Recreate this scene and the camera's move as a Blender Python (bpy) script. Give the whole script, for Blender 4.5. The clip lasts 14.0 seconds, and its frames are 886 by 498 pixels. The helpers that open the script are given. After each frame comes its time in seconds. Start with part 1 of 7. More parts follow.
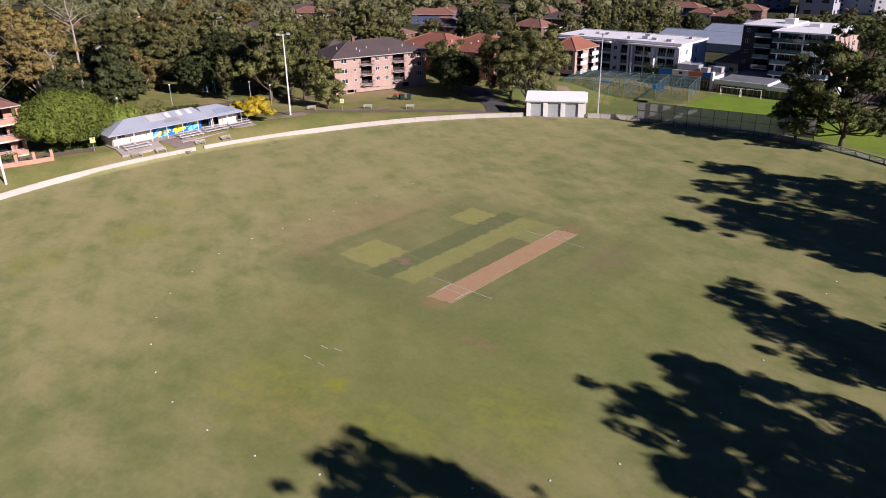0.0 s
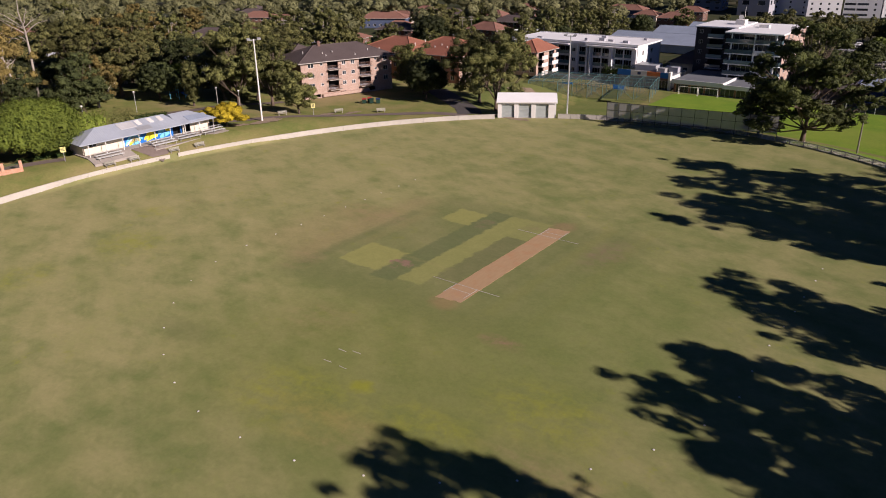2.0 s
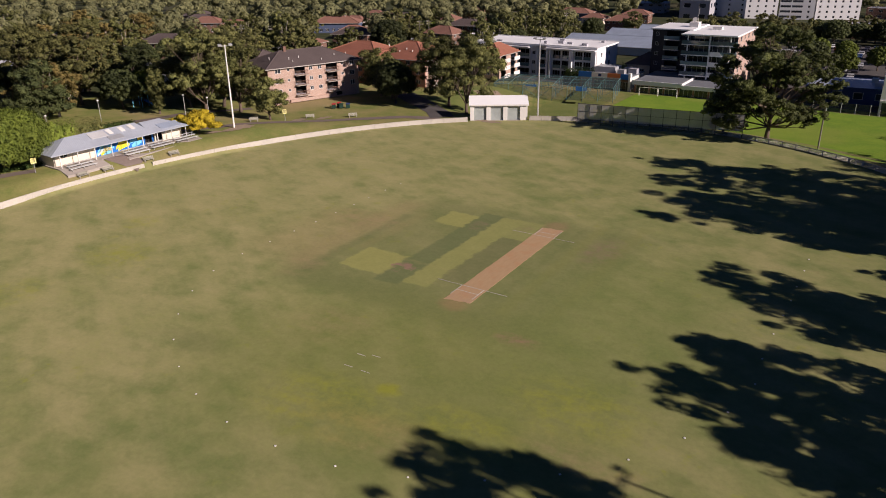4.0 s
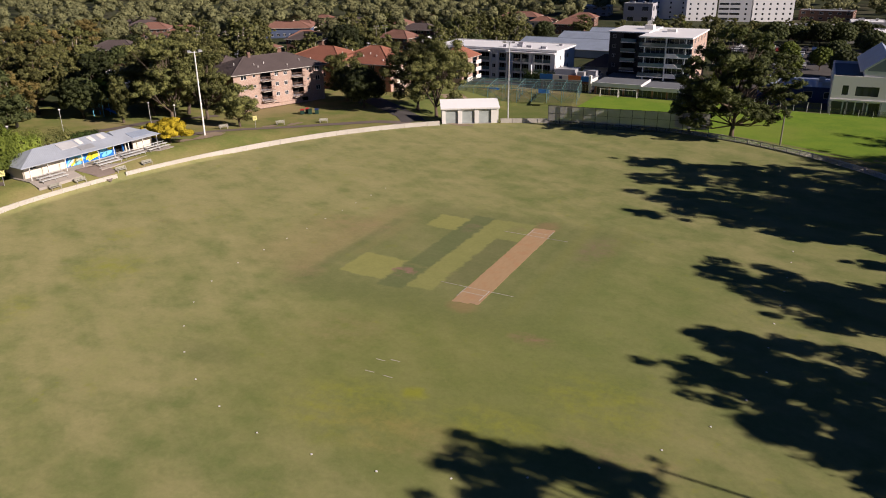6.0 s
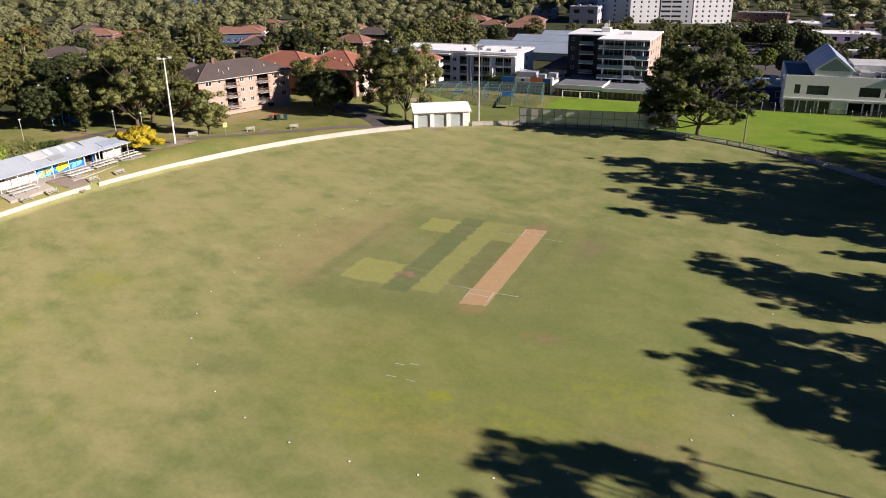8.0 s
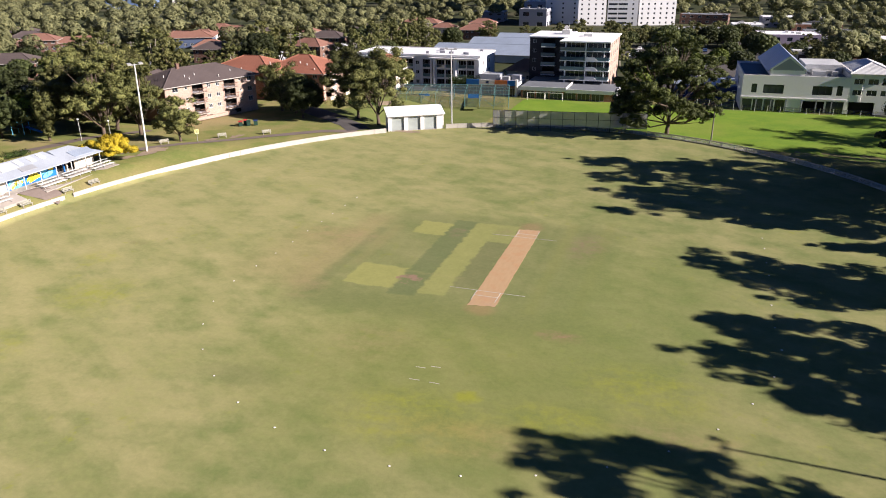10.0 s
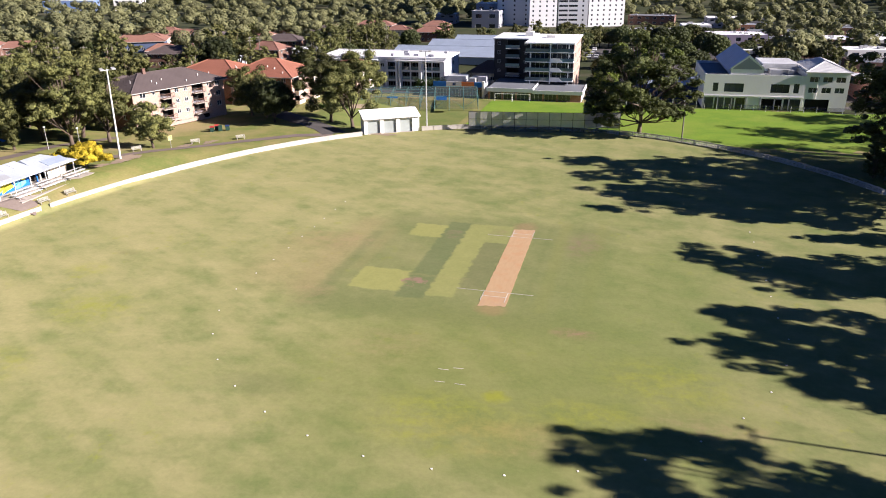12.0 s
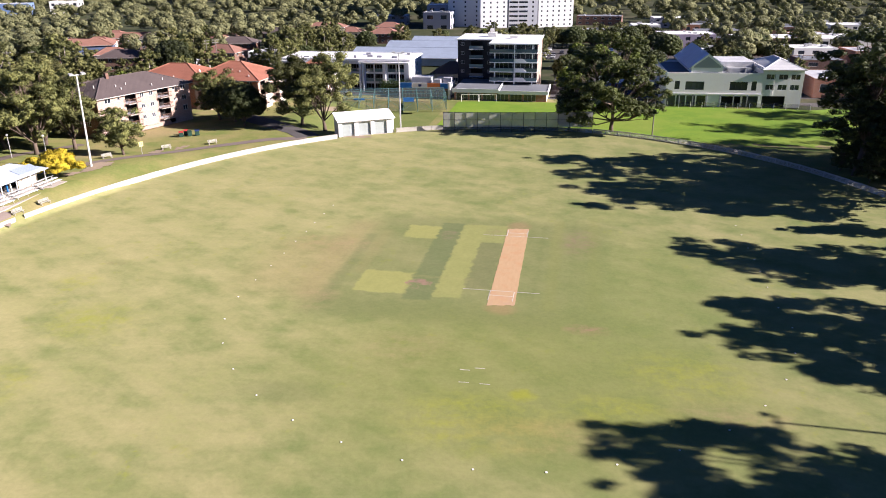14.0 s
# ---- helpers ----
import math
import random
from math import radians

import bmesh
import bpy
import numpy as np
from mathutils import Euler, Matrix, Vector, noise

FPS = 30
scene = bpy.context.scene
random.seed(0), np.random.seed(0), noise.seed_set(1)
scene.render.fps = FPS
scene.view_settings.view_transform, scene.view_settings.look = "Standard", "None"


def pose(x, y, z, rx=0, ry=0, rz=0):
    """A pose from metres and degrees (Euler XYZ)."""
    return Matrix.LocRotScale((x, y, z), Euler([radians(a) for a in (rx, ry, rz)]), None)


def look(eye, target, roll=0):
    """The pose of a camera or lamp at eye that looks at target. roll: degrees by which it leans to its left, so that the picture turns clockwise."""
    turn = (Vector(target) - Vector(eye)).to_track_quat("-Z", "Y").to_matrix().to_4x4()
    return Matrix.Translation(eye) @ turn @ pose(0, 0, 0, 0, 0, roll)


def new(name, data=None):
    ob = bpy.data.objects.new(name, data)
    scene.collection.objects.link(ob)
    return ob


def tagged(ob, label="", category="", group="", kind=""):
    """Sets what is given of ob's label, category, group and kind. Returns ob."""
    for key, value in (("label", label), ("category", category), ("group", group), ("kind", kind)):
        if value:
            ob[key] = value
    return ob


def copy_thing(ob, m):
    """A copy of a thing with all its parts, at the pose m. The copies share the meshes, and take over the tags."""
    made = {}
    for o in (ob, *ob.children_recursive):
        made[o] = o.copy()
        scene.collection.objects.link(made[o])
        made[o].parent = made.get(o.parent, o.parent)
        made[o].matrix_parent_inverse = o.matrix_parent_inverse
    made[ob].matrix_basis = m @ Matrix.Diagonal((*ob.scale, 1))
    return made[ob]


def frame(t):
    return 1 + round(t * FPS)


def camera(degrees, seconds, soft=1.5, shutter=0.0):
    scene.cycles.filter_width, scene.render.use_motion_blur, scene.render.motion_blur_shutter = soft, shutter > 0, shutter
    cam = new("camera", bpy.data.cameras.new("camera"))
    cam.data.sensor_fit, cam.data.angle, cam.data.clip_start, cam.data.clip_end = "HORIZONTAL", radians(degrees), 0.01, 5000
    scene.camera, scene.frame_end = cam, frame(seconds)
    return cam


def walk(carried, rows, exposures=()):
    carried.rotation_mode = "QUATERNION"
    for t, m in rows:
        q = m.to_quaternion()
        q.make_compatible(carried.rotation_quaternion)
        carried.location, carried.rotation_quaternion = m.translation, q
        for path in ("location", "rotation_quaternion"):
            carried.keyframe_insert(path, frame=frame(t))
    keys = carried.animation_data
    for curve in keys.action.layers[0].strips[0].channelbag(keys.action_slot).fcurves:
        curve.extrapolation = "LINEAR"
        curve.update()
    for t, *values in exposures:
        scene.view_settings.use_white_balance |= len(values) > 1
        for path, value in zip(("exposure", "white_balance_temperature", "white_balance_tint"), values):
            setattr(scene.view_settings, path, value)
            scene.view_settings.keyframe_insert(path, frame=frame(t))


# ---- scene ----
cam = camera(62.4, 14.0, 1.0)
PATH = [
    (0.0, (46.194, -51.987, 34.430), (15.128, -18.034, 14.883), -1.12),
    (0.5, (45.174, -53.219, 34.455), (14.797, -18.627, 14.944), -1.11),
    (1.0, (44.115, -54.419, 34.485), (14.428, -19.213, 15.014), -1.11),
    (1.5, (43.019, -55.587, 34.522), (14.025, -19.786, 15.090), -1.10),
    (2.0, (41.887, -56.724, 34.564), (13.595, -20.344, 15.173), -1.08),
    (2.5, (40.721, -57.830, 34.610), (13.142, -20.884, 15.262), -1.07),
    (3.0, (39.524, -58.906, 34.661), (12.670, -21.407, 15.355), -1.06),
    (3.5, (38.297, -59.950, 34.715), (12.183, -21.910, 15.452), -1.04),
    (4.0, (37.041, -60.964, 34.771), (11.682, -22.396, 15.552), -1.02),
    (4.5, (35.758, -61.948, 34.831), (11.169, -22.863, 15.654), -1.01),
    (5.0, (34.450, -62.900, 34.891), (10.645, -23.313, 15.757), -0.99),
    (5.5, (33.118, -63.822, 34.954), (10.109, -23.746, 15.861), -0.97),
    (6.0, (31.763, -64.712, 35.016), (9.562, -24.164, 15.964), -0.95),
    (6.5, (30.387, -65.571, 35.079), (9.003, -24.568, 16.066), -0.93),
    (7.0, (28.990, -66.398, 35.142), (8.431, -24.958, 16.167), -0.91),
    (7.5, (27.574, -67.192, 35.203), (7.845, -25.334, 16.265), -0.89),
    (8.0, (26.140, -67.954, 35.263), (7.244, -25.697, 16.359), -0.87),
    (8.5, (24.688, -68.681, 35.320), (6.626, -26.047, 16.450), -0.84),
    (9.0, (23.219, -69.374, 35.375), (5.991, -26.383, 16.536), -0.82),
    (9.5, (21.735, -70.033, 35.427), (5.338, -26.705, 16.616), -0.80),
    (10.0, (20.235, -70.655, 35.475), (4.667, -27.011, 16.691), -0.78),
    (10.5, (18.720, -71.240, 35.518), (3.978, -27.299, 16.758), -0.76),
    (11.0, (17.191, -71.787, 35.556), (3.274, -27.569, 16.819), -0.75),
    (11.5, (15.648, -72.294, 35.589), (2.556, -27.817, 16.871), -0.73),
    (12.0, (14.092, -72.762, 35.616), (1.828, -28.042, 16.915), -0.71),
    (12.5, (12.522, -73.188, 35.636), (1.095, -28.241, 16.950), -0.70),
    (13.0, (10.938, -73.572, 35.649), (0.362, -28.412, 16.975), -0.68),
    (13.5, (9.342, -73.911, 35.654), (-0.363, -28.552, 16.990), -0.67),
    (14.0, (7.732, -74.204, 35.651), (-1.070, -28.658, 16.994), -0.66),
]
EXPOSURES = [(0.0, 0.64, 5650, 30), (1.5, 0.5, 5950, 28), (3.0, 0.41, 6100, 27), (5.5, 0.48, 6150, 23), (6.5, 0.64, 6100, 21), (8.0, 0.98, 6000, 19), (11.0, 1.34, 5800, 20), (14.0, 1.6, 5680, 23)]
walk(cam, [(t, look(eye, target, roll)) for t, eye, target, roll in PATH], EXPOSURES)

# ---------- world, sun ----------
SUN_EL, SUN_AZ = radians(25), radians(91)
world = bpy.data.worlds.new("world")
scene.world = world
world.use_nodes = True
wn = world.node_tree
sky = wn.nodes.new("ShaderNodeTexSky")
sky.sky_type, sky.sun_disc = "NISHITA", False
sky.sun_elevation, sky.sun_rotation = SUN_EL, SUN_AZ
sky.air_density, sky.dust_density, sky.ozone_density = 0.35, 0.0, 7.0
wn.links.new(sky.outputs[0], wn.nodes["Background"].inputs[0])
wn.nodes["Background"].inputs[1].default_value = 0.039
sun_data = bpy.data.lights.new("sun", "SUN")
sun_data.energy, sun_data.angle, sun_data.color = 5.0, radians(0.55), (1.0, 0.885, 0.71)
sun = new("sun", sun_data)
SUN_DIR = Vector((math.sin(SUN_AZ) * math.cos(SUN_EL), math.cos(SUN_AZ) * math.cos(SUN_EL), math.sin(SUN_EL)))
sun.matrix_world = look(SUN_DIR * 300, (0, 0, 0))

# ---------- materials ----------


class Nodes:
    """A short way to wire a node material."""

    def __init__(self, name):
        self.mat = bpy.data.materials.new(name)
        self.mat.use_nodes = True
        self.t = self.mat.node_tree
        self.bsdf = self.t.nodes["Principled BSDF"]

    def add(self, kind, *ins, operation="", smooth=False):
        n = self.t.nodes.new("ShaderNode" + kind)
        if operation:
            n.operation = operation
        if smooth:
            n.interpolation_type = "SMOOTHSTEP"
        for i, v in enumerate(ins):
            self.put(n.inputs[i], v)
        return n

    def put(self, socket, v):
        if v is None:
            return
        if isinstance(v, bpy.types.NodeSocket):
            self.t.links.new(v, socket)
        elif isinstance(v, bpy.types.Node):
            self.t.links.new(v.outputs[0], socket)
        elif isinstance(v, tuple) and len(v) == 3 and socket.type == "RGBA":
            socket.default_value = (*v, 1)
        else:
            socket.default_value = v

    def math(self, op, a, b=None, c=None):
        return self.add("Math", a, b, c, operation=op).outputs[0]

    def pos(self):
        return self.add("NewGeometry").outputs["Position"]

    def local(self):
        return self.add("TexCoord").outputs["Object"]

    def noise(self, vec, scale, detail=3.0, rough=0.55):
        n = self.add("TexNoise")
        self.put(n.inputs["Vector"], vec)
        n.inputs["Scale"].default_value = scale
        n.inputs["Detail"].default_value = detail
        n.inputs["Roughness"].default_value = rough
        return n.outputs[0]

    def ramp(self, v, lo, hi):
        n = self.add("MapRange", v, lo, hi, 0.0, 1.0, smooth=True)
        return n.outputs[0]

    def mix(self, f, a, b, how="MIX"):
        n = self.t.nodes.new("ShaderNodeMix")
        n.data_type, n.blend_type = "RGBA", how
        self.put(n.inputs[0], f)
        self.put(n.inputs[6], a)
        self.put(n.inputs[7], b)
        return n.outputs[2]

    def done(self, color, rough=0.8, bump=None, strength=0.3, dist=0.05, metal=0.0, spec=0.3):
        self.put(self.bsdf.inputs["Base Color"], color)
        self.put(self.bsdf.inputs["Roughness"], rough)
        self.bsdf.inputs["Metallic"].default_value = metal
        self.bsdf.inputs["Specular IOR Level"].default_value = spec
        if bump is not None:
            b = self.add("Bump")
            b.inputs["Strength"].default_value = strength
            b.inputs["Distance"].default_value = dist
            self.put(b.inputs["Height"], bump)
            self.t.links.new(b.outputs[0], self.bsdf.inputs["Normal"])
        return self.mat


def dim(c, k):
    return tuple(min(1.0, v * k) for v in c)


def surface(name, c, rough=0.8, grain=6.0, vary=0.18, stain=0.35, bump=0.2, metal=0.0, spec=0.3, tone=0.12):
    """Weathered plain surface: fine grain, broad stains, and a small change of tone from object to object."""
    n = Nodes(name)
    p = n.pos()
    fine = n.noise(p, grain, 4)
    broad = n.ramp(n.noise(p, grain * 0.06, 3), 0.35, 0.75)
    col = n.mix(fine, dim(c, 1 - vary), dim(c, 1 + vary))
    col = n.mix(n.math("MULTIPLY", broad, stain), col, dim(c, 0.55))
    rnd = n.add("ObjectInfo").outputs["Random"]
    tones = n.math("MULTIPLY_ADD", rnd, tone * 2, 1 - tone)
    col = n.mix(1.0, col, n.add("CombineColor", tones, tones, tones).outputs[0], "MULTIPLY")
    return n.done(col, rough, fine, bump, 0.02, metal, spec)


def leaf_material(name, c, c2, rough=0.55, leaf=2.2, relief=0.45, gap=2.0, open_part=0.465, spray=0.8):
    """Foliage: clumps of leaves have their own tones, each tree its own hue; noise puts leaf shadows into the colour.
    """
    n = Nodes(name)
    isl = n.add("NewGeometry").outputs["Random Per Island"]
    rnd = n.add("ObjectInfo").outputs["Random"]
    # noise painting leaf shadows into the colour; it feeds the bump too
    clump_shade = n.noise(n.pos(), spray, 4, 0.65)
    leafy = n.noise(n.pos(), leaf, 3, 0.7)
    f = n.math("MULTIPLY_ADD", isl, 0.3, n.math("MULTIPLY", n.ramp(clump_shade, 0.36, 0.62), 0.45))
    f = n.math("MULTIPLY_ADD", n.ramp(leafy, 0.38, 0.64), 0.3, f)
    col = n.mix(f, c, c2)
    grove = n.math("MULTIPLY_ADD", n.ramp(n.noise(n.pos(), 0.07, 2), 0.3, 0.7), 0.5, 0.35)
    tones = n.math("MULTIPLY_ADD", rnd, 0.8, grove)
    col = n.mix(1.0, col, n.add("CombineColor", tones, tones, n.math("MULTIPLY", tones, 0.9)).outputs[0], "MULTIPLY")
    mat = n.done(col, rough, n.math("MULTIPLY_ADD", clump_shade, 2.2, leafy), 0.8, relief, spec=0.2)
    tr = n.add("BsdfTranslucent", n.mix(0.5, col, (0.16, 0.2, 0.02)))
    sh = n.add("MixShader", 0.15, n.bsdf.outputs[0], tr.outputs[0])
    # gaps between the sprays of leaves
    solid = n.ramp(n.noise(n.pos(), gap, 4, 0.65), open_part - 0.015, open_part + 0.015)
    sh = n.add("MixShader", solid, n.add("BsdfTransparent").outputs[0], sh.outputs[0])
    n.t.links.new(sh.outputs[0], n.t.nodes["Material Output"].inputs[0])
    n.bsdf.inputs["Diffuse Roughness"].default_value = 0.2
    return mat


def glass_dark(name, c):
    n = Nodes(name)
    rnd = n.add("ObjectInfo").outputs["Random"]
    return n.done(n.mix(rnd, dim(c, 0.5), dim(c, 1.6)), 0.08, spec=0.6)


def mesh_net(name, c, cover):
    """Woven netting, too fine to see the threads: part of the light goes through."""
    n = Nodes(name)
    n.done(n.mix(n.noise(n.pos(), 0.7, 3), dim(c, 0.8), dim(c, 1.2)), 0.8)
    f = n.math("MULTIPLY_ADD", n.noise(n.pos(), 0.5, 2), 0.14, cover - 0.07)
    sh = n.add("MixShader", f, n.add("BsdfTransparent").outputs[0], n.bsdf.outputs[0])
    n.t.links.new(sh.outputs[0], n.t.nodes["Material Output"].inputs[0])
    return n.mat


def ribbed(name, c, pitch, rough=0.45, metal=0.0, axis=0):
    """Corrugated sheet or tile courses, running along one local axis."""
    n = Nodes(name)
    s = n.add("SeparateXYZ", n.local())
    wave = n.math("SINE", n.math("MULTIPLY", s.outputs[axis], 6.2832 / pitch))
    fine = n.noise(n.pos(), 3.0, 4)
    broad = n.ramp(n.noise(n.pos(), 0.3, 3), 0.35, 0.7)
    col = n.mix(fine, dim(c, 0.82), dim(c, 1.15))
    col = n.mix(n.math("MULTIPLY", broad, 0.35), col, dim(c, 0.6))
    col = n.mix(n.math("MULTIPLY_ADD", wave, 0.08, 0.08), col, dim(c, 0.5))
    return n.done(col, rough, wave, 0.5, 0.03, metal)


def brickwork(name, c, mortar, scale=1.0):
    n = Nodes(name)
    s = n.add("SeparateXYZ", n.local())
    v = n.add("CombineXYZ", n.math("ADD", s.outputs[0], s.outputs[1]), s.outputs[2])
    b = n.add("TexBrick", v.outputs[0], dim(c, 0.8), dim(c, 1.15), mortar)
    b.inputs["Scale"].default_value = scale
    b.inputs["Brick Width"].default_value = 0.24
    b.inputs["Row Height"].default_value = 0.086
    b.inputs["Mortar Size"].default_value = 0.006
    col = n.mix(n.math("MULTIPLY", n.ramp(n.noise(n.pos(), 0.4, 4), 0.4, 0.75), 0.35), b.outputs[0], dim(c, 0.6))
    return n.done(col, 0.85, b.outputs[1], 0.2, 0.01)


def field_grass():
    """The oval: worn winter turf with dry patches, and the mown and rolled strips of the square."""
    n = Nodes("field_grass")
    p = n.pos()
    warp = n.add("TexNoise")
    n.put(warp.inputs["Vector"], p)
    warp.inputs["Scale"].default_value = 0.9
    warp.inputs["Detail"].default_value = 3
    off = n.add("VectorMath", warp.outputs[1], (0.5, 0.5, 0.5), operation="SUBTRACT")
    off = n.add("VectorMath", off.outputs[0], (1.3, 1.3, 0.0), operation="MULTIPLY")
    q = n.add("VectorMath", p, off.outputs[0], operation="ADD").outputs[0]
    s = n.add("SeparateXYZ", q)
    X, Y = s.outputs[0], s.outputs[1]

    def side(v, a, soft):
        return n.ramp(v, a - soft, a + soft)

    def rect(x0, x1, y0, y1, soft=0.25):
        m = n.math("MULTIPLY", side(X, x0, soft), n.math("SUBTRACT", 1.0, side(X, x1, soft)))
        k = n.math("MULTIPLY", side(Y, y0, soft), n.math("SUBTRACT", 1.0, side(Y, y1, soft)))
        return n.math("MULTIPLY", m, k)

    def spot(cx, cy, rx, ry):
        d = n.add("VectorMath", n.add("VectorMath", q, (cx, cy, 0.0), operation="SUBTRACT").outputs[0], (1 / rx, 1 / ry, 0.0), operation="MULTIPLY")
        return n.math("SUBTRACT", 1.0, n.ramp(n.add("VectorMath", d.outputs[0], operation="LENGTH").outputs[1], 0.3, 1.0))

    GREEN, OLIVE, TAN = (0.140, 0.172, 0.054), (0.222, 0.226, 0.084), (0.318, 0.287, 0.132)
    fine = n.noise(p, 2.2, 5, 0.7)
    tuft = n.noise(q, 0.75, 5, 0.72)
    mid = n.noise(q, 0.22, 4, 0.6)
    broad = n.noise(p, 0.035, 3, 0.5)
    rot = n.add("VectorRotate", p)
    rot.inputs["Angle"].default_value = 0.5
    streak = n.noise(n.add("VectorMath", rot.outputs[0], (0.052, 0.169, 0.000), operation="MULTIPLY").outputs[0], 1.0, 5, 0.65)
    rot2 = n.add("VectorRotate", p)
    rot2.inputs["Angle"].default_value = -0.15
    wisp = n.noise(n.add("VectorMath", rot2.outputs[0], (0.12, 0.55, 0.0), operation="MULTIPLY").outputs[0], 1.0, 5, 0.7)
    # the west of the ground is drier than the middle
    px = n.add("SeparateXYZ", p)
    west = n.ramp(n.math("MULTIPLY_ADD", px.outputs[0], -1.0, n.math("MULTIPLY", n.math("SUBTRACT", broad, 0.5), 60.0)), -12.0, 52.0)
    dry = n.math("MULTIPLY_ADD", west, 0.31, n.math("MULTIPLY", n.ramp(streak, 0.28, 0.76), 0.62))
    dry = n.math("ADD", dry, n.math("MULTIPLY", n.math("SUBTRACT", wisp, 0.5), 0.7))
    col = n.mix(n.ramp(mid, 0.22, 0.78), GREEN, OLIVE)
    col = n.mix(n.math("MULTIPLY", n.ramp(n.math("MULTIPLY_ADD", mid, 0.5, n.math("MULTIPLY", dry, 0.6)), 0.2, 0.9), 0.9), col, TAN)
    lush = n.math("MULTIPLY", n.ramp(n.noise(q, 0.11, 4, 0.6), 0.52, 0.72), n.ramp(tuft, 0.3, 0.62))
    col = n.mix(n.math("MULTIPLY", lush, 0.32), col, (0.153, 0.195, 0.047))
    weeds = n.math("MULTIPLY", n.ramp(n.noise(p, 0.55, 4, 0.7), 0.56, 0.72), n.ramp(n.noise(p, 0.05, 2), 0.46, 0.6))
    col = n.mix(n.math("MULTIPLY", weeds, 0.6), col, (0.218, 0.234, 0.034))
    bare = n.math("MULTIPLY", n.ramp(n.noise(p, 0.3, 4, 0.7), 0.62, 0.76), n.ramp(n.noise(p, 0.03, 2), 0.5, 0.65))
    col = n.mix(n.math("MULTIPLY", bare, 0.45), col, (0.286, 0.215, 0.111))

    def lay(mask, k, c):
        nonlocal col
        col = n.mix(n.math("MULTIPLY", mask, k), col, c)

    def patchy(m):
        return n.math("MULTIPLY", m, n.ramp(n.math("MULTIPLY_ADD", wisp, 0.5, n.math("MULTIPLY", tuft, 0.6)), 0.42, 0.78))

    lay(rect(-20, 12, -8, 25, 2.2), 0.55, (0.144, 0.159, 0.060))
    lay(rect(-24.0, -20, -4, 22, 1.8), 0.4, (0.260, 0.198, 0.101))
    lay(rect(-31, -22, -3, 14, 4.0), 0.35, (0.269, 0.212, 0.101))
    lay(rect(-10.9, -7.7, -2.4, 22.8, 0.3), 0.56, (0.096, 0.124, 0.053))
    lay(rect(-7.7, -4.5, -1.3, 22.6, 0.22), 0.7, (0.250, 0.255, 0.083))
    lay(rect(-4.6, -1.5, 16.0, 22.8, 0.25), 0.6, (0.244, 0.250, 0.083))
    lay(rect(-4.5, -1.5, 1.5, 16.0, 0.3), 0.5, (0.135, 0.137, 0.064))
    lay(rect(-17.2, -11.1, -1.2, 4.7, 0.22), 0.8, (0.262, 0.262, 0.083))
    lay(rect(-15.3, -10.8, 16.3, 21.2, 0.22), 0.8, (0.262, 0.262, 0.083))
    lay(rect(-18.6, -17.2, 4.0, 19.0, 0.8), 0.45, (0.217, 0.198, 0.082))
    lay(rect(-20.4, -18.9, -5, 17, 0.5), 0.4, (0.112, 0.135, 0.053))
    lay(rect(-12, -4, 3.6, 4.2, 0.3), 0.25, (0.262, 0.244, 0.096))
    lay(rect(3.2, 3.9, -6, 24, 0.3), 0.3, (0.137, 0.156, 0.054))
    lay(rect(7.3, 8.1, -6, 27, 0.35), 0.3, (0.137, 0.156, 0.054))
    lay(rect(4.7, 6.2, -3, 26, 0.5), 0.35, (0.192, 0.198, 0.060))
    lay(rect(9.6, 11.0, -3, 28, 0.5), 0.3, (0.192, 0.198, 0.060))
    lay(rect(-22, 14, -7.5, -3.0, 1.2), 0.4, (0.130, 0.150, 0.053))
    lay(n.ramp(patchy(spot(-9.8, 1.8, 2.4, 2.0)), 0.1, 0.4), 0.85, (0.236, 0.150, 0.108))
    lay(patchy(spot(-9.3, 18.2, 1.6, 2.6)), 0.85, (0.200, 0.142, 0.094))
    lay(patchy(spot(-3.3, 20.2, 1.6, 1.8)), 0.7, (0.192, 0.135, 0.091))
    lay(patchy(spot(8.5, 17.5, 3.4, 6.6)), 0.9, (0.202, 0.135, 0.096))
    lay(spot(0.3, -3.2, 2.4, 1.9), 0.6, (0.289, 0.183, 0.096))
    lay(spot(-0.1, 23.0, 2.2, 2.6), 0.5, (0.269, 0.173, 0.096))
    lay(spot(-16.5, -22.5, 5.0, 2.5), 0.45, (0.125, 0.139, 0.056))
    # yellow-green weeds, dry scars and the greener south
    WEED, SCAR = (0.229, 0.242, 0.029), (0.267, 0.195, 0.104)
    lay(spot(4, -17, 30, 19), 0.6, (0.160, 0.182, 0.048))
    lay(spot(16, 2, 15, 26), 0.5, (0.153, 0.186, 0.052))
    for cx, cy, rx, ry in ((-42, -13, 7, 6), (-43, -26, 5, 5), (-50, -4, 4, 3), (18.5, -14, 8, 6), (12, -21, 7, 4)):
        lay(patchy(spot(cx, cy, rx, ry)), 0.75, WEED)
    lay(patchy(spot(1, -24, 10, 6)), 0.8, WEED)
    lay(spot(4.0, -19.6, 1.6, 1.3), 0.85, WEED)
    lay(patchy(spot(-24, 12.5, 9, 4)), 0.75, SCAR)
    lay(patchy(spot(6, -25, 9, 4)), 0.5, SCAR)
    lay(patchy(spot(-8, -13, 6, 5)), 0.45, SCAR)
    lay(patchy(spot(-20.5, -3.5, 3.5, 4.5)), 0.6, SCAR)
    lay(patchy(spot(21.5, -20, 7, 3.5)), 0.6, SCAR)
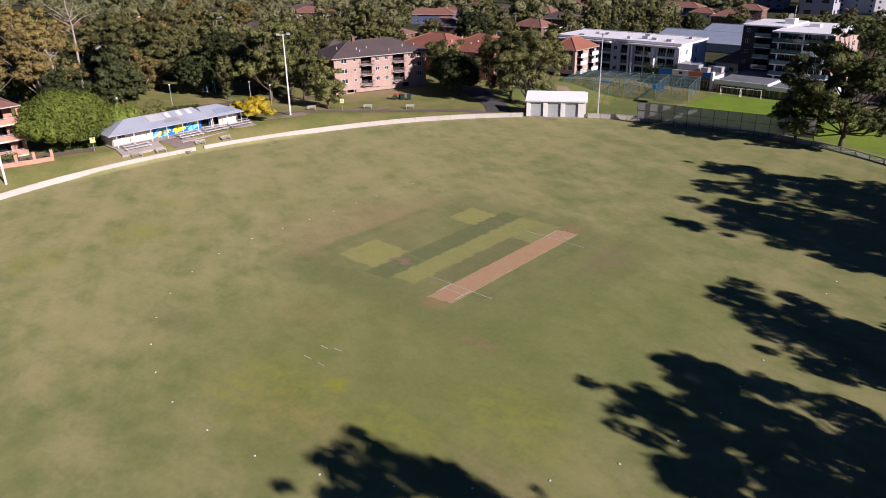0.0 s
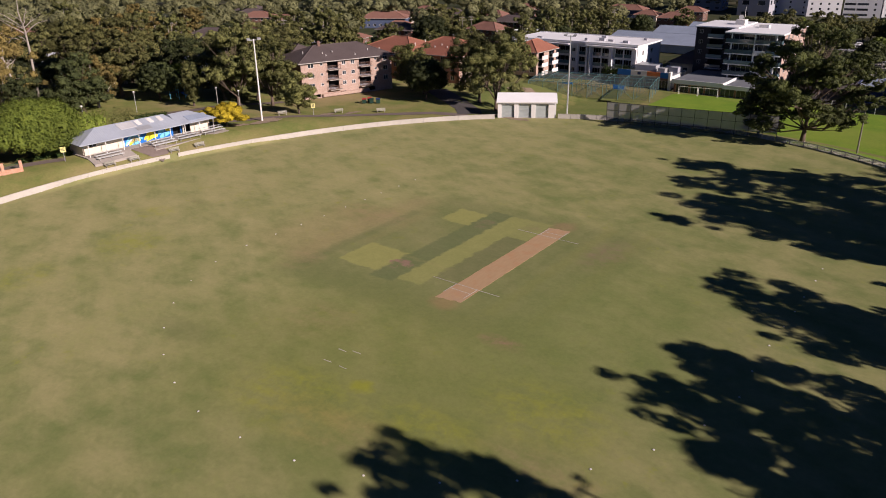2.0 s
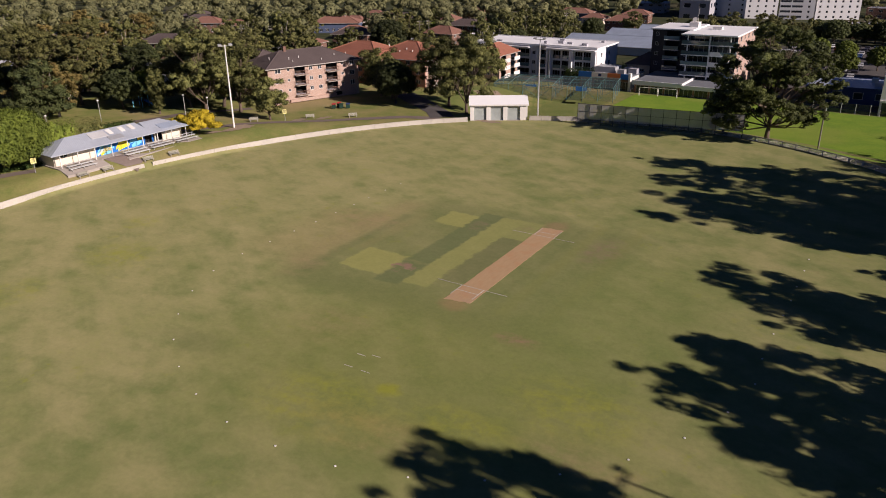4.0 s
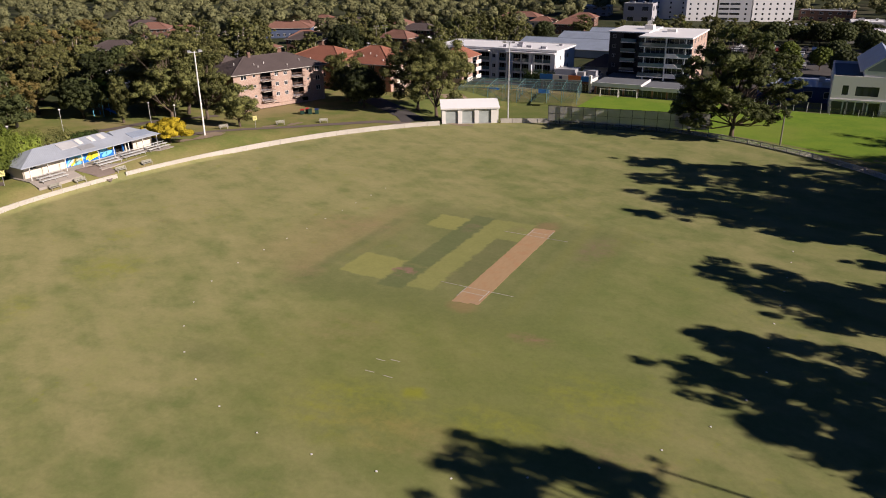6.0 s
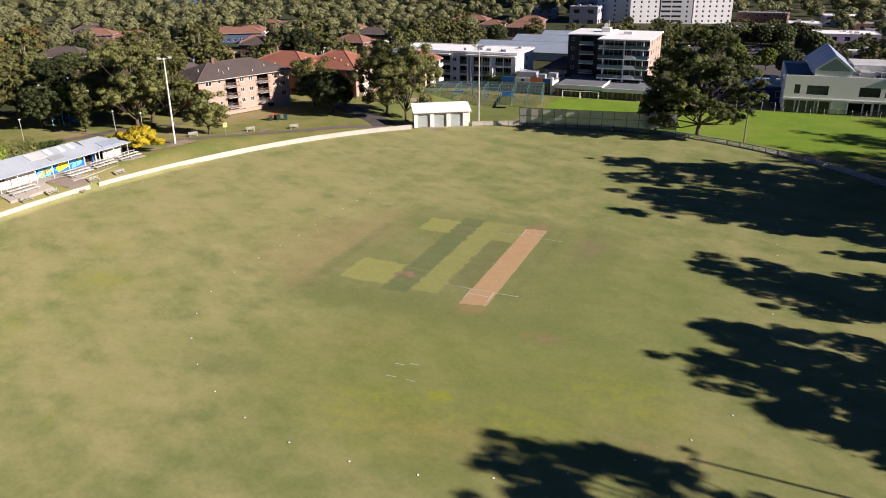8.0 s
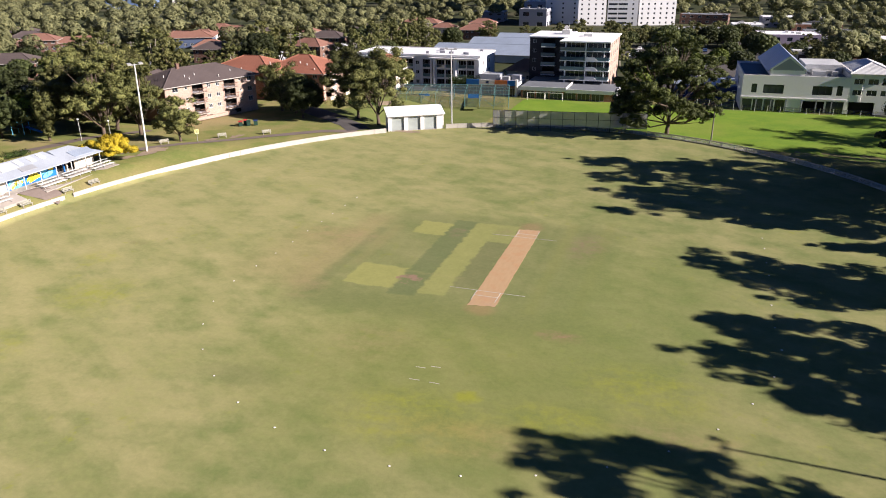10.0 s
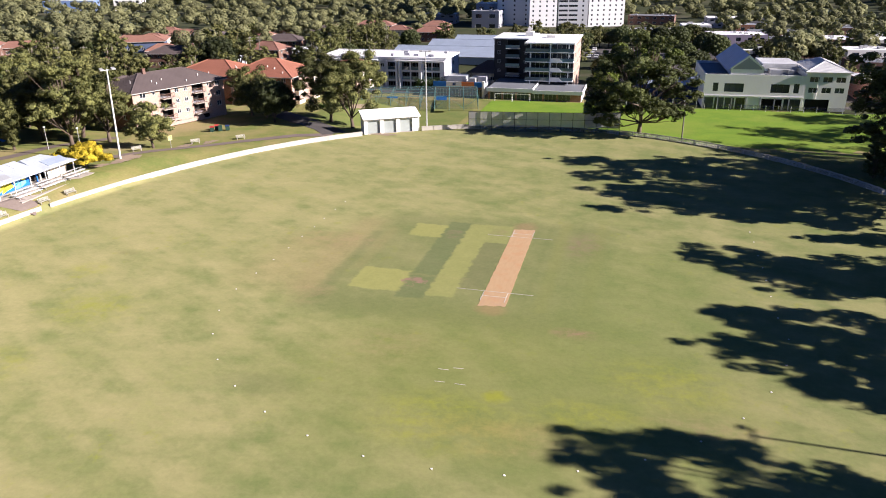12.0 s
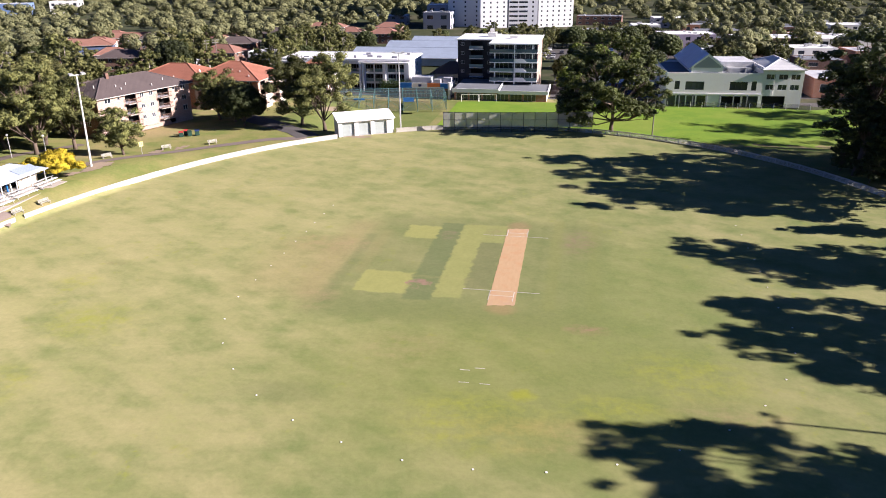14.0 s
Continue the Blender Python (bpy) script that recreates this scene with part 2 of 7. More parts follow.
    lay(patchy(spot(9.5, -6.5, 3.0, 1.6)), 0.9, (0.262, 0.160, 0.104))
    lay(patchy(spot(-49.1, 1.7, 2.4, 1.2)), 0.6, (0.137, 0.117, 0.052))
    tone = n.math("MULTIPLY_ADD", fine, 0.36, n.math("MULTIPLY_ADD", tuft, 0.30, 0.68))
    col = n.mix(1.0, col, n.add("CombineColor", tone, tone, tone).outputs[0], "MULTIPLY")
    n.bsdf.inputs["Diffuse Roughness"].default_value = 0.14
    return n.done(col, 0.9, fine, 0.3, 0.05, spec=0.15)


def park_grass(name, a, b, c, k=0.5):
    n = Nodes(name)
    p = n.pos()
    fine, mid, broad = n.noise(p, 2.5, 5, 0.7), n.noise(p, 0.25, 4, 0.6), n.noise(p, 0.05, 3)
    col = n.mix(n.ramp(mid, 0.3, 0.7), a, b)
    col = n.mix(n.math("MULTIPLY", n.ramp(broad, 0.45, 0.7), k), col, c)
    tone = n.math("MULTIPLY_ADD", fine, 0.6, 0.7)
    col = n.mix(1.0, col, n.add("CombineColor", tone, tone, tone).outputs[0], "MULTIPLY")
    n.bsdf.inputs["Diffuse Roughness"].default_value = 0.14
    return n.done(col, 0.9, fine, 0.4, 0.06, spec=0.15)


def clay_material():
    n = Nodes("rolled_clay")
    p = n.pos()
    stretched = n.add("VectorMath", p, (1.0, 0.25, 1.0), operation="MULTIPLY").outputs[0]
    f = n.noise(stretched, 3.0, 5, 0.65)
    col = n.mix(f, (0.35, 0.228, 0.124), (0.475, 0.330, 0.185))
    s = n.add("SeparateXYZ", p)
    ends = n.ramp(n.math("ABSOLUTE", n.math("SUBTRACT", s.outputs[1], 10.06)), 7.0, 11.5)
    grey = n.math("MULTIPLY", ends, n.ramp(n.noise(p, 1.3, 4), 0.4, 0.65))
    col = n.mix(n.math("MULTIPLY", grey, 0.6), col, (0.38, 0.265, 0.175))
    col = n.mix(n.math("MULTIPLY", n.ramp(n.noise(p, 0.6, 3), 0.45, 0.7), 0.4), col, (0.42, 0.22, 0.11))
    return n.done(col, 0.9, f, 0.2, 0.02, spec=0.1)


M = {
    "field": field_grass(),
    "park": park_grass("park_grass", (0.135, 0.160, 0.042), (0.205, 0.190, 0.066), (0.28, 0.215, 0.11), 0.8),
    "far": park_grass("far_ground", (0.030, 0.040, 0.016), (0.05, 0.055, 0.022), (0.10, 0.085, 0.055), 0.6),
    "soccer": park_grass("watered_grass", (0.122, 0.210, 0.018), (0.162, 0.245, 0.022), (0.215, 0.240, 0.045), 0.5),
    "olive_lawn": park_grass("lawn", (0.115, 0.145, 0.038), (0.15, 0.165, 0.05), (0.17, 0.155, 0.06), 0.6),
    "clay": clay_material(),
    "line": surface("chalk_line", (0.50, 0.47, 0.40), 0.9, 2.5, 0.35, 0.7),
    "asphalt": surface("asphalt", (0.075, 0.068, 0.066), 0.9, 3, 0.25, 0.4),
    "path": surface("path_gravel", (0.17, 0.135, 0.115), 0.9, 3, 0.2, 0.4),
    "concrete": surface("concrete", (0.36, 0.32, 0.28), 0.85, 3, 0.15, 0.4),
    "dirt": surface("bare_dirt", (0.30, 0.23, 0.16), 0.95, 2, 0.25, 0.4),
    "white": surface("white_paint", (0.70, 0.68, 0.64), 0.55, 3, 0.05, 0.15),
    "fence": surface("fence_paint", (0.49, 0.455, 0.395), 0.6, 2.5, 0.10, 0.25, tone=0.03),
    "weathered": surface("weathered_timber", (0.47, 0.44, 0.40), 0.8, 4, 0.2, 0.4),
    "cream": surface("cream_render", (0.70, 0.63, 0.50), 0.7, 2, 0.06, 0.15),
    "cream_wall": surface("pale_render", (0.74, 0.72, 0.71), 0.75, 2, 0.05, 0.12),
    "brick_pink": brickwork("pink_brick", (0.41, 0.285, 0.225), (0.44, 0.37, 0.32)),
    "brick_red": brickwork("red_brick", (0.34, 0.145, 0.085), (0.38, 0.30, 0.25)),
    "brick_orange": brickwork("orange_brick", (0.50, 0.25, 0.15), (0.5, 0.42, 0.35)),
    "brick_dark": brickwork("brown_brick", (0.16, 0.085, 0.06), (0.2, 0.16, 0.14)),
    "roof_brown": ribbed("brown_tile", (0.105, 0.082, 0.078), 0.33, 0.75, axis=1),
    "roof_red": ribbed("terracotta_tile", (0.30, 0.122, 0.078), 0.33, 0.75, axis=1),
    "roof_dull": ribbed("faded_red_tile", (0.25, 0.128, 0.095), 0.33, 0.8, axis=1),
    "roof_grey": ribbed("grey_sheet", (0.42, 0.43, 0.45), 0.25, 0.45, 0.2, axis=0),
    "roof_zinc": ribbed("zinc_sheet", (0.43, 0.47, 0.53), 0.25, 0.5, 0.1, axis=0),
    "roof_pale": ribbed("pale_sheet", (0.60, 0.60, 0.60), 0.25, 0.5, 0.1, axis=0),
    "roof_white": surface("white_membrane", (0.82, 0.82, 0.82), 0.5, 1.2, 0.04, 0.15),
    "roof_blue": ribbed("blue_grey_sheet", (0.37, 0.43, 0.53), 0.3, 0.4, 0.2, axis=0),
    "roof_slate": surface("slate_membrane", (0.17, 0.18, 0.20), 0.7, 2, 0.1, 0.3),
    "charcoal": surface("charcoal_cladding", (0.022, 0.022, 0.030), 0.5, 3, 0.1, 0.2),
    "render_grey": surface("grey_render", (0.33, 0.33, 0.36), 0.8, 2, 0.06, 0.2),
    "tower_white": surface("painted_concrete", (0.74, 0.74, 0.74), 0.7, 1, 0.04, 0.15),
    "lilac": surface("lilac_render", (0.50, 0.42, 0.52), 0.8, 2, 0.06, 0.2),
    "glass": glass_dark("window_glass", (0.030, 0.036, 0.045)),
    "balcony_glass": glass_dark("balcony_glass", (0.10, 0.16, 0.19)),
    # near-black: the shade of unlit rooms is put into this colour
    "void": surface("interior_shade", (0.018, 0.016, 0.015), 0.9, 2, 0.2, 0.2),
    "steel": surface("galvanised_steel", (0.48, 0.48, 0.47), 0.45, 6, 0.08, 0.2, metal=0.4),
    "timber_pole": surface("timber_pole", (0.20, 0.18, 0.15), 0.85, 4, 0.2, 0.3),
    "bark": surface("bark", (0.115, 0.085, 0.062), 0.9, 5, 0.3, 0.4),
    "bark_pale": surface("pale_gum_bark", (0.38, 0.335, 0.28), 0.75, 3, 0.2, 0.4),
    "shutter": ribbed("roller_shutter", (0.40, 0.44, 0.42), 0.12, 0.55, axis=2),
    "seat_white": surface("seat_aluminium", (0.62, 0.62, 0.60), 0.5, 4, 0.1, 0.2),
    "bench": surface("weathered_bench", (0.34, 0.33, 0.27), 0.8, 4, 0.2, 0.3),
    "teal": surface("teal_steel", (0.08, 0.18, 0.18), 0.5, 4, 0.1, 0.2),
    "blue": surface("blue_paint", (0.02, 0.16, 0.52), 0.5, 2, 0.1, 0.15),
    "yellow": surface("yellow_paint", (0.80, 0.66, 0.03), 0.5, 2, 0.1, 0.1),
    "sky_blue": surface("light_blue_paint", (0.18, 0.56, 0.78), 0.5, 2, 0.1, 0.1),
    "cap_red": surface("ridge_tile", (0.40, 0.17, 0.105), 0.8, 4, 0.1, 0.3),
    "orange": surface("orange_paint", (0.62, 0.19, 0.06), 0.5, 2, 0.1, 0.1),
    "blue_wall": surface("blue_grey_render", (0.075, 0.10, 0.17), 0.8, 2, 0.06, 0.2),
    "glass_blue": surface("blue_cladding", (0.16, 0.24, 0.42), 0.3, 1, 0.08, 0.2),
    "navy": surface("navy_paint", (0.025, 0.045, 0.14), 0.5, 2, 0.1, 0.1),
    "bin_red": surface("red_lid", (0.42, 0.04, 0.035), 0.5, 3, 0.1, 0.1),
    "bin_green": surface("dark_green_plastic", (0.02, 0.05, 0.035), 0.5, 3, 0.1, 0.1),
    "net_grey": mesh_net("screen_mesh", (0.42, 0.41, 0.385), 0.66),
    "net_low": mesh_net("screen_mesh_low", (0.12, 0.12, 0.11), 0.2),
    "net_teal": mesh_net("cage_mesh", (0.10, 0.145, 0.15), 0.11),
    "leaf_gum": leaf_material("gum_leaves", (0.060, 0.066, 0.026), (0.190, 0.185, 0.066)),
    "leaf_fig": leaf_material("fig_leaves", (0.03, 0.044, 0.016), (0.125, 0.143, 0.042)),
    "leaf_olive": leaf_material("olive_leaves", (0.066, 0.078, 0.03), (0.2, 0.2, 0.068)),
    "leaf_bronze": leaf_material("bronze_gum_leaves", (0.108, 0.086, 0.031), (0.290, 0.222, 0.076)),
    "leaf_dark": leaf_material("dark_leaves", (0.026, 0.038, 0.017), (0.095, 0.112, 0.04)),
    "leaf_bright": leaf_material("bright_leaves", (0.084, 0.122, 0.023), (0.218, 0.272, 0.043)),
    "leaf_yellow": leaf_material("yellow_leaves", (0.50, 0.37, 0.02), (0.74, 0.58, 0.04), open_part=0.40),
    # greyer and paler than the near leaves: distance haze put into the colour
    "leaf_far": leaf_material("hazy_far_leaves", (0.075, 0.083, 0.046), (0.215, 0.212, 0.105), 0.8, 0.9, 0.8, 0.85, 0.48, 0.4),
    "leaf_hedge": leaf_material("hedge_leaves", (0.030, 0.060, 0.016), (0.08, 0.12, 0.03)),
}

# ---------- mesh helpers ----------


class Shape:
    """Vertices and faces of one mesh, gathered from simple solids."""

    def __init__(self):
        self.v, self.f, self.m, self.mats = [], [], [], []

    def slot(self, material):
        if material is None:
            return 0
        if material not in self.mats:
            self.mats.append(material)
        return self.mats.index(material)

    def faces(self, verts, faces, material=None):
        k, s = len(self.v), self.slot(material)
        self.v += [tuple(p) for p in verts]
        self.f += [tuple(k + i for i in f) for f in faces]
        self.m += [s] * len(faces)
        return self

    def box(self, x0, y0, z0, x1, y1, z1, material=None):
        v = [(x, y, z) for z in (z0, z1) for y in (y0, y1) for x in (x0, x1)]
        return self.faces(v, [(0, 2, 3, 1), (4, 5, 7, 6), (0, 1, 5, 4), (2, 6, 7, 3), (0, 4, 6, 2), (1, 3, 7, 5)], material)

    def prism(self, ring, z0, z1, material=None):
        """An upright prism over a plan ring; z0 and z1 may be lists, one height a corner."""
        n = len(ring)
        a = z0 if isinstance(z0, (list, tuple)) else [z0] * n
        b = z1 if isinstance(z1, (list, tuple)) else [z1] * n
        v = [(p[0], p[1], a[i]) for i, p in enumerate(ring)] + [(p[0], p[1], b[i]) for i, p in enumerate(ring)]
        f = [tuple(range(n))[::-1], tuple(range(n, 2 * n))] + [(i, (i + 1) % n, n + (i + 1) % n, n + i) for i in range(n)]
        return self.faces(v, f, material)

    def tube(self, pts, radii, n=6, material=None):
        """A tapered tube along points, closed at both ends."""
        rings, prev = [], None
        for i, p in enumerate(pts):
            p = Vector(p)
            a = Vector(pts[max(i - 1, 0)])
            b = Vector(pts[min(i + 1, len(pts) - 1)])
            w = (b - a).normalized()
            u = w.orthogonal().normalized() if prev is None else (prev - w * prev.dot(w)).normalized()
            prev, s = u, w.cross(u)
            rings.append([p + (u * math.cos(t) + s * math.sin(t)) * radii[i] for t in [k * math.tau / n for k in range(n)]])
        v = [q for r in rings for q in r]
        f = [(i * n + k, i * n + (k + 1) % n, (i + 1) * n + (k + 1) % n, (i + 1) * n + k) for i in range(len(pts) - 1) for k in range(n)]
        f += [tuple(range(n))[::-1], tuple((len(pts) - 1) * n + k for k in range(n))]
        return self.faces(v, f, material)

    def weld(self):
        """Join corners that lie in one place."""
        ids, v, m = {}, [], []
        for p in self.v:
            k = (round(p[0], 4), round(p[1], 4), round(p[2], 4))
            if k not in ids:
                ids[k] = len(v)
                v.append(p)
            m.append(ids[k])
        self.v, self.f = v, [tuple(m[i] for i in f) for f in self.f]
        return self

    def plate(self, W, H, openings, y0, y1):
        """An upright plate from y0 to y1 with rectangular openings (u0, u1, v0, v1), in one piece."""
        us = sorted({0.0, W, *[v for o in openings for v in o[:2]]})
        vs = sorted({0.0, H, *[v for o in openings for v in o[2:4]]})
        for a, b in zip(us, us[1:]):
            for c, d in zip(vs, vs[1:]):
                u, v = (a + b) / 2, (c + d) / 2
                if not any(o[0] < u < o[1] and o[2] < v < o[3] for o in openings):
                    self.faces([(a, y0, c), (b, y0, c), (b, y0, d), (a, y0, d)], [(0, 1, 2, 3)])
                    self.faces([(a, y1, c), (b, y1, c), (b, y1, d), (a, y1, d)], [(3, 2, 1, 0)])
        for u0, u1, v0, v1 in [(0, W, 0, H)] + [tuple(o[:4]) for o in openings]:
            cu = [u for u in us if u0 <= u <= u1]
            cv = [v for v in vs if v0 <= v <= v1]
            for a, b in zip(cu, cu[1:]):
                for z in (v0, v1):
                    self.faces([(a, y0, z), (b, y0, z), (b, y1, z), (a, y1, z)], [(0, 1, 2, 3)])
            for c, d in zip(cv, cv[1:]):
                for x in (u0, u1):
                    self.faces([(x, y0, c), (x, y0, d), (x, y1, d), (x, y1, c)], [(0, 1, 2, 3)])
        return self.weld()

    def mesh(self, name, material=None, smooth=False):
        me = bpy.data.meshes.new(name)
        me.from_pydata(self.v, [], self.f)
        for m in self.mats or [material]:
            me.materials.append(m)
        if self.mats:
            me.polygons.foreach_set("material_index", self.m)
        if smooth:
            me.polygons.foreach_set("use_smooth", [True] * len(self.f))
        me.update()
        return me


def part(name, shape, material, parent, label="", at=None, smooth=False):
    """One mesh under a thing or a part."""
    data = shape.mesh(name, material, smooth) if isinstance(shape, Shape) else shape
    ob = new(name, data)
    ob.parent = parent
    if at is not None:
        ob.matrix_basis = at
    return tagged(ob, label)


def thing(name, x, y, z, rz=0.0, label="", category="", group=""):
    ob = new(name)
    ob.empty_display_size = 0.5
    ob.matrix_basis = pose(x, y, z, 0, 0, rz)
    return tagged(ob, label, category, group)


def smooth_step(a, b, v):
    t = min(1.0, max(0.0, (v - a) / (b - a)))
    return t * t * (3 - 2 * t)


# ---------- the ground ----------
CX, CY = -4.0, 8.0


def edge_radius(t):
    return (70.83 - 2.45 * math.cos(t) + 0.77 * math.sin(t) - 3.92 * math.cos(2 * t) + 2.70 * math.sin(2 * t)
            + 0.85 * math.cos(3 * t) - 0.99 * math.sin(3 * t))


def edge_point(t, out=0.0):
    r = edge_radius(t) + out
    return CX + r * math.cos(t), CY + r * math.sin(t)


def terrain(x, y):
    """Level oval, a bank to the west, lower playing fields and streets to the north."""
    d = math.hypot(x - CX, y - CY) - edge_radius(math.atan2(y - CY, x - CX))
    if d <= 0:
        return 0.0
    shelf = smooth_step(-12, -3, y) * (1 - smooth_step(27, 36, y))
    rise = 1.75 * smooth_step(0.6, 8, d) * (1 - shelf) + (0.85 * smooth_step(0.1, 0.5, d) + 1.3 * smooth_step(0.4, 4.0, d)) * shelf
    bank = rise * smooth_step(-48, -64, x) * (1 - smooth_step(38, 62, y))
    bank += 0.35 * smooth_step(0, 6, d) * smooth_step(-40, -60, x) * smooth_step(45, 62, y)
    low = -3.0 * smooth_step(1, 16, d) * smooth_step(70, 90, y) * smooth_step(-60, -42, x)
    low = min(low, -3.5 * smooth_step(104, 138, y)) - 6.5 * smooth_step(160, 420, y)
    return bank + low


def ground_sheet():
    n = 288
    fr = [0.0, 0.12, 0.25, 0.4, 0.55, 0.7, 0.82, 0.92, 0.975, 1.0]
    outs = [0.8, 1.6, 2.6, 3.8, 5.2, 7, 9, 11.5, 14, 17, 20, 24, 28, 33, 38, 44, 50, 58, 66, 76, 88, 102, 120, 145, 175, 215, 270, 350, 480, 700, 1100, 1800, 3000]
    v, f, m = [(CX, CY, 0.0)], [], []
    rings = [("in", a) for a in fr[1:]] + [("out", b) for b in outs]
    for kind, a in rings:
        for k in range(n):
            t = k * math.tau / n
            r = edge_radius(t) * a if kind == "in" else edge_radius(t) + a
            x, y = CX + r * math.cos(t), CY + r * math.sin(t)
            v.append((x, y, terrain(x, y)))
    for k in range(n):
        f.append((0, 1 + k, 1 + (k + 1) % n))
        m.append(0)
    for i, (kind, a) in enumerate(rings[1:], 1):
        for k in range(n):
            p, q = 1 + (i - 1) * n, 1 + i * n
            f.append((p + k, q + k, q + (k + 1) % n, p + (k + 1) % n))
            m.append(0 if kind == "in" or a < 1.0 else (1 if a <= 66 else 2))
    me = bpy.data.meshes.new("ground")
    me.from_pydata(v, [], f)
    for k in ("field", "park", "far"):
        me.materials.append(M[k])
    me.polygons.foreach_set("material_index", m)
    me.polygons.foreach_set("use_smooth", [True] * len(f))
    me.update()
    return tagged(new("ground", me), "worn olive-green turf of an oval with grassy banks around", "ground", kind="structure")


ground_sheet()


def drape_strip(name, pts, width, material, label, lift=0.03, category="path", thick=0.0):
    """A path along a plan line that follows the ground."""
    fine = []
    for a, b in zip(pts, pts[1:]):
        k = max(1, int(math.dist(a, b) / 2.0))
        fine += [(a[0] + (b[0] - a[0]) * i / k, a[1] + (b[1] - a[1]) * i / k) for i in range(k)]
    fine.append(pts[-1])
    v, f = [], []
    cols = max(1, int(width / 2.5))
    for i, p in enumerate(fine):
        a, b = fine[max(i - 1, 0)], fine[min(i + 1, len(fine) - 1)]
        dx, dy = b[0] - a[0], b[1] - a[1]
        k = math.hypot(dx, dy)
        wob = 1 + 0.06 * noise.noise(Vector((p[0] * 0.3, p[1] * 0.3, 7.0)))
        for c in range(cols + 1):
            s = (c / cols - 0.5) * width * wob
            x, y = p[0] - dy / k * s, p[1] + dx / k * s
            v.append((x, y, terrain(x, y) + lift))
    for i in range(len(fine) - 1):
        for c in range(cols):
            a, b = i * (cols + 1) + c, (i + 1) * (cols + 1) + c
            f.append((a, a + 1, b + 1, b))
    me = bpy.data.meshes.new(name)
    me.from_pydata(v, [], f)
    me.materials.append(material)
    me.update()
    return tagged(new(name, me), label, category, kind="structure")


def drape_area(name, x0, y0, x1, y1, material, label, inside=None, lift=0.03, step=2.5, category="ground"):
    """A sheet over a plan rectangle, kept where inside(x, y) holds, on the ground."""
    nx, ny = int((x1 - x0) / step) + 1, int((y1 - y0) / step) + 1
    v, ids, f = [], {}, []

    def vert(i, j):
        if (i, j) not in ids:
            x, y = x0 + i * step, y0 + j * step
            ids[i, j] = len(v)
            v.append((x, y, terrain(x, y) + lift))
        return ids[i, j]

    for i in range(nx):
        for j in range(ny):
            if inside is None or inside(x0 + (i + 0.5) * step, y0 + (j + 0.5) * step):
                f.append((vert(i, j), vert(i + 1, j), vert(i + 1, j + 1), vert(i, j + 1)))
    me = bpy.data.meshes.new(name)
    me.from_pydata(v, [], f)
    me.materials.append(material)
    me.polygons.foreach_set("use_smooth", [True] * len(f))
    me.update()
    return tagged(new(name, me), label, category, kind="structure")


def outside(x, y):
    return math.hypot(x - CX, y - CY) - edge_radius(math.atan2(y - CY, x - CX))


drape_area("playing_field", -30, 78, 96, 134, M["soccer"], "bright watered lawn of the lower playing field",
           lambda x, y: outside(x, y) > 1.2 and (x > -27.5 or y > 133) and x > -27.5 - (y - 84) * 0.06, step=1.0)
drape_area("lawn", -62, 78, -27, 114, M["olive_lawn"], "mown lawn between the shed and the practice cage",
           lambda x, y: outside(x, y) > 1.2 and x < -27.5 - (y - 84) * 0.06, step=1.5, lift=0.025)
drape_area("street", -140, 138, 130, 142, M["asphalt"], "worn asphalt of a back street", step=2.0, category="road")
drape_area("shop_street", 37, 150, 190, 400, M["asphalt"], "worn asphalt of the streets among the shops", step=9.0, category="road")
drape_area("car_park", -14, 238.5, 36.5, 289, M["asphalt"], "worn asphalt of the shops' car park", step=4.0, category="road")
drape_area("car_park", -2, 142, 34, 236, M["asphalt"], "worn asphalt of an open car park", step=4.0, category="road")

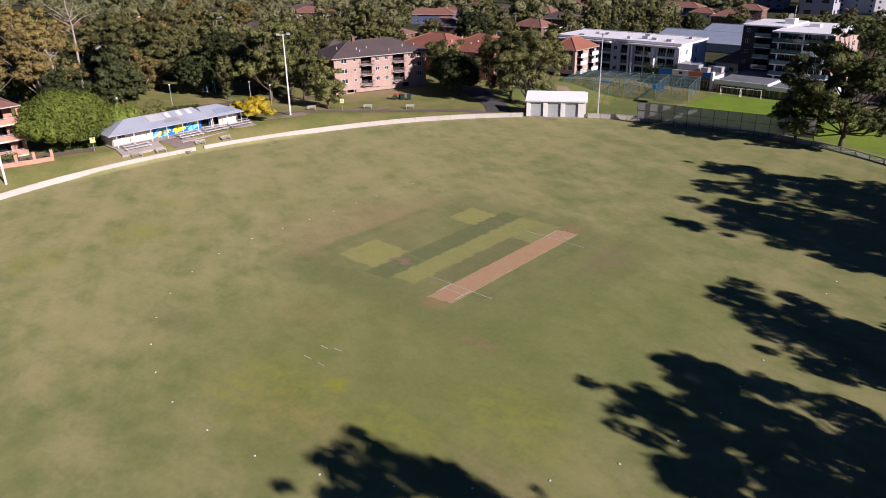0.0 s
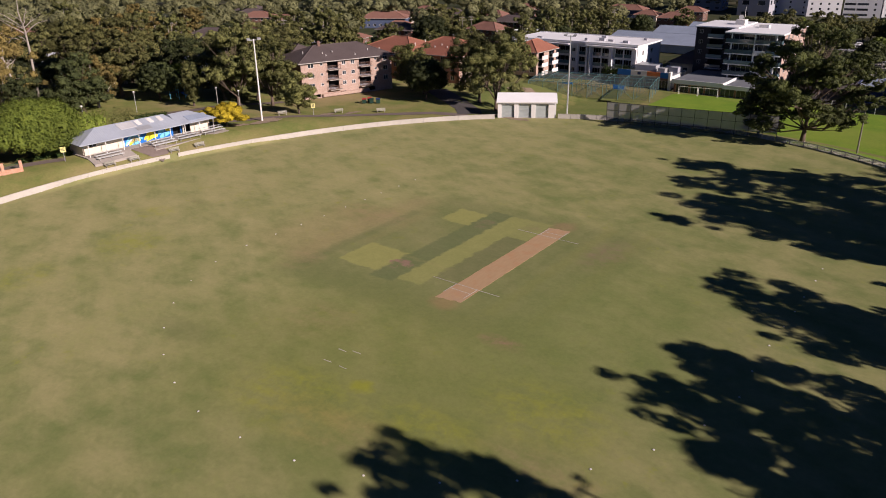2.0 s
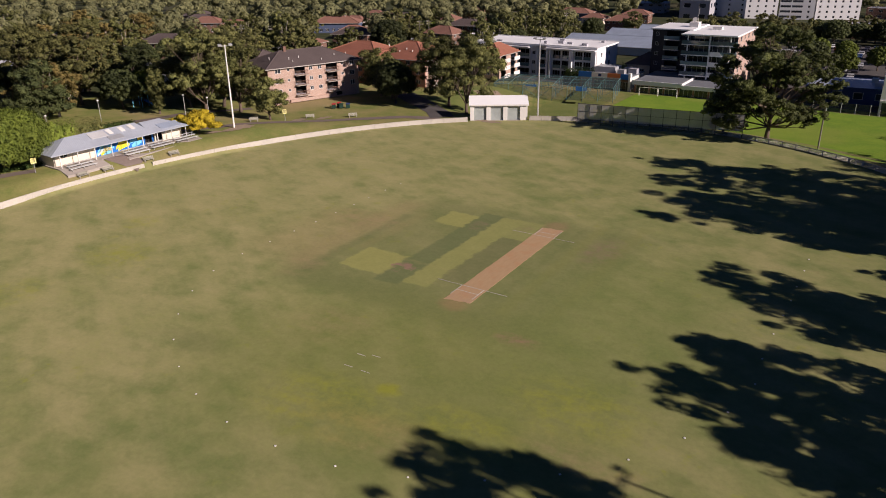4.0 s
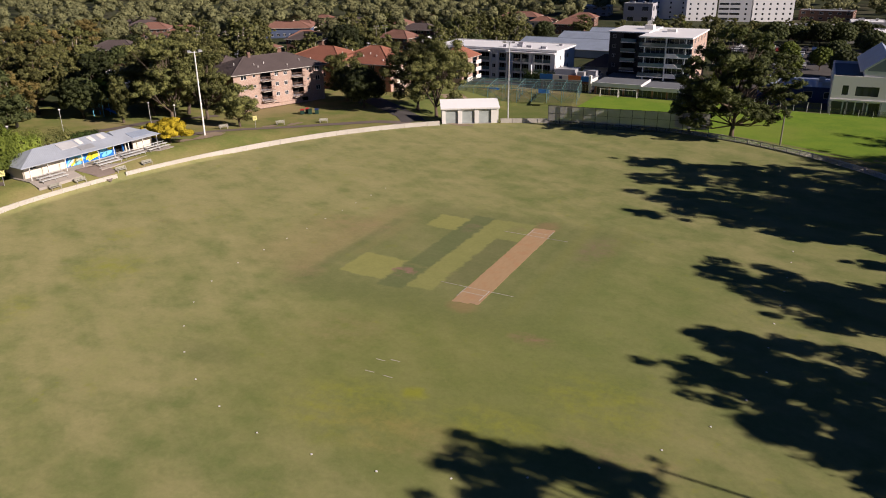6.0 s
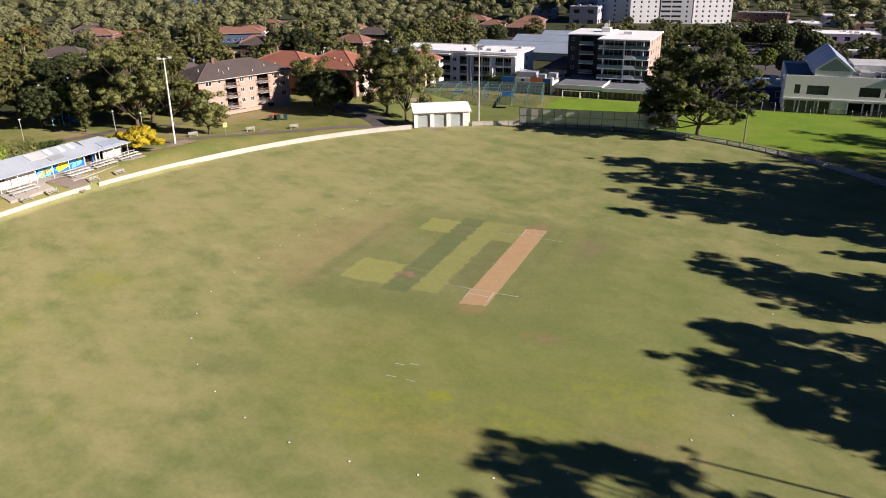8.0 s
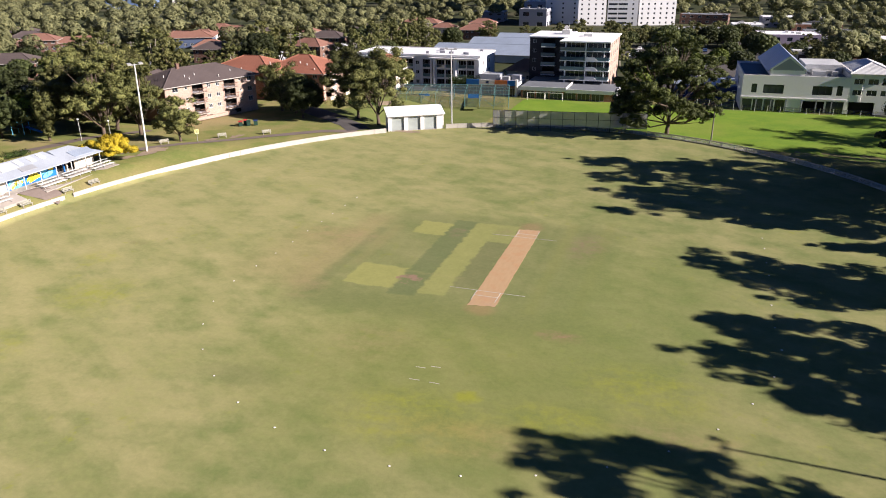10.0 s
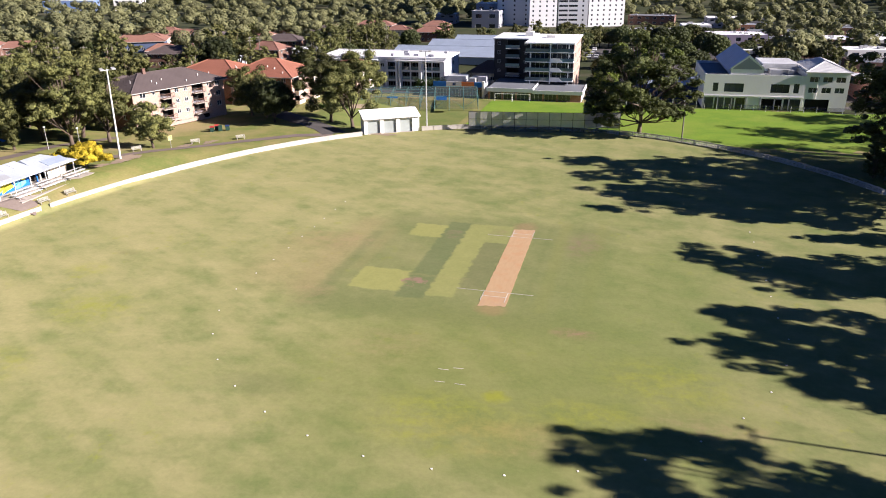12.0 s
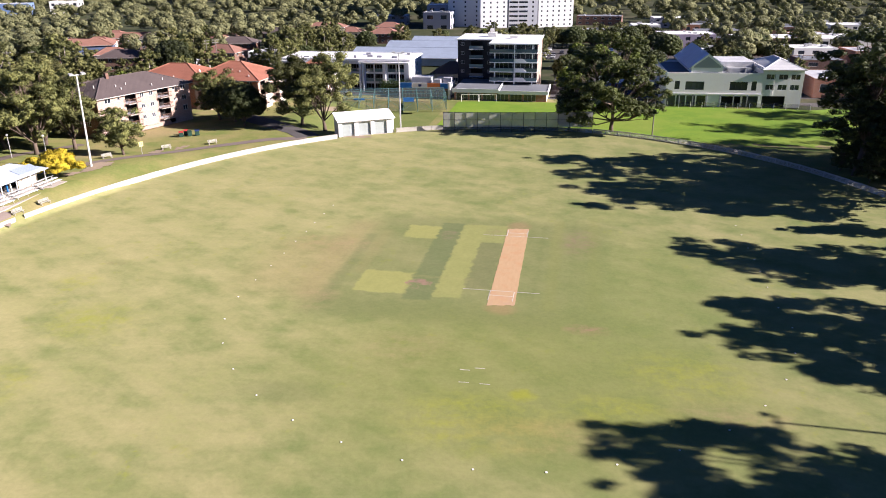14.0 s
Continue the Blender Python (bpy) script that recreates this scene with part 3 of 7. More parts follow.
# ---------- trees ----------


def blob_cards(lobes, size, cover, rng, core, centre):
    """Vertices and faces of a crown: uneven dark cores with small leaf clumps all over and round them."""
    V, F, off = [], [], 0
    ico = bmesh.new()
    bmesh.ops.create_icosphere(ico, subdivisions=1, radius=1.0)
    iv = np.array([v.co[:] for v in ico.verts])
    ifa = [[v.index for v in f.verts] for f in ico.faces]
    ico.free()
    centre = np.array(centre)
    for c, r in lobes:
        c, r = np.array(c), np.array(r)
        if core > 0:
            wob = 1 + rng.uniform(-0.34, 0.3, (len(iv), 1))
            V.append(c + iv * wob * r * core)
            F += [tuple(off + i for i in f) for f in ifa]
            off += len(iv)
        area = 4 * math.pi * ((r[0] * r[1]) ** 1.6 / 3 + 2 * (r[0] * r[2]) ** 1.6 / 3) ** (1 / 1.6)
        k = max(6, int(area * cover / (size * size)))
        d = rng.normal(size=(k, 3))
        d /= np.linalg.norm(d, axis=1, keepdims=True)
        d[:, 2] = np.where(d[:, 2] < -0.5, -d[:, 2], d[:, 2])
        p = c + d * r * rng.uniform(0.62, 1.16, (k, 1)) ** 0.8
        far = p - centre
        far /= np.linalg.norm(far, axis=1, keepdims=True) + 1e-6
        nrm = d * 1.0 + far * 0.3 + rng.normal(size=(k, 3)) * 0.34 + (0, 0, 0.12)
        nrm /= np.linalg.norm(nrm, axis=1, keepdims=True)
        u = np.cross(nrm, rng.normal(size=(k, 3)))
        u /= np.linalg.norm(u, axis=1, keepdims=True) + 1e-9
        w = np.cross(nrm, u)
        a = size * rng.uniform(0.4, 1.0, (k, 1))
        b = size * rng.uniform(0.35, 0.85, (k, 1))
        bend = nrm * size * 0.2
        quad = np.stack([p - u * a * 0.6 - bend, p - w * b * 0.55 + u * a * 0.1, p + u * a * 0.6 - bend, p + w * b * 0.55 - u * a * 0.15], 1)
        V.append(quad.reshape(-1, 3))
        F += [(off + 4 * i, off + 4 * i + 1, off + 4 * i + 2, off + 4 * i + 3) for i in range(k)]
        off += 4 * k
    return np.concatenate(V), F


def crown_mesh(lobes, size, cover, rng, material, core=0.72, centre=(0, 0, 0)):
    V, F = blob_cards(lobes, size, cover, rng, core, centre)
    me = bpy.data.meshes.new("crown")
    me.from_pydata(V.tolist(), [], F)
    me.materials.append(material)
    me.polygons.foreach_set("use_smooth", [True] * len(F))
    me.update()
    return me


def tree_meshes(h, w, seed, material, style="gum", size=0.42, cover=1.0, bark=None, lobes_n=60, bole=0.16, low=0.22, core=0.76, fill=2.0, lobe=1.0, limbs=0):
    """Trunk with limbs, and crown, for a tree of height h and crown width w. Lobes hang in clusters at the ends of limbs."""
    rng = np.random.default_rng(seed)
    wood, lobes = Shape(), []
    r0 = 0.017 * h + 0.08
    lean = rng.uniform(-0.04, 0.04, 2) * h
    fork = np.array([lean[0], lean[1], h * bole])
    wood.tube([(0, 0, -0.5), (lean[0] * 0.4, lean[1] * 0.4, h * bole * 0.5), tuple(fork)], [r0 * 1.4, r0, r0 * 0.85], 8)
    rad = w / 2
    if style == "column":
        for i in range(lobes_n):
            u = (i + 0.5) / lobes_n
            k = math.sin(math.pi * (0.15 + 0.82 * (1 - u))) ** 0.7
            a = i * 2.39996
            lr = rad * (0.22 + 0.2 * k)
            lobes.append((np.array([rad * 0.55 * k * math.cos(a), rad * 0.55 * k * math.sin(a), h * (0.12 + 0.84 * u)]), (lr, lr, lr * 1.3)))
        wood.tube([tuple(fork), (lean[0], lean[1], h * 0.9)], [r0 * 0.8, r0 * 0.1], 6)
    elif style == "round":
        for i in range(lobes_n):
            u = (i + 0.5) / lobes_n
            cz, a = 1 - 1.55 * u, i * 2.39996
            k = math.sqrt(max(0, 1 - cz * cz)) * rng.uniform(0.88, 1.08)
            lr = rad * lobe * rng.uniform(0.2, 0.3)
            mid = h * (0.5 + low * 0.25)
            lobes.append((np.array([rad * 0.8 * k * math.cos(a), rad * 0.8 * k * math.sin(a), mid + (h - mid) * 0.86 * cz]), (lr, lr, lr * 0.8)))
        lobes.append((np.array([0, 0, h * 0.52]), (rad * 0.85, rad * 0.85, h * 0.36)))
        for i in range(6):
            a = i * math.tau / 6
            wood.tube([tuple(fork), (rad * 0.5 * math.cos(a), rad * 0.5 * math.sin(a), h * 0.55)], [r0 * 0.5, r0 * 0.15], 5)
    else:
        nb = limbs or (9 if style == "gum" else 13)
        near = math.sqrt(9 / nb) if limbs else 1.0
        per = max(2, lobes_n // nb)
        for i in range(nb):
            a = i * 2.39996 + rng.uniform(-0.4, 0.4)
            q = math.sqrt((i + 0.4) / nb)
            rr = rad * (0.74 if style == "gum" else 0.80) * q * rng.uniform(0.8, 1.12)
            roof = (0.90 - 0.34 * q ** 2) if style == "gum" else (0.88 - 0.30 * q ** 2.4)
            z = h * (roof - (roof - low - 0.1) * rng.uniform(0, 1) ** 1.5 * (0.75 if q > 0.4 else 0.25))
            end = np.array([fork[0] + rr * math.cos(a), fork[1] + rr * math.sin(a), z])
            elbow = fork + (end - fork) * 0.5 + np.array([0, 0, -0.05 * h * q])
            if i % 3 == 0 or not limbs:
                wood.tube([tuple(fork * 0.97), tuple(elbow), tuple(end)], [r0 * 0.45, r0 * 0.28, r0 * 0.1], 6)
            for k in range(per):
                s = rad * near * (0.24 if style == "gum" else 0.27)
                c = end + rng.normal(size=3) * (s, s, s * (0.55 if style == "gum" else 0.34))
                c[2] = min(max(c[2], h * low), h * 0.97)
                lr = rad * lobe * rng.uniform(0.15, 0.25)
                lobes.append((c, (lr, lr, lr * rng.uniform(0.55, 0.8))))
                if k % 4 == 0 and not limbs:
                    wood.tube([tuple(elbow), tuple(elbow + (c - elbow) * 0.6), tuple(c)], [r0 * 0.2, r0 * 0.12, r0 * 0.05], 4)
        for i in range(int((9 if limbs else nb) * fill)):
            a, q = rng.uniform(0, math.tau), math.sqrt(rng.uniform(0, 1))
            top = 0.84 - 0.3 * q * q
            c = np.array([fork[0] + rad * 0.62 * q * math.cos(a), fork[1] + rad * 0.62 * q * math.sin(a), h * (low + 0.06 + (top - low - 0.06) * rng.uniform(0, 1))])
            lr = rad * lobe * rng.uniform(0.2, 0.32)
            lobes.append((c, (lr, lr, lr * 0.7)))
    return wood.mesh("trunk", bark or M["bark"], True), crown_mesh(lobes, size, cover, rng, material, core, (0, 0, h * 0.5))


def plant_tree(meshes, x, y, rz=0.0, scale=1.0, label="", name="tree", category="tree", group="", z=None):
    t = thing(name, x, y, terrain(x, y) if z is None else z, rz, label, category, group)
    t.scale = (scale, scale, scale)
    part("trunk", meshes[0], None, t)
    part("crown", meshes[1], None, t)
    return t


# the pair of trees beside the shed
pair = tree_meshes(17.5, 17, 12, M["leaf_olive"], "gum", 0.38, 0.75, lobes_n=117, bole=0.12, low=0.17, lobe=0.82)
plant_tree(pair, -48.6, 80.0, 10, 1, "broad olive-green tree beside the equipment shed")
plant_tree(pair, -55.0, 82.6, 190, 0.93, "broad olive-green tree with leaning trunk near the shed")

# trees along the eastern boundary, mostly out of view, whose shadows reach over the oval
def pad_tree(h, pads, seed, material, size=0.58, cover=0.7, core=0.92, bole=0.2, depth=(), lift=0.945):
    """A tall gum whose foliage hangs in pads on long limbs; a pad is (y, z, half width, half depth) about the trunk,
    and depth gives the pads' places along x."""
    depth = iter(depth)
    rng = np.random.default_rng(seed)
    wood, lobes = Shape(), []
    r0 = 0.017 * h + 0.1
    fork = np.array([rng.uniform(-0.6, 0.6), rng.uniform(-0.6, 0.6), h * bole])
    wood.tube([(0, 0, -0.5), tuple(fork * (0.4, 0.4, 0.5)), tuple(fork)], [r0 * 1.4, r0, r0 * 0.85], 8)
    top = fork + (rng.uniform(-0.8, 0.8), rng.uniform(-0.8, 0.8), h * 0.32)
    wood.tube([tuple(fork), tuple((fork + top) * 0.5 + (0.2, -0.2, 0)), tuple(top)], [r0 * 0.85, r0 * 0.7, r0 * 0.45], 8)
    for y, z, ry, rz in pads:
        z *= lift
        x = next(depth, 0.0)
        end = np.array([x + rng.uniform(-1.5, 1.5), y, z - rz * 0.4])
        root = fork * (1, 1, 0.95) if z < 0.5 * h else fork + (top - fork) * rng.uniform(0.1, 0.95)
        elbow = root + (end - root) * 0.5 + (rng.uniform(-0.6, 0.6), rng.uniform(-0.6, 0.6), -0.03 * h)
        wood.tube([tuple(root), tuple(elbow), tuple(end)], [r0 * 0.42, r0 * 0.28, r0 * 0.1], 6)
        lr = min(1.15, max(0.7, 0.34 * min(ry, rz * 1.7)))
        for k in range(int((3.4 if size > 0.5 else 2.7) * ry * rz / (lr * lr)) + 3):
            a, q = rng.uniform(0, math.tau), math.sqrt(rng.uniform()) * 0.92
            c = np.array([x + rng.normal() * min(3.0, 0.5 * ry), y + (ry - 0.6 * lr) * q * math.cos(a), z + (rz - 0.4 * lr) * q * math.sin(a)])
            t = lr * rng.uniform(0.65, 1.15)
            lobes.append((c, (t * 1.25, t * 1.1, t * 0.66)))
            if k % 5 == 0:
                wood.tube([tuple(elbow), tuple(elbow + (c - elbow) * 0.6), tuple(c)], [r0 * 0.22, r0 * 0.13, r0 * 0.05], 4)
    return wood.mesh("trunk", M["bark"], True), crown_mesh(lobes, size, cover, rng, material, core, (0, 0, h * 0.6))


# the big spreading fig by the screen, turned so that its pads spread along the fence
# pad places and sizes fit the crown's outline in the camera's view
FIG = ((2.1, 17.6, 3.0, 1.5), (-3.1, 17.0, 3.3, 1.5), (6.2, 14.2, 3.2, 1.7), (-6.8, 13.6, 3.3, 1.5), (1.0, 13.4, 4.4, 1.9), (8.6, 9.6, 3.0, 2.0), (-4.2, 10.2, 3.8, 1.6), (-9.4, 7.4, 3.8, 1.2),
       (6.2, 5.4, 3.6, 2.0), (0.5, 8.0, 4.0, 2.0), (-5.2, 4.4, 3.2, 1.1), (-1.5, 15.4, 4.2, 1.6), (3.4, 11.4, 4.0, 1.8), (-7.6, 10.6, 3.2, 1.4), (2.6, 4.0, 3.2, 1.6),
       (6.8, 3.0, 3.2, 1.8), (9.6, 5.0, 2.6, 1.8), (-2.6, 5.8, 3.4, 1.7), (-7.6, 5.6, 3.4, 1.5), (4.0, 9.0, 4.0, 2.2), (-0.4, 11.2, 4.4, 2.0), (8.0, 12.4, 2.8, 1.6), (-10.4, 9.6, 2.4, 1.0),
       (-3.5, 4.0, 3.0, 1.6), (-6.0, 7.8, 3.6, 1.8), (-4.5, 13.0, 3.6, 1.8), (4.8, 13.6, 3.6, 1.8))
fig = pad_tree(18.4, FIG, 211, M["leaf_fig"], 0.42, 0.75, 0.86, 0.14, depth=(0.5, -1.5, 2.0, 1.0, -5.5, -1.0, -4.0, 0.5, 2.5, -6.0, -3.0, 5.0, 5.5, 5.0, 4.0, -4.0, -2.0, -6.5, -4.5, -6.0, -2.0, -3.0, 1.0, 5.0, 4.5, -4.5, 3.0), lift=1.13)
plant_tree(fig, 14.0, 86.3, 90, 1, "tall spreading fig with dark green crown behind the fence")

EAST = "tall dark gum tree on the grass past the boundary fence"
# pads are shaped so that the cast shadows match those on the oval
for x, y, seed, pads in (
        (54, 57, 201, ((3.0, 24.0, 4.6, 1.7), (-7.2, 22.9, 3.4, 1.4), (0, 19.0, 9.0, 3.6), (4.5, 14.0, 6.5, 4.2), (-3.0, 10.0, 7.0, 4.0))),
        (60, 42, 202, ((-8.8, 24.1, 1.9, 1.5), (0.5, 22.0, 6.5, 2.0), (-0.5, 19.0, 8.6, 3.2), (-4.0, 15.0, 6.6, 3.6), (3.0, 11.0, 7.0, 4.0), (-7.6, 14.0, 4.0, 2.6), (-7.4, 9.6, 4.4, 3.0))),
        (65, 15.5, 203, ((1.4, 20.4, 3.0, 1.4), (0.4, 17.4, 6.2, 2.6), (-2.6, 14.0, 7.6, 2.8), (0.0, 10.5, 8.5, 3.6))),
        (68, 27.5, 204, ((-0.3, 14.2, 1.8, 1.6), (0.3, 11.4, 3.2, 2.6), (-0.5, 7.5, 3.2, 2.4))),
        (66.5, -4, 205, ((-2.2, 20.4, 3.2, 1.4), (5.4, 19.6, 3.9, 1.6), (1.6, 17.2, 7.8, 2.8), (-4.4, 15.8, 6.0, 2.4), (-8.0, 16.4, 3.2, 1.9), (-8.0, 12.6, 6.5, 3.0), (0.5, 12.5, 9.6, 3.2), (-1.0, 8.5, 9.5, 3.4))),
        (63, -28, 206, ((-2.6, 23.6, 3.6, 1.6), (1.8, 23.2, 3.6, 1.7), (4.6, 20.8, 2.4, 2.6), (-2.0, 19.5, 6.0, 3.0), (-4.0, 17.0, 6.4, 2.8), (1.0, 15.5, 5.0, 2.4), (-6.0, 13.0, 5.0, 3.0), (-1.0, 10.0, 5.5, 2.4))),
        (72, -32, 207, ((2.0, 22.0, 4.0, 2.0), (-3.0, 19.0, 5.0, 2.4), (3.0, 15.0, 5.0, 2.4), (-1.0, 11.0, 6.0, 3.0)))):
    plant_tree(pad_tree(max(p[1] + p[3] for p in pads), pads, seed, M["leaf_dark"]), x, y, 0, 1, EAST, group="boundary trees")
east = tree_meshes(26, 19, 21, M["leaf_dark"], "gum", 0.6, 0.65, lobes_n=85, bole=0.14, low=0.14, fill=1.2, core=0.44)
east_wide = tree_meshes(23, 21, 22, M["leaf_dark"], "spread", 0.6, 0.65, lobes_n=105, bole=0.14, low=0.2, fill=1.1, core=0.46)
for x, y, rz, s, kind in ((63, 50, 140, 0.9, east_wide), (68, 45, 200, 0.9, east), (72, -12, 40, 0.72, east_wide), (70, -50, 20, 1.04, east), (82, 58, 200, 0.95, east), (76, 86, 30, 0.95, east),
                          (82, 104, 80, 0.9, east), (62, 73, 250, 0.7, east_wide), (86, 122, 10, 0.8, east), (68, 64, 100, 0.8, east_wide)):
    plant_tree(kind, x, y, rz, s, EAST, group="boundary trees")

# the western bank and park
round_fig = tree_meshes(9.6, 17, 31, M["leaf_bright"], "round", 0.40, 1.0, lobes_n=90, bole=0.12, low=0.1)
plant_tree(round_fig, -86.0, -3.2, 0, 0.93, "dense round bright-green tree beside the pavilion")
willow = tree_meshes(11, 10, 32, M["leaf_olive"], "gum", 0.32, 1.1, lobes_n=84, bole=0.14, low=0.14, fill=3.0)
plant_tree(willow, -77.0, 47.2, 0, 0.87, "drooping grey-green tree on the bank by a path")
wattle = tree_meshes(4.2, 7.4, 45, M["leaf_yellow"], "gum", 0.24, 1.1, lobes_n=64, bole=0.25, low=0.34, core=0.95)
plant_tree(wattle, -76.9, 28.6, 0, 1.1, "small yellow-leaved tree at the end of the pavilion")
pine = tree_meshes(9.5, 4.6, 34, M["leaf_olive"], "column", 0.34, 1.1, lobes_n=26, bole=0.12)
plant_tree(pine, -101, 38, 0, 1.0, "narrow upright olive conifer on the park lawn")
dark_round = tree_meshes(9.2, 10.5, 35, M["leaf_dark"], "round", 0.34, 1.15, lobes_n=60, bole=0.1, low=0.1)
plant_tree(dark_round, -66.5, 77.5, 0, 1.0, "dense dark round tree beside the apartment block")
plant_tree(willow, -75.5, 83.5, 60, 1.12, "grey-green tree against the apartment wall")
plant_tree(willow, -71.0, 82.0, 160, 1.0, "grey-green tree against the apartment wall")
tall = tree_meshes(19, 16, 36, M["leaf_gum"], "gum", 0.44, 0.62, lobes_n=117, bole=0.12, low=0.13, fill=3.0, lobe=0.78)
tall_bronze = tree_meshes(19, 18, 37, M["leaf_bronze"], "gum", 0.44, 0.6, lobes_n=108, bole=0.16, low=0.22, bark=M["bark_pale"], lobe=0.74, fill=1.2)
mid_dark = tree_meshes(13, 13, 38, M["leaf_dark"], "gum", 0.46, 0.56, lobes_n=60, bole=0.08, low=0.08, fill=3.0)
tall_olive = tree_meshes(19, 15, 39, M["leaf_olive"], "gum", 0.44, 0.62, lobes_n=117, bole=0.12, low=0.13, fill=3.0, lobe=0.78)
for kind, x, y, rz, s in ((tall_olive, -93, 44, 0, 0.95), (tall_olive, -90, 51, 90, 0.85), (tall, -103, 48, 40, 0.85), (tall, -99, 54, 200, 0.95),
                          (mid_dark, -114, 20, 0, 1.0), (mid_dark, -117, 46, 80, 1.1), (tall_bronze, -122, 6, 0, 0.95), (tall_bronze, -128, -12, 100, 1.05),
                          (tall_bronze, -114, -8, 210, 0.85), (tall, -124, -34, 30, 1.0), (tall_bronze, -140, 12, 160, 1.1), (tall, -106, 66, 300, 0.9),
                          (mid_dark, -104, -16, 20, 0.9), (mid_dark, -108, 5, 70, 0.85), (tall, -134, 32, 10, 1.0), (tall_bronze, -138, -36, 40, 1.1),
                          (tall, -112, -52, 20, 1.0), (mid_dark, -98, -40, 20, 1.0), (tall, -118, 78, 130, 0.8), (mid_dark, -124, 26, 10, 0.9),
                          (mid_dark, -126, 71, 200, 1.0), (mid_dark, -104, 80, 50, 0.7), (tall_bronze, -150, -12, 70, 1.0), (mid_dark, -116, -24, 120, 0.9), (tall, -146, 50, 250, 1.0)):
    plant_tree(kind, x, y, rz, s, "tall gum tree in the park behind the pavilion" if kind is not tall_bronze else "tall bronze-leaved gum tree with pale limbs in the park", group="park trees")


for x, y, rz, s in ((57, 66, 0, 0.5), (60, 60, 80, 0.45), (63, 68, 160, 0.55), (66, 58, 30, 0.5), (59, 54, 240, 0.42), (70, 76, 10, 0.5), (62, 78, 100, 0.36), (52.5, 60, 50, 0.46), (55, 53, 150, 0.5), (56, 61, 20, 0.6)):
    plant_tree(mid_dark, x, y, rz, s, "low dark shrubby tree under the boundary gums", group="boundary shrubs")
plant_tree(mid_dark, 5.0, 91.0, 50, 0.85, "low dark bushy tree behind the sight screen")


def bare_gum(x, y, h, seed):
    """A pale, nearly leafless gum with crooked limbs and twigs."""
    rng = np.random.default_rng(seed)
    s = Shape()
    stem = [np.array(p) for p in ((0, 0, -0.4), (0.3, 0.1, h * 0.25), (-0.2, 0.5, h * 0.45), (0.4, 0.2, h * 0.66), (0.2, -0.3, h * 0.84), (0.7, -0.1, h))]
    s.tube([tuple(p) for p in stem], [0.36, 0.3, 0.26, 0.2, 0.12, 0.03], 8)
    for i in range(9):
        p, a = stem[2] + (stem[4] - stem[2]) * rng.uniform(0, 1), i * 2.4 + rng.uniform(-0.4, 0.4)
        pts, r, k = [p], 0.15, rng.uniform(0.7, 1.2)
        for j in range(4):
            a += rng.uniform(-0.7, 0.7)
            pts.append(pts[-1] + np.array([math.cos(a), math.sin(a), rng.uniform(0.1, 0.9)]) * h * 0.055 * k)
        s.tube([tuple(q) for q in pts], [r, r * 0.8, r * 0.6, r * 0.4, 0.02], 5)
        for q in pts[2:]:
            b = a + rng.uniform(-1.4, 1.4)
            t = q + np.array([math.cos(b), math.sin(b), rng.uniform(0.2, 0.9)]) * h * 0.045
            s.tube([tuple(q), tuple((q + t) * 0.5 + (0.1, 0.1, 0.15)), tuple(t)], [0.06, 0.045, 0.015], 4)
    ob = new("bare_tree", s.mesh("bare_tree", M["bark_pale"], True))
    ob.matrix_basis = pose(x, y, terrain(x, y))
    tagged(ob, "pale leafless gum tree with bare white limbs", "tree", "bare gums")


bare_gum(-126, -2, 20, 1)
bare_gum(-139, 22, 23, 2)
bare_gum(-118, 8, 15, 3)
bare_gum(-132, -22, 19, 4)

# ---------- building helpers ----------
CACHE = {}


def window_meshes(w, h, frame, bars):
    key = (round(w, 2), round(h, 2), frame, bars)
    if key not in CACHE:
        t, k = 0.07, bars + 1
        cell = (w - t) / k
        s = Shape().plate(w, h, [(t + i * cell, (i + 1) * cell, t, h - t) for i in range(k)], 0.04, 0.12)
        CACHE[key] = (s.mesh("window", M[frame]), Shape().box(t, 0.07, t, w - t, 0.09, h - t).mesh("pane", M["glass"]))
    return CACHE[key]


def wall(parent, p0, p1, z0, z1, openings, material, thick=0.25, frame="white", bars=1, name="wall"):
    """A wall from p0 to p1 (outer face to the right of that way), with openings (u0, u1, v0, v1, kind) cut through it.
    kind: w a window, d a door of plain panel, o left open."""
    dx, dy = p1[0] - p0[0], p1[1] - p0[1]
    W, H = math.hypot(dx, dy), z1 - z0
    ang = math.degrees(math.atan2(dy, dx))
    s = Shape().plate(W, H, openings, 0.0, thick)
    m = pose(p0[0], p0[1], z0, 0, 0, ang)
    part(name, s, material, parent, at=m)
    for o in openings:
        u0, u1, v0, v1, kind = o
        at = m @ pose(u0, 0, v0)
        if kind == "w":
            a, b = window_meshes(u1 - u0, v1 - v0, frame, bars if u1 - u0 > 0.9 else 0)
            part("pane", b, None, part("window", a, None, parent, at=at))
        elif kind == "d":
            part("door", Shape().box(0.02, 0.08, 0, u1 - u0 - 0.02, 0.13, v1 - v0 - 0.02), M["void"], parent, at=at)
    return m


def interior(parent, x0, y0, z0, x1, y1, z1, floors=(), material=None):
    """Solid near-black cores behind the openings, set in from the walls, with the rooms' shade put into their colour;
    and floor slabs.
    """
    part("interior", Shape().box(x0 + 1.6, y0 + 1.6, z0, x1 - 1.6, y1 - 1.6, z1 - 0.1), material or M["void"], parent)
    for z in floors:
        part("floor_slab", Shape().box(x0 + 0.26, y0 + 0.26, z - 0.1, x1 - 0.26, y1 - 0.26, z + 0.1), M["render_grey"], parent)


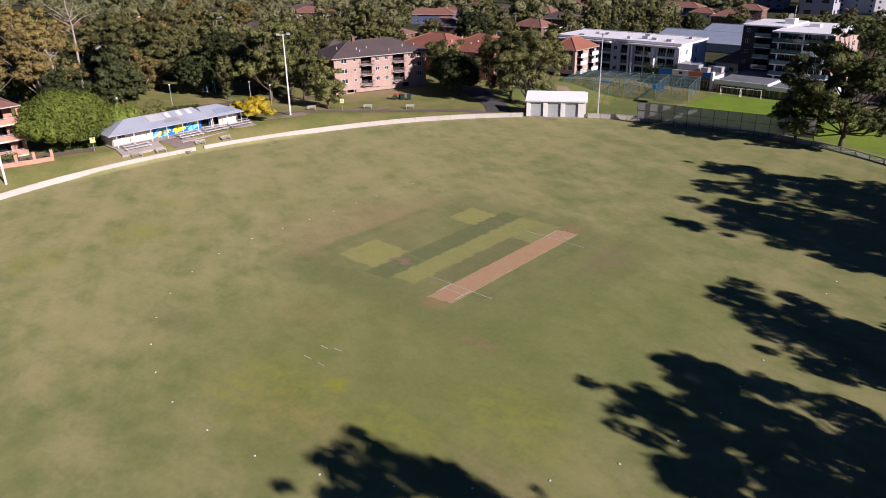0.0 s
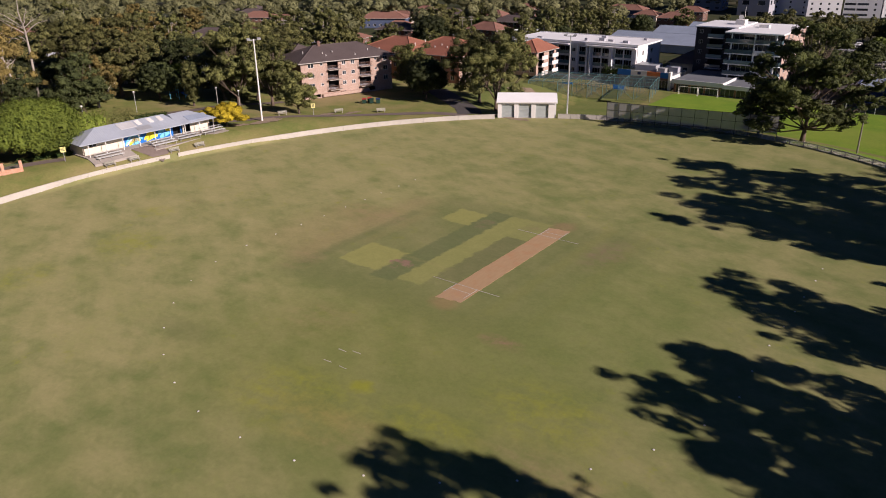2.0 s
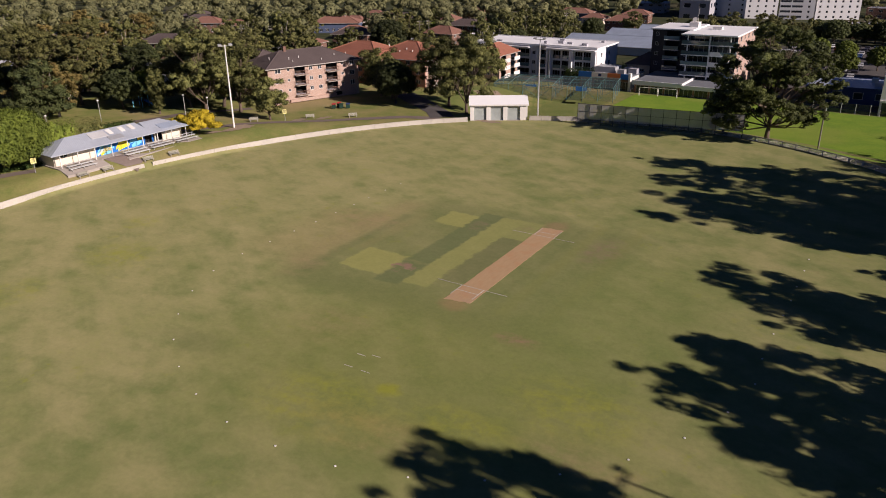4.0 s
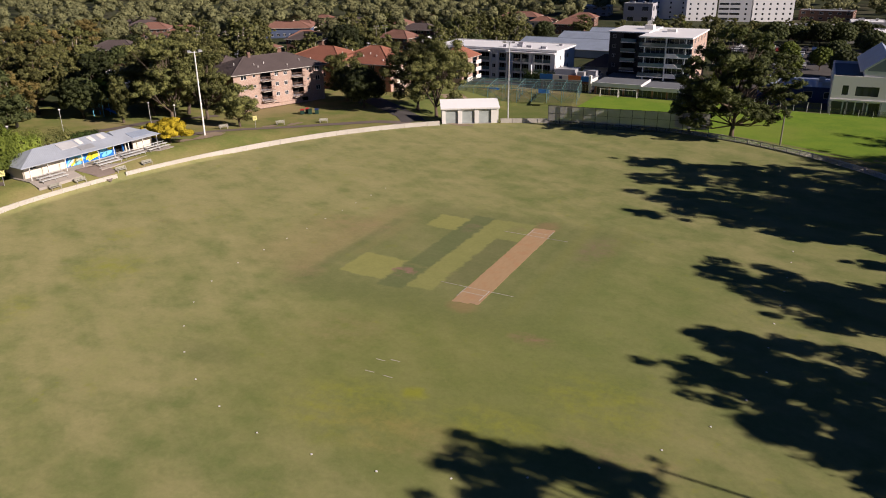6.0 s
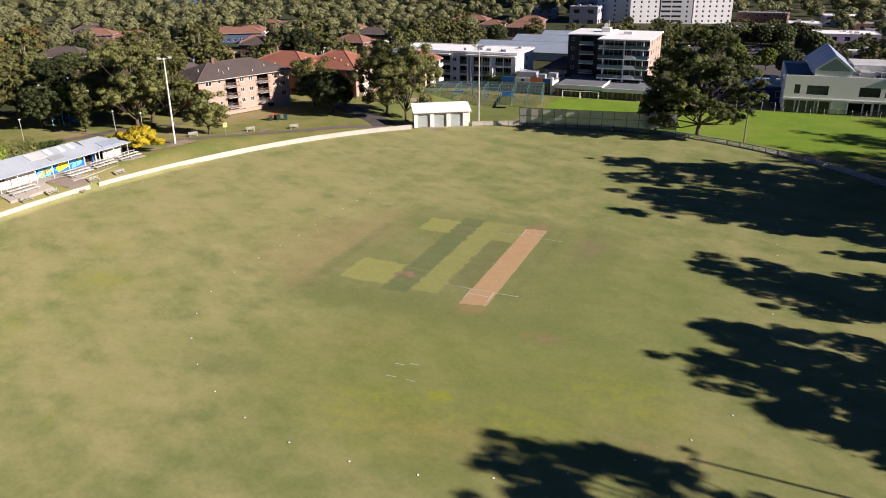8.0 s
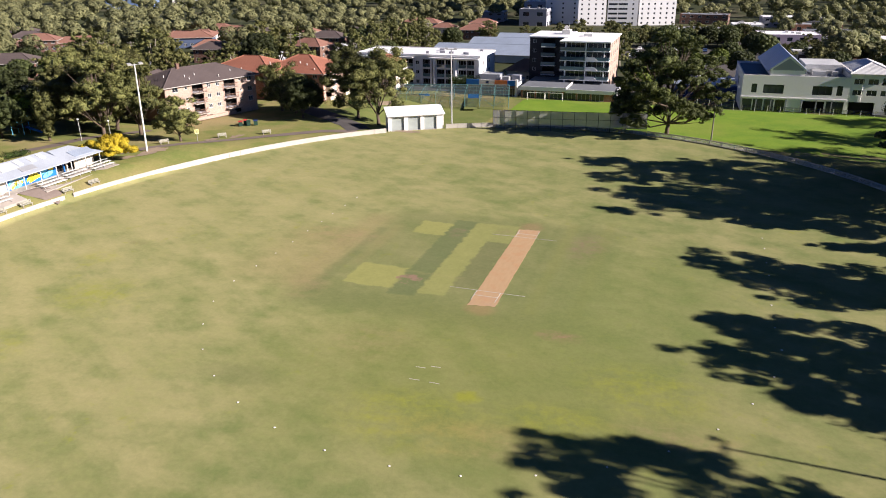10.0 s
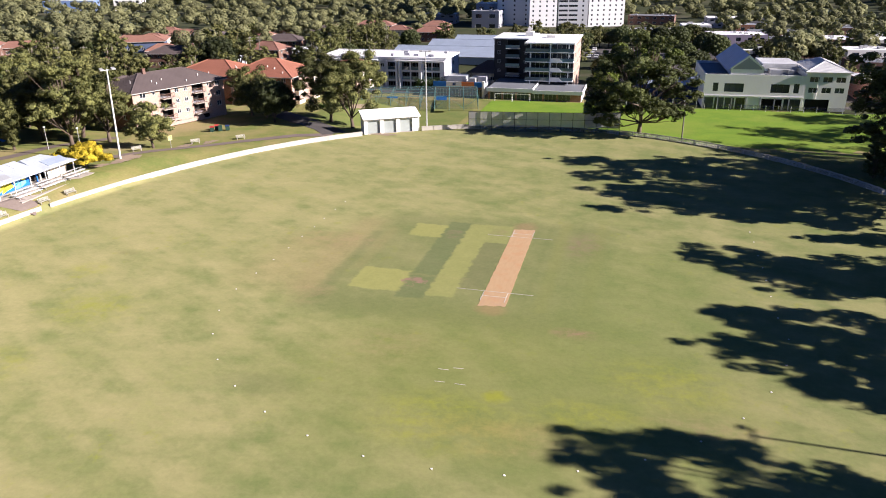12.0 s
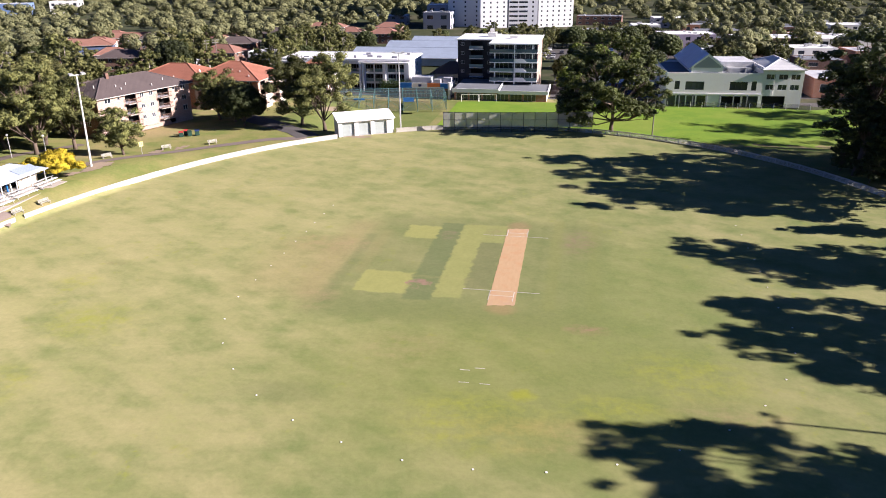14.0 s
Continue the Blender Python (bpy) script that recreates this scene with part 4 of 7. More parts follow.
def hip_roof(parent, x0, y0, x1, y1, z, rise, over, material, gable=False, cap=None, name="roof"):
    """A hipped (or gabled) roof with eaves and fascia over a plan rectangle."""
    x0, y0, x1, y1 = x0 - over, y0 - over, x1 + over, y1 + over
    W, D = x1 - x0, y1 - y0
    inset = 0.0 if gable else min(W, D) / 2
    if W >= D:
        r = [(x0 + inset, (y0 + y1) / 2), (x1 - inset, (y0 + y1) / 2)]
    else:
        r = [((x0 + x1) / 2, y0 + inset), ((x0 + x1) / 2, y1 - inset)]
    t = 0.16
    v = [(x0, y0, z), (x1, y0, z), (x1, y1, z), (x0, y1, z), (*r[0], z + rise), (*r[1], z + rise)]
    v += [(a, b, c - t) for a, b, c in v[:4]]
    if W >= D:
        f = [(0, 1, 5, 4), (1, 2, 5), (2, 3, 4, 5), (3, 0, 4)]
    else:
        f = [(0, 1, 4), (1, 2, 5, 4), (2, 3, 5), (3, 0, 4, 5)]
    f += [(6, 7, 1, 0), (7, 8, 2, 1), (8, 9, 3, 2), (9, 6, 0, 3), (9, 8, 7, 6)]
    ob = part(name, Shape().faces(v, f), material, parent)
    caps = Shape()
    caps.tube([v[4], v[5]], [0.14, 0.14], 6)
    if not gable:
        ends = ((0, 4), (3, 4), (1, 5), (2, 5)) if W >= D else ((0, 4), (1, 4), (2, 5), (3, 5))
        for a, b in ends:
            caps.tube([v[a], v[b]], [0.12, 0.14], 6)
    part("ridge_cap", caps, cap or material, ob)
    g = Shape()
    g.box(x0 - 0.12, y0 - 0.12, z - 0.17, x1 + 0.12, y0, z - 0.03).box(x0 - 0.12, y1, z - 0.17, x1 + 0.12, y1 + 0.12, z - 0.03)
    g.box(x0 - 0.12, y0, z - 0.17, x0, y1, z - 0.03).box(x1, y0, z - 0.17, x1 + 0.12, y1, z - 0.03)
    part("gutter", g, M["weathered"], ob)
    return ob


def balcony(parent, x0, x1, y_wall, out, z, slab, rail_material, height=1.0, bars=True):
    """A balcony on a front facing -y: slab, and a railing of posts, rails and panels."""
    b = part("balcony", Shape().box(x0, y_wall - out, z - 0.16, x1, y_wall, z), slab, parent)
    r = Shape()
    y = y_wall - out + 0.05
    if bars:
        r.box(x0, y, z + height - 0.06, x1, y + 0.06, z + height).box(x0, y, z + 0.08, x1, y + 0.06, z + 0.14)
        for k in range(int((x1 - x0) / 0.3) + 1):
            r.box(x0 + k * 0.3, y + 0.01, z, x0 + k * 0.3 + 0.05, y + 0.05, z + height)
    else:
        r.box(x0, y, z + 0.05, x1, y + 0.03, z + height)
    for xx in (x0, x1 - 0.05):
        r.box(xx, y, z, xx + 0.05, y_wall, z + (height if not bars else 0.08)) if not bars else r.box(xx, y, z + height - 0.06, xx + 0.05, y_wall, z + height)
    part("railing", r, rail_material, b)
    return b


# ---------- boundary fence ----------
def fence_run(name, t0, t1, label, material, height, kind, step=2.4):
    """A run of boundary fence between two bearings, in panels between posts."""
    f = thing(name, 0, 0, 0, 0, label, "fence")
    n = max(1, round(abs(t1 - t0) * 70 / step))
    pts = [edge_point(t0 + (t1 - t0) * i / n, 0.3) for i in range(n + 1)]
    post = Shape().box(-0.06, -0.06, -0.2, 0.06, 0.06, height + (0.03 if kind == "solid" else 0.06)).mesh("post", material)
    for p in pts:
        part("post", post, None, f, at=pose(p[0], p[1], 0, 0, 0, random.uniform(-4, 4)))
    for a, b in zip(pts, pts[1:]):
        L, ang = math.dist(a, b), math.degrees(math.atan2(b[1] - a[1], b[0] - a[0]))
        if kind == "picket":
            s = Shape().plate(L, height, [(0.1 + k * 0.17, 0.18 + k * 0.17, 0.06 + 0.01 * (k % 2), height - 0.16) for k in range(int((L - 0.2) / 0.17))], -0.03, 0.012)
            part("panel", s, material, f, at=pose(a[0], a[1], random.uniform(-0.02, 0.02), 0, random.uniform(-0.4, 0.4), ang))
            continue
        # one grooved face of palings with a capping, in one piece
        w, gap = 0.16, 0.012
        ring = [(L - 0.05, 0.02), (0.05, 0.02)]
        for k in range(int((L - 0.1) / w)):
            x = 0.05 + k * w
            ring += [(x, -0.03), (x + w - gap, -0.03), (x + w - gap, 0.0), (x + w, 0.0)]
        s = Shape().prism(ring + [(L - 0.05, -0.03)], 0.04, height)
        s.box(0.0, -0.08, height - 0.005, L, 0.07, height + 0.045)
        part("panel", s, material, f, at=pose(a[0], a[1], random.uniform(-0.006, 0.006), 0, random.uniform(-0.08, 0.08), ang))
    return f


def bearing(x, y):
    return math.atan2(y - CY, x - CX) % math.tau


fence_run("white_fence", bearing(-34.5, -55), bearing(-70.7, 12.4), "cream-white paling fence along the oval's boundary", M["fence"], 0.95, "solid")
fence_run("white_fence", bearing(-70.5, 14.0), bearing(-43.0, 71.0), "cream-white paling fence curving round the oval", M["fence"], 0.95, "solid")
fence_run("white_fence", bearing(-31.8, 78.2), bearing(-21.6, 80.5), "short cream-white paling fence beside the shed", M["fence"], 0.95, "solid")
fence_run("picket_fence", bearing(10.2, 82.5), bearing(52.0, -20) - math.tau, "weathered grey picket fence with rails and posts", M["weathered"], 0.9, "picket")
fence_run("picket_fence", bearing(-21.4, 80.5), bearing(9.8, 82.5), "low weathered picket fence under the screen", M["weathered"], 0.75, "picket")


def screen_fence():
    """The tall dark mesh screen on posts."""
    p0, p1 = (-21.6, 79.6), (10.0, 84.2)
    L, ang = math.dist(p0, p1), math.degrees(math.atan2(p1[1] - p0[1], p1[0] - p0[0]))
    s = thing("mesh_screen", p0[0], p0[1], 0, ang, "tall dark grey mesh ball-stop screen on steel posts", "screen fence")
    n = 13
    w = L / n
    post = Shape().tube([(0, 0, -0.4), (0, 0, 4.35)], [0.05, 0.05], 8).mesh("post", M["charcoal"])
    top = Shape().box(0.05, 0.03, 1.1, w - 0.05, 0.04, 4.3).mesh("net_panel", M["net_grey"])
    low = Shape().box(0.05, 0.03, 0.05, w - 0.05, 0.04, 1.1).mesh("net_panel", M["net_low"])
    rail = Shape().tube([(0, 0, 0), (w, 0, 0)], [0.03, 0.03], 6).mesh("rail", M["charcoal"])
    for i in range(n + 1):
        sag = -0.35 * math.sin(math.pi * i / n)
        part("post", post, None, s, at=pose(i * w, sag, 0))
        if i < n:
            part("net_panel", top, None, s, at=pose(i * w, sag, 0))
            part("net_panel", low, None, s, at=pose(i * w, sag, 0))
            for z in (1.1, 2.7, 4.3):
                part("rail", rail, None, s, at=pose(i * w, sag, z))


screen_fence()


# ---------- pitch, creases, markers ----------
def cricket_pitch():
    p = thing("cricket_pitch", 0, 0, 0, 0, "bare reddish clay cricket pitch with worn white creases", "pitch")
    rng = random.Random(4)
    ring = []
    for x0, y0, x1, y1, n in ((-1.3, -2.6, 1.7, -2.2, 10), (1.7, -2.2, 1.4, 22.1, 40), (1.4, 22.1, -1.5, 21.7, 10), (-1.5, 21.7, -1.3, -2.6, 40)):
        for i in range(n):
            e = 0.13 if n == 10 else 0.04
            ring.append((x0 + (x1 - x0) * i / n + rng.uniform(-0.035, 0.035), y0 + (y1 - y0) * i / n + rng.uniform(-e, e)))
    part("clay_surface", Shape().prism(ring, -0.02, 0.012), M["clay"], p)
    for y, s in ((1.22, 1), (18.9, -1)):
        part("popping_crease", Shape().box(-4.6, y - 0.045, 0.0, 4.2, y + 0.045, 0.018), M["line"], p)
        yb = y - 1.22 * s
        part("bowling_crease", Shape().box(-1.32, yb - 0.04, 0.0, 1.32, yb + 0.04, 0.018), M["line"], p)
        for x in (-1.36, 1.36):
            y2 = y - 2.5 * s
            part("return_crease", Shape().box(x - 0.04, min(y, y2), 0.0, x + 0.04, max(y, y2), 0.019), M["line"], p)


cricket_pitch()
disc = Shape().prism([(0.09 * math.cos(k * math.tau / 8), 0.09 * math.sin(k * math.tau / 8)) for k in range(8)], 0.0, 0.04).mesh("marker_disc", M["white"])
MARKS = ([(-29.2, y) for y in (28, 24, 20, 16.2, 12.4, 8.2, 4, -0.5, -5)] + [(29.8, y) for y in (28, 24.2, 19.5, 15.5, 11.7, 7.2, 2)]
         + [(30.2 * math.sin(a), -30.2 * math.cos(a)) for a in [radians(-69.7 + 10.3 * k) for k in range(16)]])
for i, (x, y) in enumerate(MARKS):
    ob = new("field_marker", disc)
    ob.matrix_basis = pose(x + random.uniform(-0.1, 0.1), y + random.uniform(-0.1, 0.1), 0.0)
    tagged(ob, "small white disc marking the inner circle on the turf", "marker", "inner circle markers")
for x, y, rz in ((-1.5, -16.3, 2), (-0.2, -15.8, 4), (-1.3, -18.4, 3), (0.6, -18.4, 0)):
    ob = new("chalk_mark", Shape().box(-0.48, -0.035, 0.0, 0.48, 0.035, 0.012).mesh("chalk_mark", M["line"]))
    ob.matrix_basis = pose(x, y, 0, 0, 0, rz)
    tagged(ob, "faded white practice line on the turf", "line", "practice lines")


# ---------- light poles ----------
def light_pole(x, y, h, material, label, lamps=2, r=0.17, face=0.0, tilt=(0, 0)):
    p = thing("light_pole", x, y, terrain(x, y), face, label, "light pole", "light poles")
    p.matrix_basis = pose(x, y, terrain(x, y), tilt[0], tilt[1], 0) @ pose(0, 0, 0, 0, 0, face)
    part("pole", Shape().tube([(0, 0, -0.5), (0, 0, h * 0.5), (0, 0, h)], [r, r * 0.8, r * 0.55], 10), material, p)
    if lamps:
        part("crossarm", Shape().box(-1.1, -0.06, h - 0.25, 1.1, 0.06, h - 0.12), M["steel"], p)
        for k in range(lamps):
            s = Shape()
            x0 = -1.0 + k * 2.0 / max(1, lamps - 1)
            s.prism([(x0 - 0.35, -0.55), (x0 + 0.35, -0.55), (x0 + 0.28, 0.15), (x0 - 0.28, 0.15)], [h - 0.12, h - 0.12, h + 0.06, h + 0.06], [h + 0.1, h + 0.1, h + 0.22, h + 0.22])
            part("floodlight", s, M["steel"], p, "boxy grey floodlight head")
    return p


light_pole(-76.5, 36.8, 16.2, M["white"], "tall white steel floodlight pole on the bank", 2, 0.19, 60, (2.5, 3.8))
light_pole(-31.6, 81.6, 16.6, M["steel"], "tall grey steel floodlight pole behind the shed", 2, 0.17, 10)
light_pole(-75.9, -17.6, 16.2, M["white"], "tall white steel floodlight pole by the path", 2, 0.19, 60)
light_pole(22.9, 88.0, 8.6, M["timber_pole"], "weathered timber pole leaning behind the fence", 0, 0.17)
light_pole(62.2, -20.7, 17.6, M["steel"], "tall steel floodlight pole at the eastern boundary", 2, 0.2, -90)


# ---------- equipment shed ----------
def equipment_shed():
    p0, p1 = (-42.6, 71.7), (-32.3, 77.9)
    W, ang = math.dist(p0, p1), math.degrees(math.atan2(p1[1] - p0[1], p1[0] - p0[0]))
    s = thing("equipment_shed", p0[0], p0[1], -0.05, ang, "white rendered shed with three grey roller doors", "shed")
    D, H = 4.2, 3.3
    doors = [(0.75 + i * 3.55, 3.35 + i * 3.55, 0.0, 2.75) for i in range(3)]
    wall(s, (0, 0), (W, 0), 0, H, [(*d, "o") for d in doors], M["white"], 0.3)
    wall(s, (W, 0.302), (W, D), 0, H, [], M["white"], 0.2)
    wall(s, (W, D), (0, D), 0, H, [], M["white"], 0.2)
    wall(s, (0, D), (0, 0.302), 0, H, [], M["white"], 0.2)
    for d in doors:
        part("roller_door", Shape().box(d[0], 0.16, 0.02, d[1], 0.2, d[3]), M["shutter"], s, "grey-green ribbed roller door")
        part("threshold", Shape().box(d[0], -0.5, 0.0, d[1], 0.12, 0.08), M["concrete"], s)
    part("pillar", Shape().box(-0.05, -0.18, 0, 0.7, -0.002, H), M["white"], s)
    for i in range(3):
        part("pillar", Shape().box(3.4 + i * 3.55, -0.18, 0, 4.25 + i * 3.55 if i < 2 else W + 0.05, -0.002, H), M["white"], s)
    v = [(-0.3, -0.5, H), (W + 0.3, -0.5, H), (W + 0.3, D + 0.3, H + 1.05), (-0.3, D + 0.3, H + 1.05)]
    part("roof", Shape().prism([(a, b) for a, b, _ in v], [c for *_, c in v], [c + 0.14 for *_, c in v]), M["roof_white"], s, "pale sheet roof sloping to the front")
    part("fascia", Shape().box(-0.32, -0.56, H - 0.1, W + 0.32, -0.5, H + 0.16), M["white"], s)
    for x in (-0.1, W - 0.1):
        part("gable_infill", Shape().faces([(x, 0, H), (x, D, H), (x, D, H + 0.95), (x + 0.2, 0, H), (x + 0.2, D, H), (x + 0.2, D, H + 0.95)], [(0, 1, 2), (5, 4, 3), (0, 3, 4, 1), (1, 4, 5, 2), (2, 5, 3, 0)]), M["white"], s)


equipment_shed()


# ---------- pavilion and its seats ----------
PAV = pose(-77.2, 0.9, 2.3, 0, 0, 87.8)


def pavilion():
    """Long low clubhouse: veranda posts, hipped sheet roof, painted mural on the middle bay."""
    s = thing("pavilion", -77.2, 0.9, 2.3, 87.8, "long cream pavilion with grey sheet roof and bright mural", "pavilion")
    L, D, H, V = 24.6, 6.5, 2.36, 1.9
    wall(s, (0, V), (7.4, V), 0, H, [(1.2, 2.5, 1.2, 1.95, "w")], M["cream"], 0.2)
    wall(s, (7.4, V), (18.9, V + 0.5), 0, H, [(9.7, 11.3, 0, 2.0, "o")], M["blue"], 0.2, name="mural_wall")
    wall(s, (18.9, V + 0.002), (L, V), 0, H, [(0.2, 1.6, 0, 2.2, "o")], M["cream"], 0.2)
    wall(s, (L, V), (L, D), 0, H, [(1.5, 2.7, 1.2, 2.2, "w")], M["cream"], 0.2)
    wall(s, (L, D), (0, D), 0, H, [], M["cream"], 0.2)
    wall(s, (0, D), (0, V), 0, H, [], M["cream"], 0.2)
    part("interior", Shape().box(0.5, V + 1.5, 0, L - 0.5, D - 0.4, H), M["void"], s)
    part("floor_slab", Shape().box(-0.4, -0.3, -0.8, L + 0.4, D + 0.2, -0.002), M["concrete"], s)
    # sloping concrete aprons before the veranda, under the stands
    for u0, u1, z0, z1 in ((-0.4, 7.0, -0.66, -0.58), (10.6, L + 1.2, -0.5, -0.07)):
        v = [(u, y, z) for u, ze in ((u0, z0), (u1, z1)) for y, z in ((-0.302, -0.004), (-0.302, -1.6), (-2.5, -1.6), (-2.5, ze))]
        part("apron", Shape().faces(v, [(0, 1, 2, 3), (7, 6, 5, 4), (0, 4, 5, 1), (1, 5, 6, 2), (2, 6, 7, 3), (3, 7, 4, 0)]), M["concrete"], s, "pale sloping concrete apron")
    for i in range(9):
        x = 0.25 + i * (L - 0.5) / 8
        part("veranda_post", Shape().box(x - 0.06, 0.05, 0, x + 0.06, 0.17, H - 0.06), M["white"], s)
    # mural shapes on the wall of the middle bay
    def swoosh(x0, x1, z0, z1, material, bend, n=12):
        ring = []
        for k in range(n + 1):
            u = k / n
            ring.append((x0 + (x1 - x0) * u, z0 + (z1 - z0) * u + bend * math.sin(math.pi * u)))
        for k in range(n, -1, -1):
            u = k / n
            ring.append((x0 + (x1 - x0) * u, z0 + (z1 - z0) * u + bend * math.sin(math.pi * u) - 0.35 - 0.55 * math.sin(math.pi * u)))
        y = V + 0.02
        vv = [(a, y + (a - 7.4) * 0.043, min(H - 0.05, max(0.05, b))) for a, b in ring]
        vv2 = [(a, b - 0.03, c) for a, b, c in vv]
        m = len(vv)
        f = [tuple(range(m)), tuple(range(2 * m - 1, m - 1, -1))] + [(k, m + k, m + (k + 1) % m, (k + 1) % m) for k in range(m)]
        part("mural_shape", Shape().faces(vv + vv2, f), material, s)
    for x0, x1, z0, z1, paint, bend in ((7.5, 10.9, 0.5, 1.0, "sky_blue", 1.3), (7.6, 10.3, 0.3, 0.8, "white", 0.95), (8.2, 10.5, 0.2, 0.8, "yellow", 0.75), (8.6, 10.2, 0.1, 0.5, "sky_blue", 0.5),
                                        (11.2, 13.6, 0.7, 1.5, "yellow", 0.7), (11.6, 13.9, 0.4, 0.9, "yellow", 0.6), (14.0, 15.4, 1.2, 1.6, "sky_blue", 0.4), (15.6, 16.6, 1.6, 1.5, "yellow", 0.4),
                                        (14.3, 16.4, 0.5, 0.9, "sky_blue", 0.35)):
        swoosh(x0, x1, z0, z1, M[paint], bend)
    # roof in two heights
    def roof(x0, x1, y0, y1, z0, z1, hip0, hip1, material):
        ym = (y0 + y1) / 2 + 0.4
        v = [(x0, y0, z0), (x1, y0, z0), (x1, y1, z0), (x0, y1, z0), (x0 + hip0, ym, z1), (x1 - hip1, ym, z1)]
        v += [(a, b, c - 0.12) for a, b, c in v[:4]]
        f = [(0, 1, 5, 4), (1, 2, 5), (2, 3, 4, 5), (3, 0, 4), (6, 7, 1, 0), (7, 8, 2, 1), (8, 9, 3, 2), (9, 6, 0, 3), (9, 8, 7, 6)]
        return part("roof", Shape().faces(v, f), material, s)
    r = roof(-1.4, 17.6, -0.5, D + 0.6, H, H + 1.6, 4.9, 1.2, M["roof_zinc"])
    roof(16.8, L + 0.3, -0.45, D + 0.5, H + 0.03, H + 1.4, 0.6, 3.4, M["roof_zinc"])
    slope = 1.6 / (D / 2 + 0.95)
    def panel(x0, x1, a, b, material, label, k=slope):
        vv = [(x, y, H + (y + 0.5) * k + 0.03 + e) for e in (0, 0.05) for x, y in ((x0, a), (x1, a), (x1, b), (x0, b))]
        part("roof_panel", Shape().faces(vv, [(3, 2, 1, 0), (4, 5, 6, 7), (0, 1, 5, 4), (1, 2, 6, 5), (2, 3, 7, 6), (3, 0, 4, 7)]), material, r, label)
    for x in (10.4, 12.7, 14.6):
        panel(x, x + 0.85, 1.9, 3.3, M["white"], "translucent white skylight sheet")
    panel(9.5, 12.2, 0.2, 1.4, M["roof_grey"], "darker replaced roof sheet")
    panel(7.0, 10.0, 1.5, 3.3, M["roof_pale"], "paler replaced roof sheet")
    panel(19.4, 23.6, 0.1, 1.9, M["roof_blue"], "dark solar panels", 1.4 / (D / 2 + 0.87))


pavilion()


def bleacher(u, v, drop, label):
    """A small aluminium stand: three plank rows on end frames."""
    m = PAV @ pose(u, v, 0)
    b = thing("bleacher", 0, 0, 0, 0, label, "bleacher", "spectator bleachers")
    b.matrix_basis = Matrix.Translation((0, 0, -drop)) @ m
    W = 4.6
    for k in range(3):
        y, z = -2.0 + k * 0.75, 0.42 + k * 0.28
        part("seat_plank", Shape().box(0, y, z, W, y + 0.32, z + 0.05), M["seat_white"], b)
        if k:
            part("foot_plank", Shape().box(0, y - 0.32, z - 0.3, W, y - 0.06, z - 0.26), M["seat_white"], b)
    for x in (0.3, W / 2, W - 0.3):
        f = Shape()
        for k in range(3):
            y, z = -2.0 + k * 0.75, 0.42 + k * 0.28
            f.box(x - 0.03, y + 0.12, 0.0, x + 0.03, y + 0.18, z)
        f.box(x - 0.03, -2.0, 0.0, x + 0.03, -0.2, 0.06)
        part("frame", f, M["steel"], b)


for u, v, drop in ((0.6, 0.0, 0.40), (10.7, 0.0, 0.34), (15.7, 0.0, 0.22), (20.8, 0.0, 0.1)):
    bleacher(u, v, drop, "three-row aluminium spectator stand in front of the pavilion")
drape_strip("entry_path", [(-77.2, 9.4), (-74.6, 10.9), (-72.6, 12.2)], 3.0, M["path"], "worn path from the pavilion to the field gate", 0.14)


def park_bench(x, y, rz, label="weathered slatted park bench facing the oval"):
    b = thing("park_bench", x, y, terrain(x, y), rz, label, "bench", "boundary benches")
    for k in range(3):
        part("seat_slat", Shape().box(-0.95, -0.1 + k * 0.15, 0.42, 0.95, 0.02 + k * 0.15, 0.46), M["bench"], b)
        part("back_slat", Shape().box(-0.95, 0.34 + k * 0.04, 0.52 + k * 0.14, 0.95, 0.37 + k * 0.04, 0.63 + k * 0.14), M["bench"], b)
    for sx in (-0.75, 0.75):
        part("leg_frame", Shape().box(sx - 0.04, -0.08, -0.05, sx + 0.04, 0.0, 0.42).box(sx - 0.04, 0.3, -0.05, sx + 0.04, 0.36, 0.9), M["concrete"], b)


for x, y, rz in ((-73.8, 2.6, 88), (-73.4, 6.8, 86), (-72.6, 14.0, 82), (-71.8, 18.7, 80), (-77.6, 43.2, 60), (-72.2, 54.2, 50), (-65.7, 60.6, 45), (-81.5, 34.5, 62)):
    park_bench(x, y, rz)


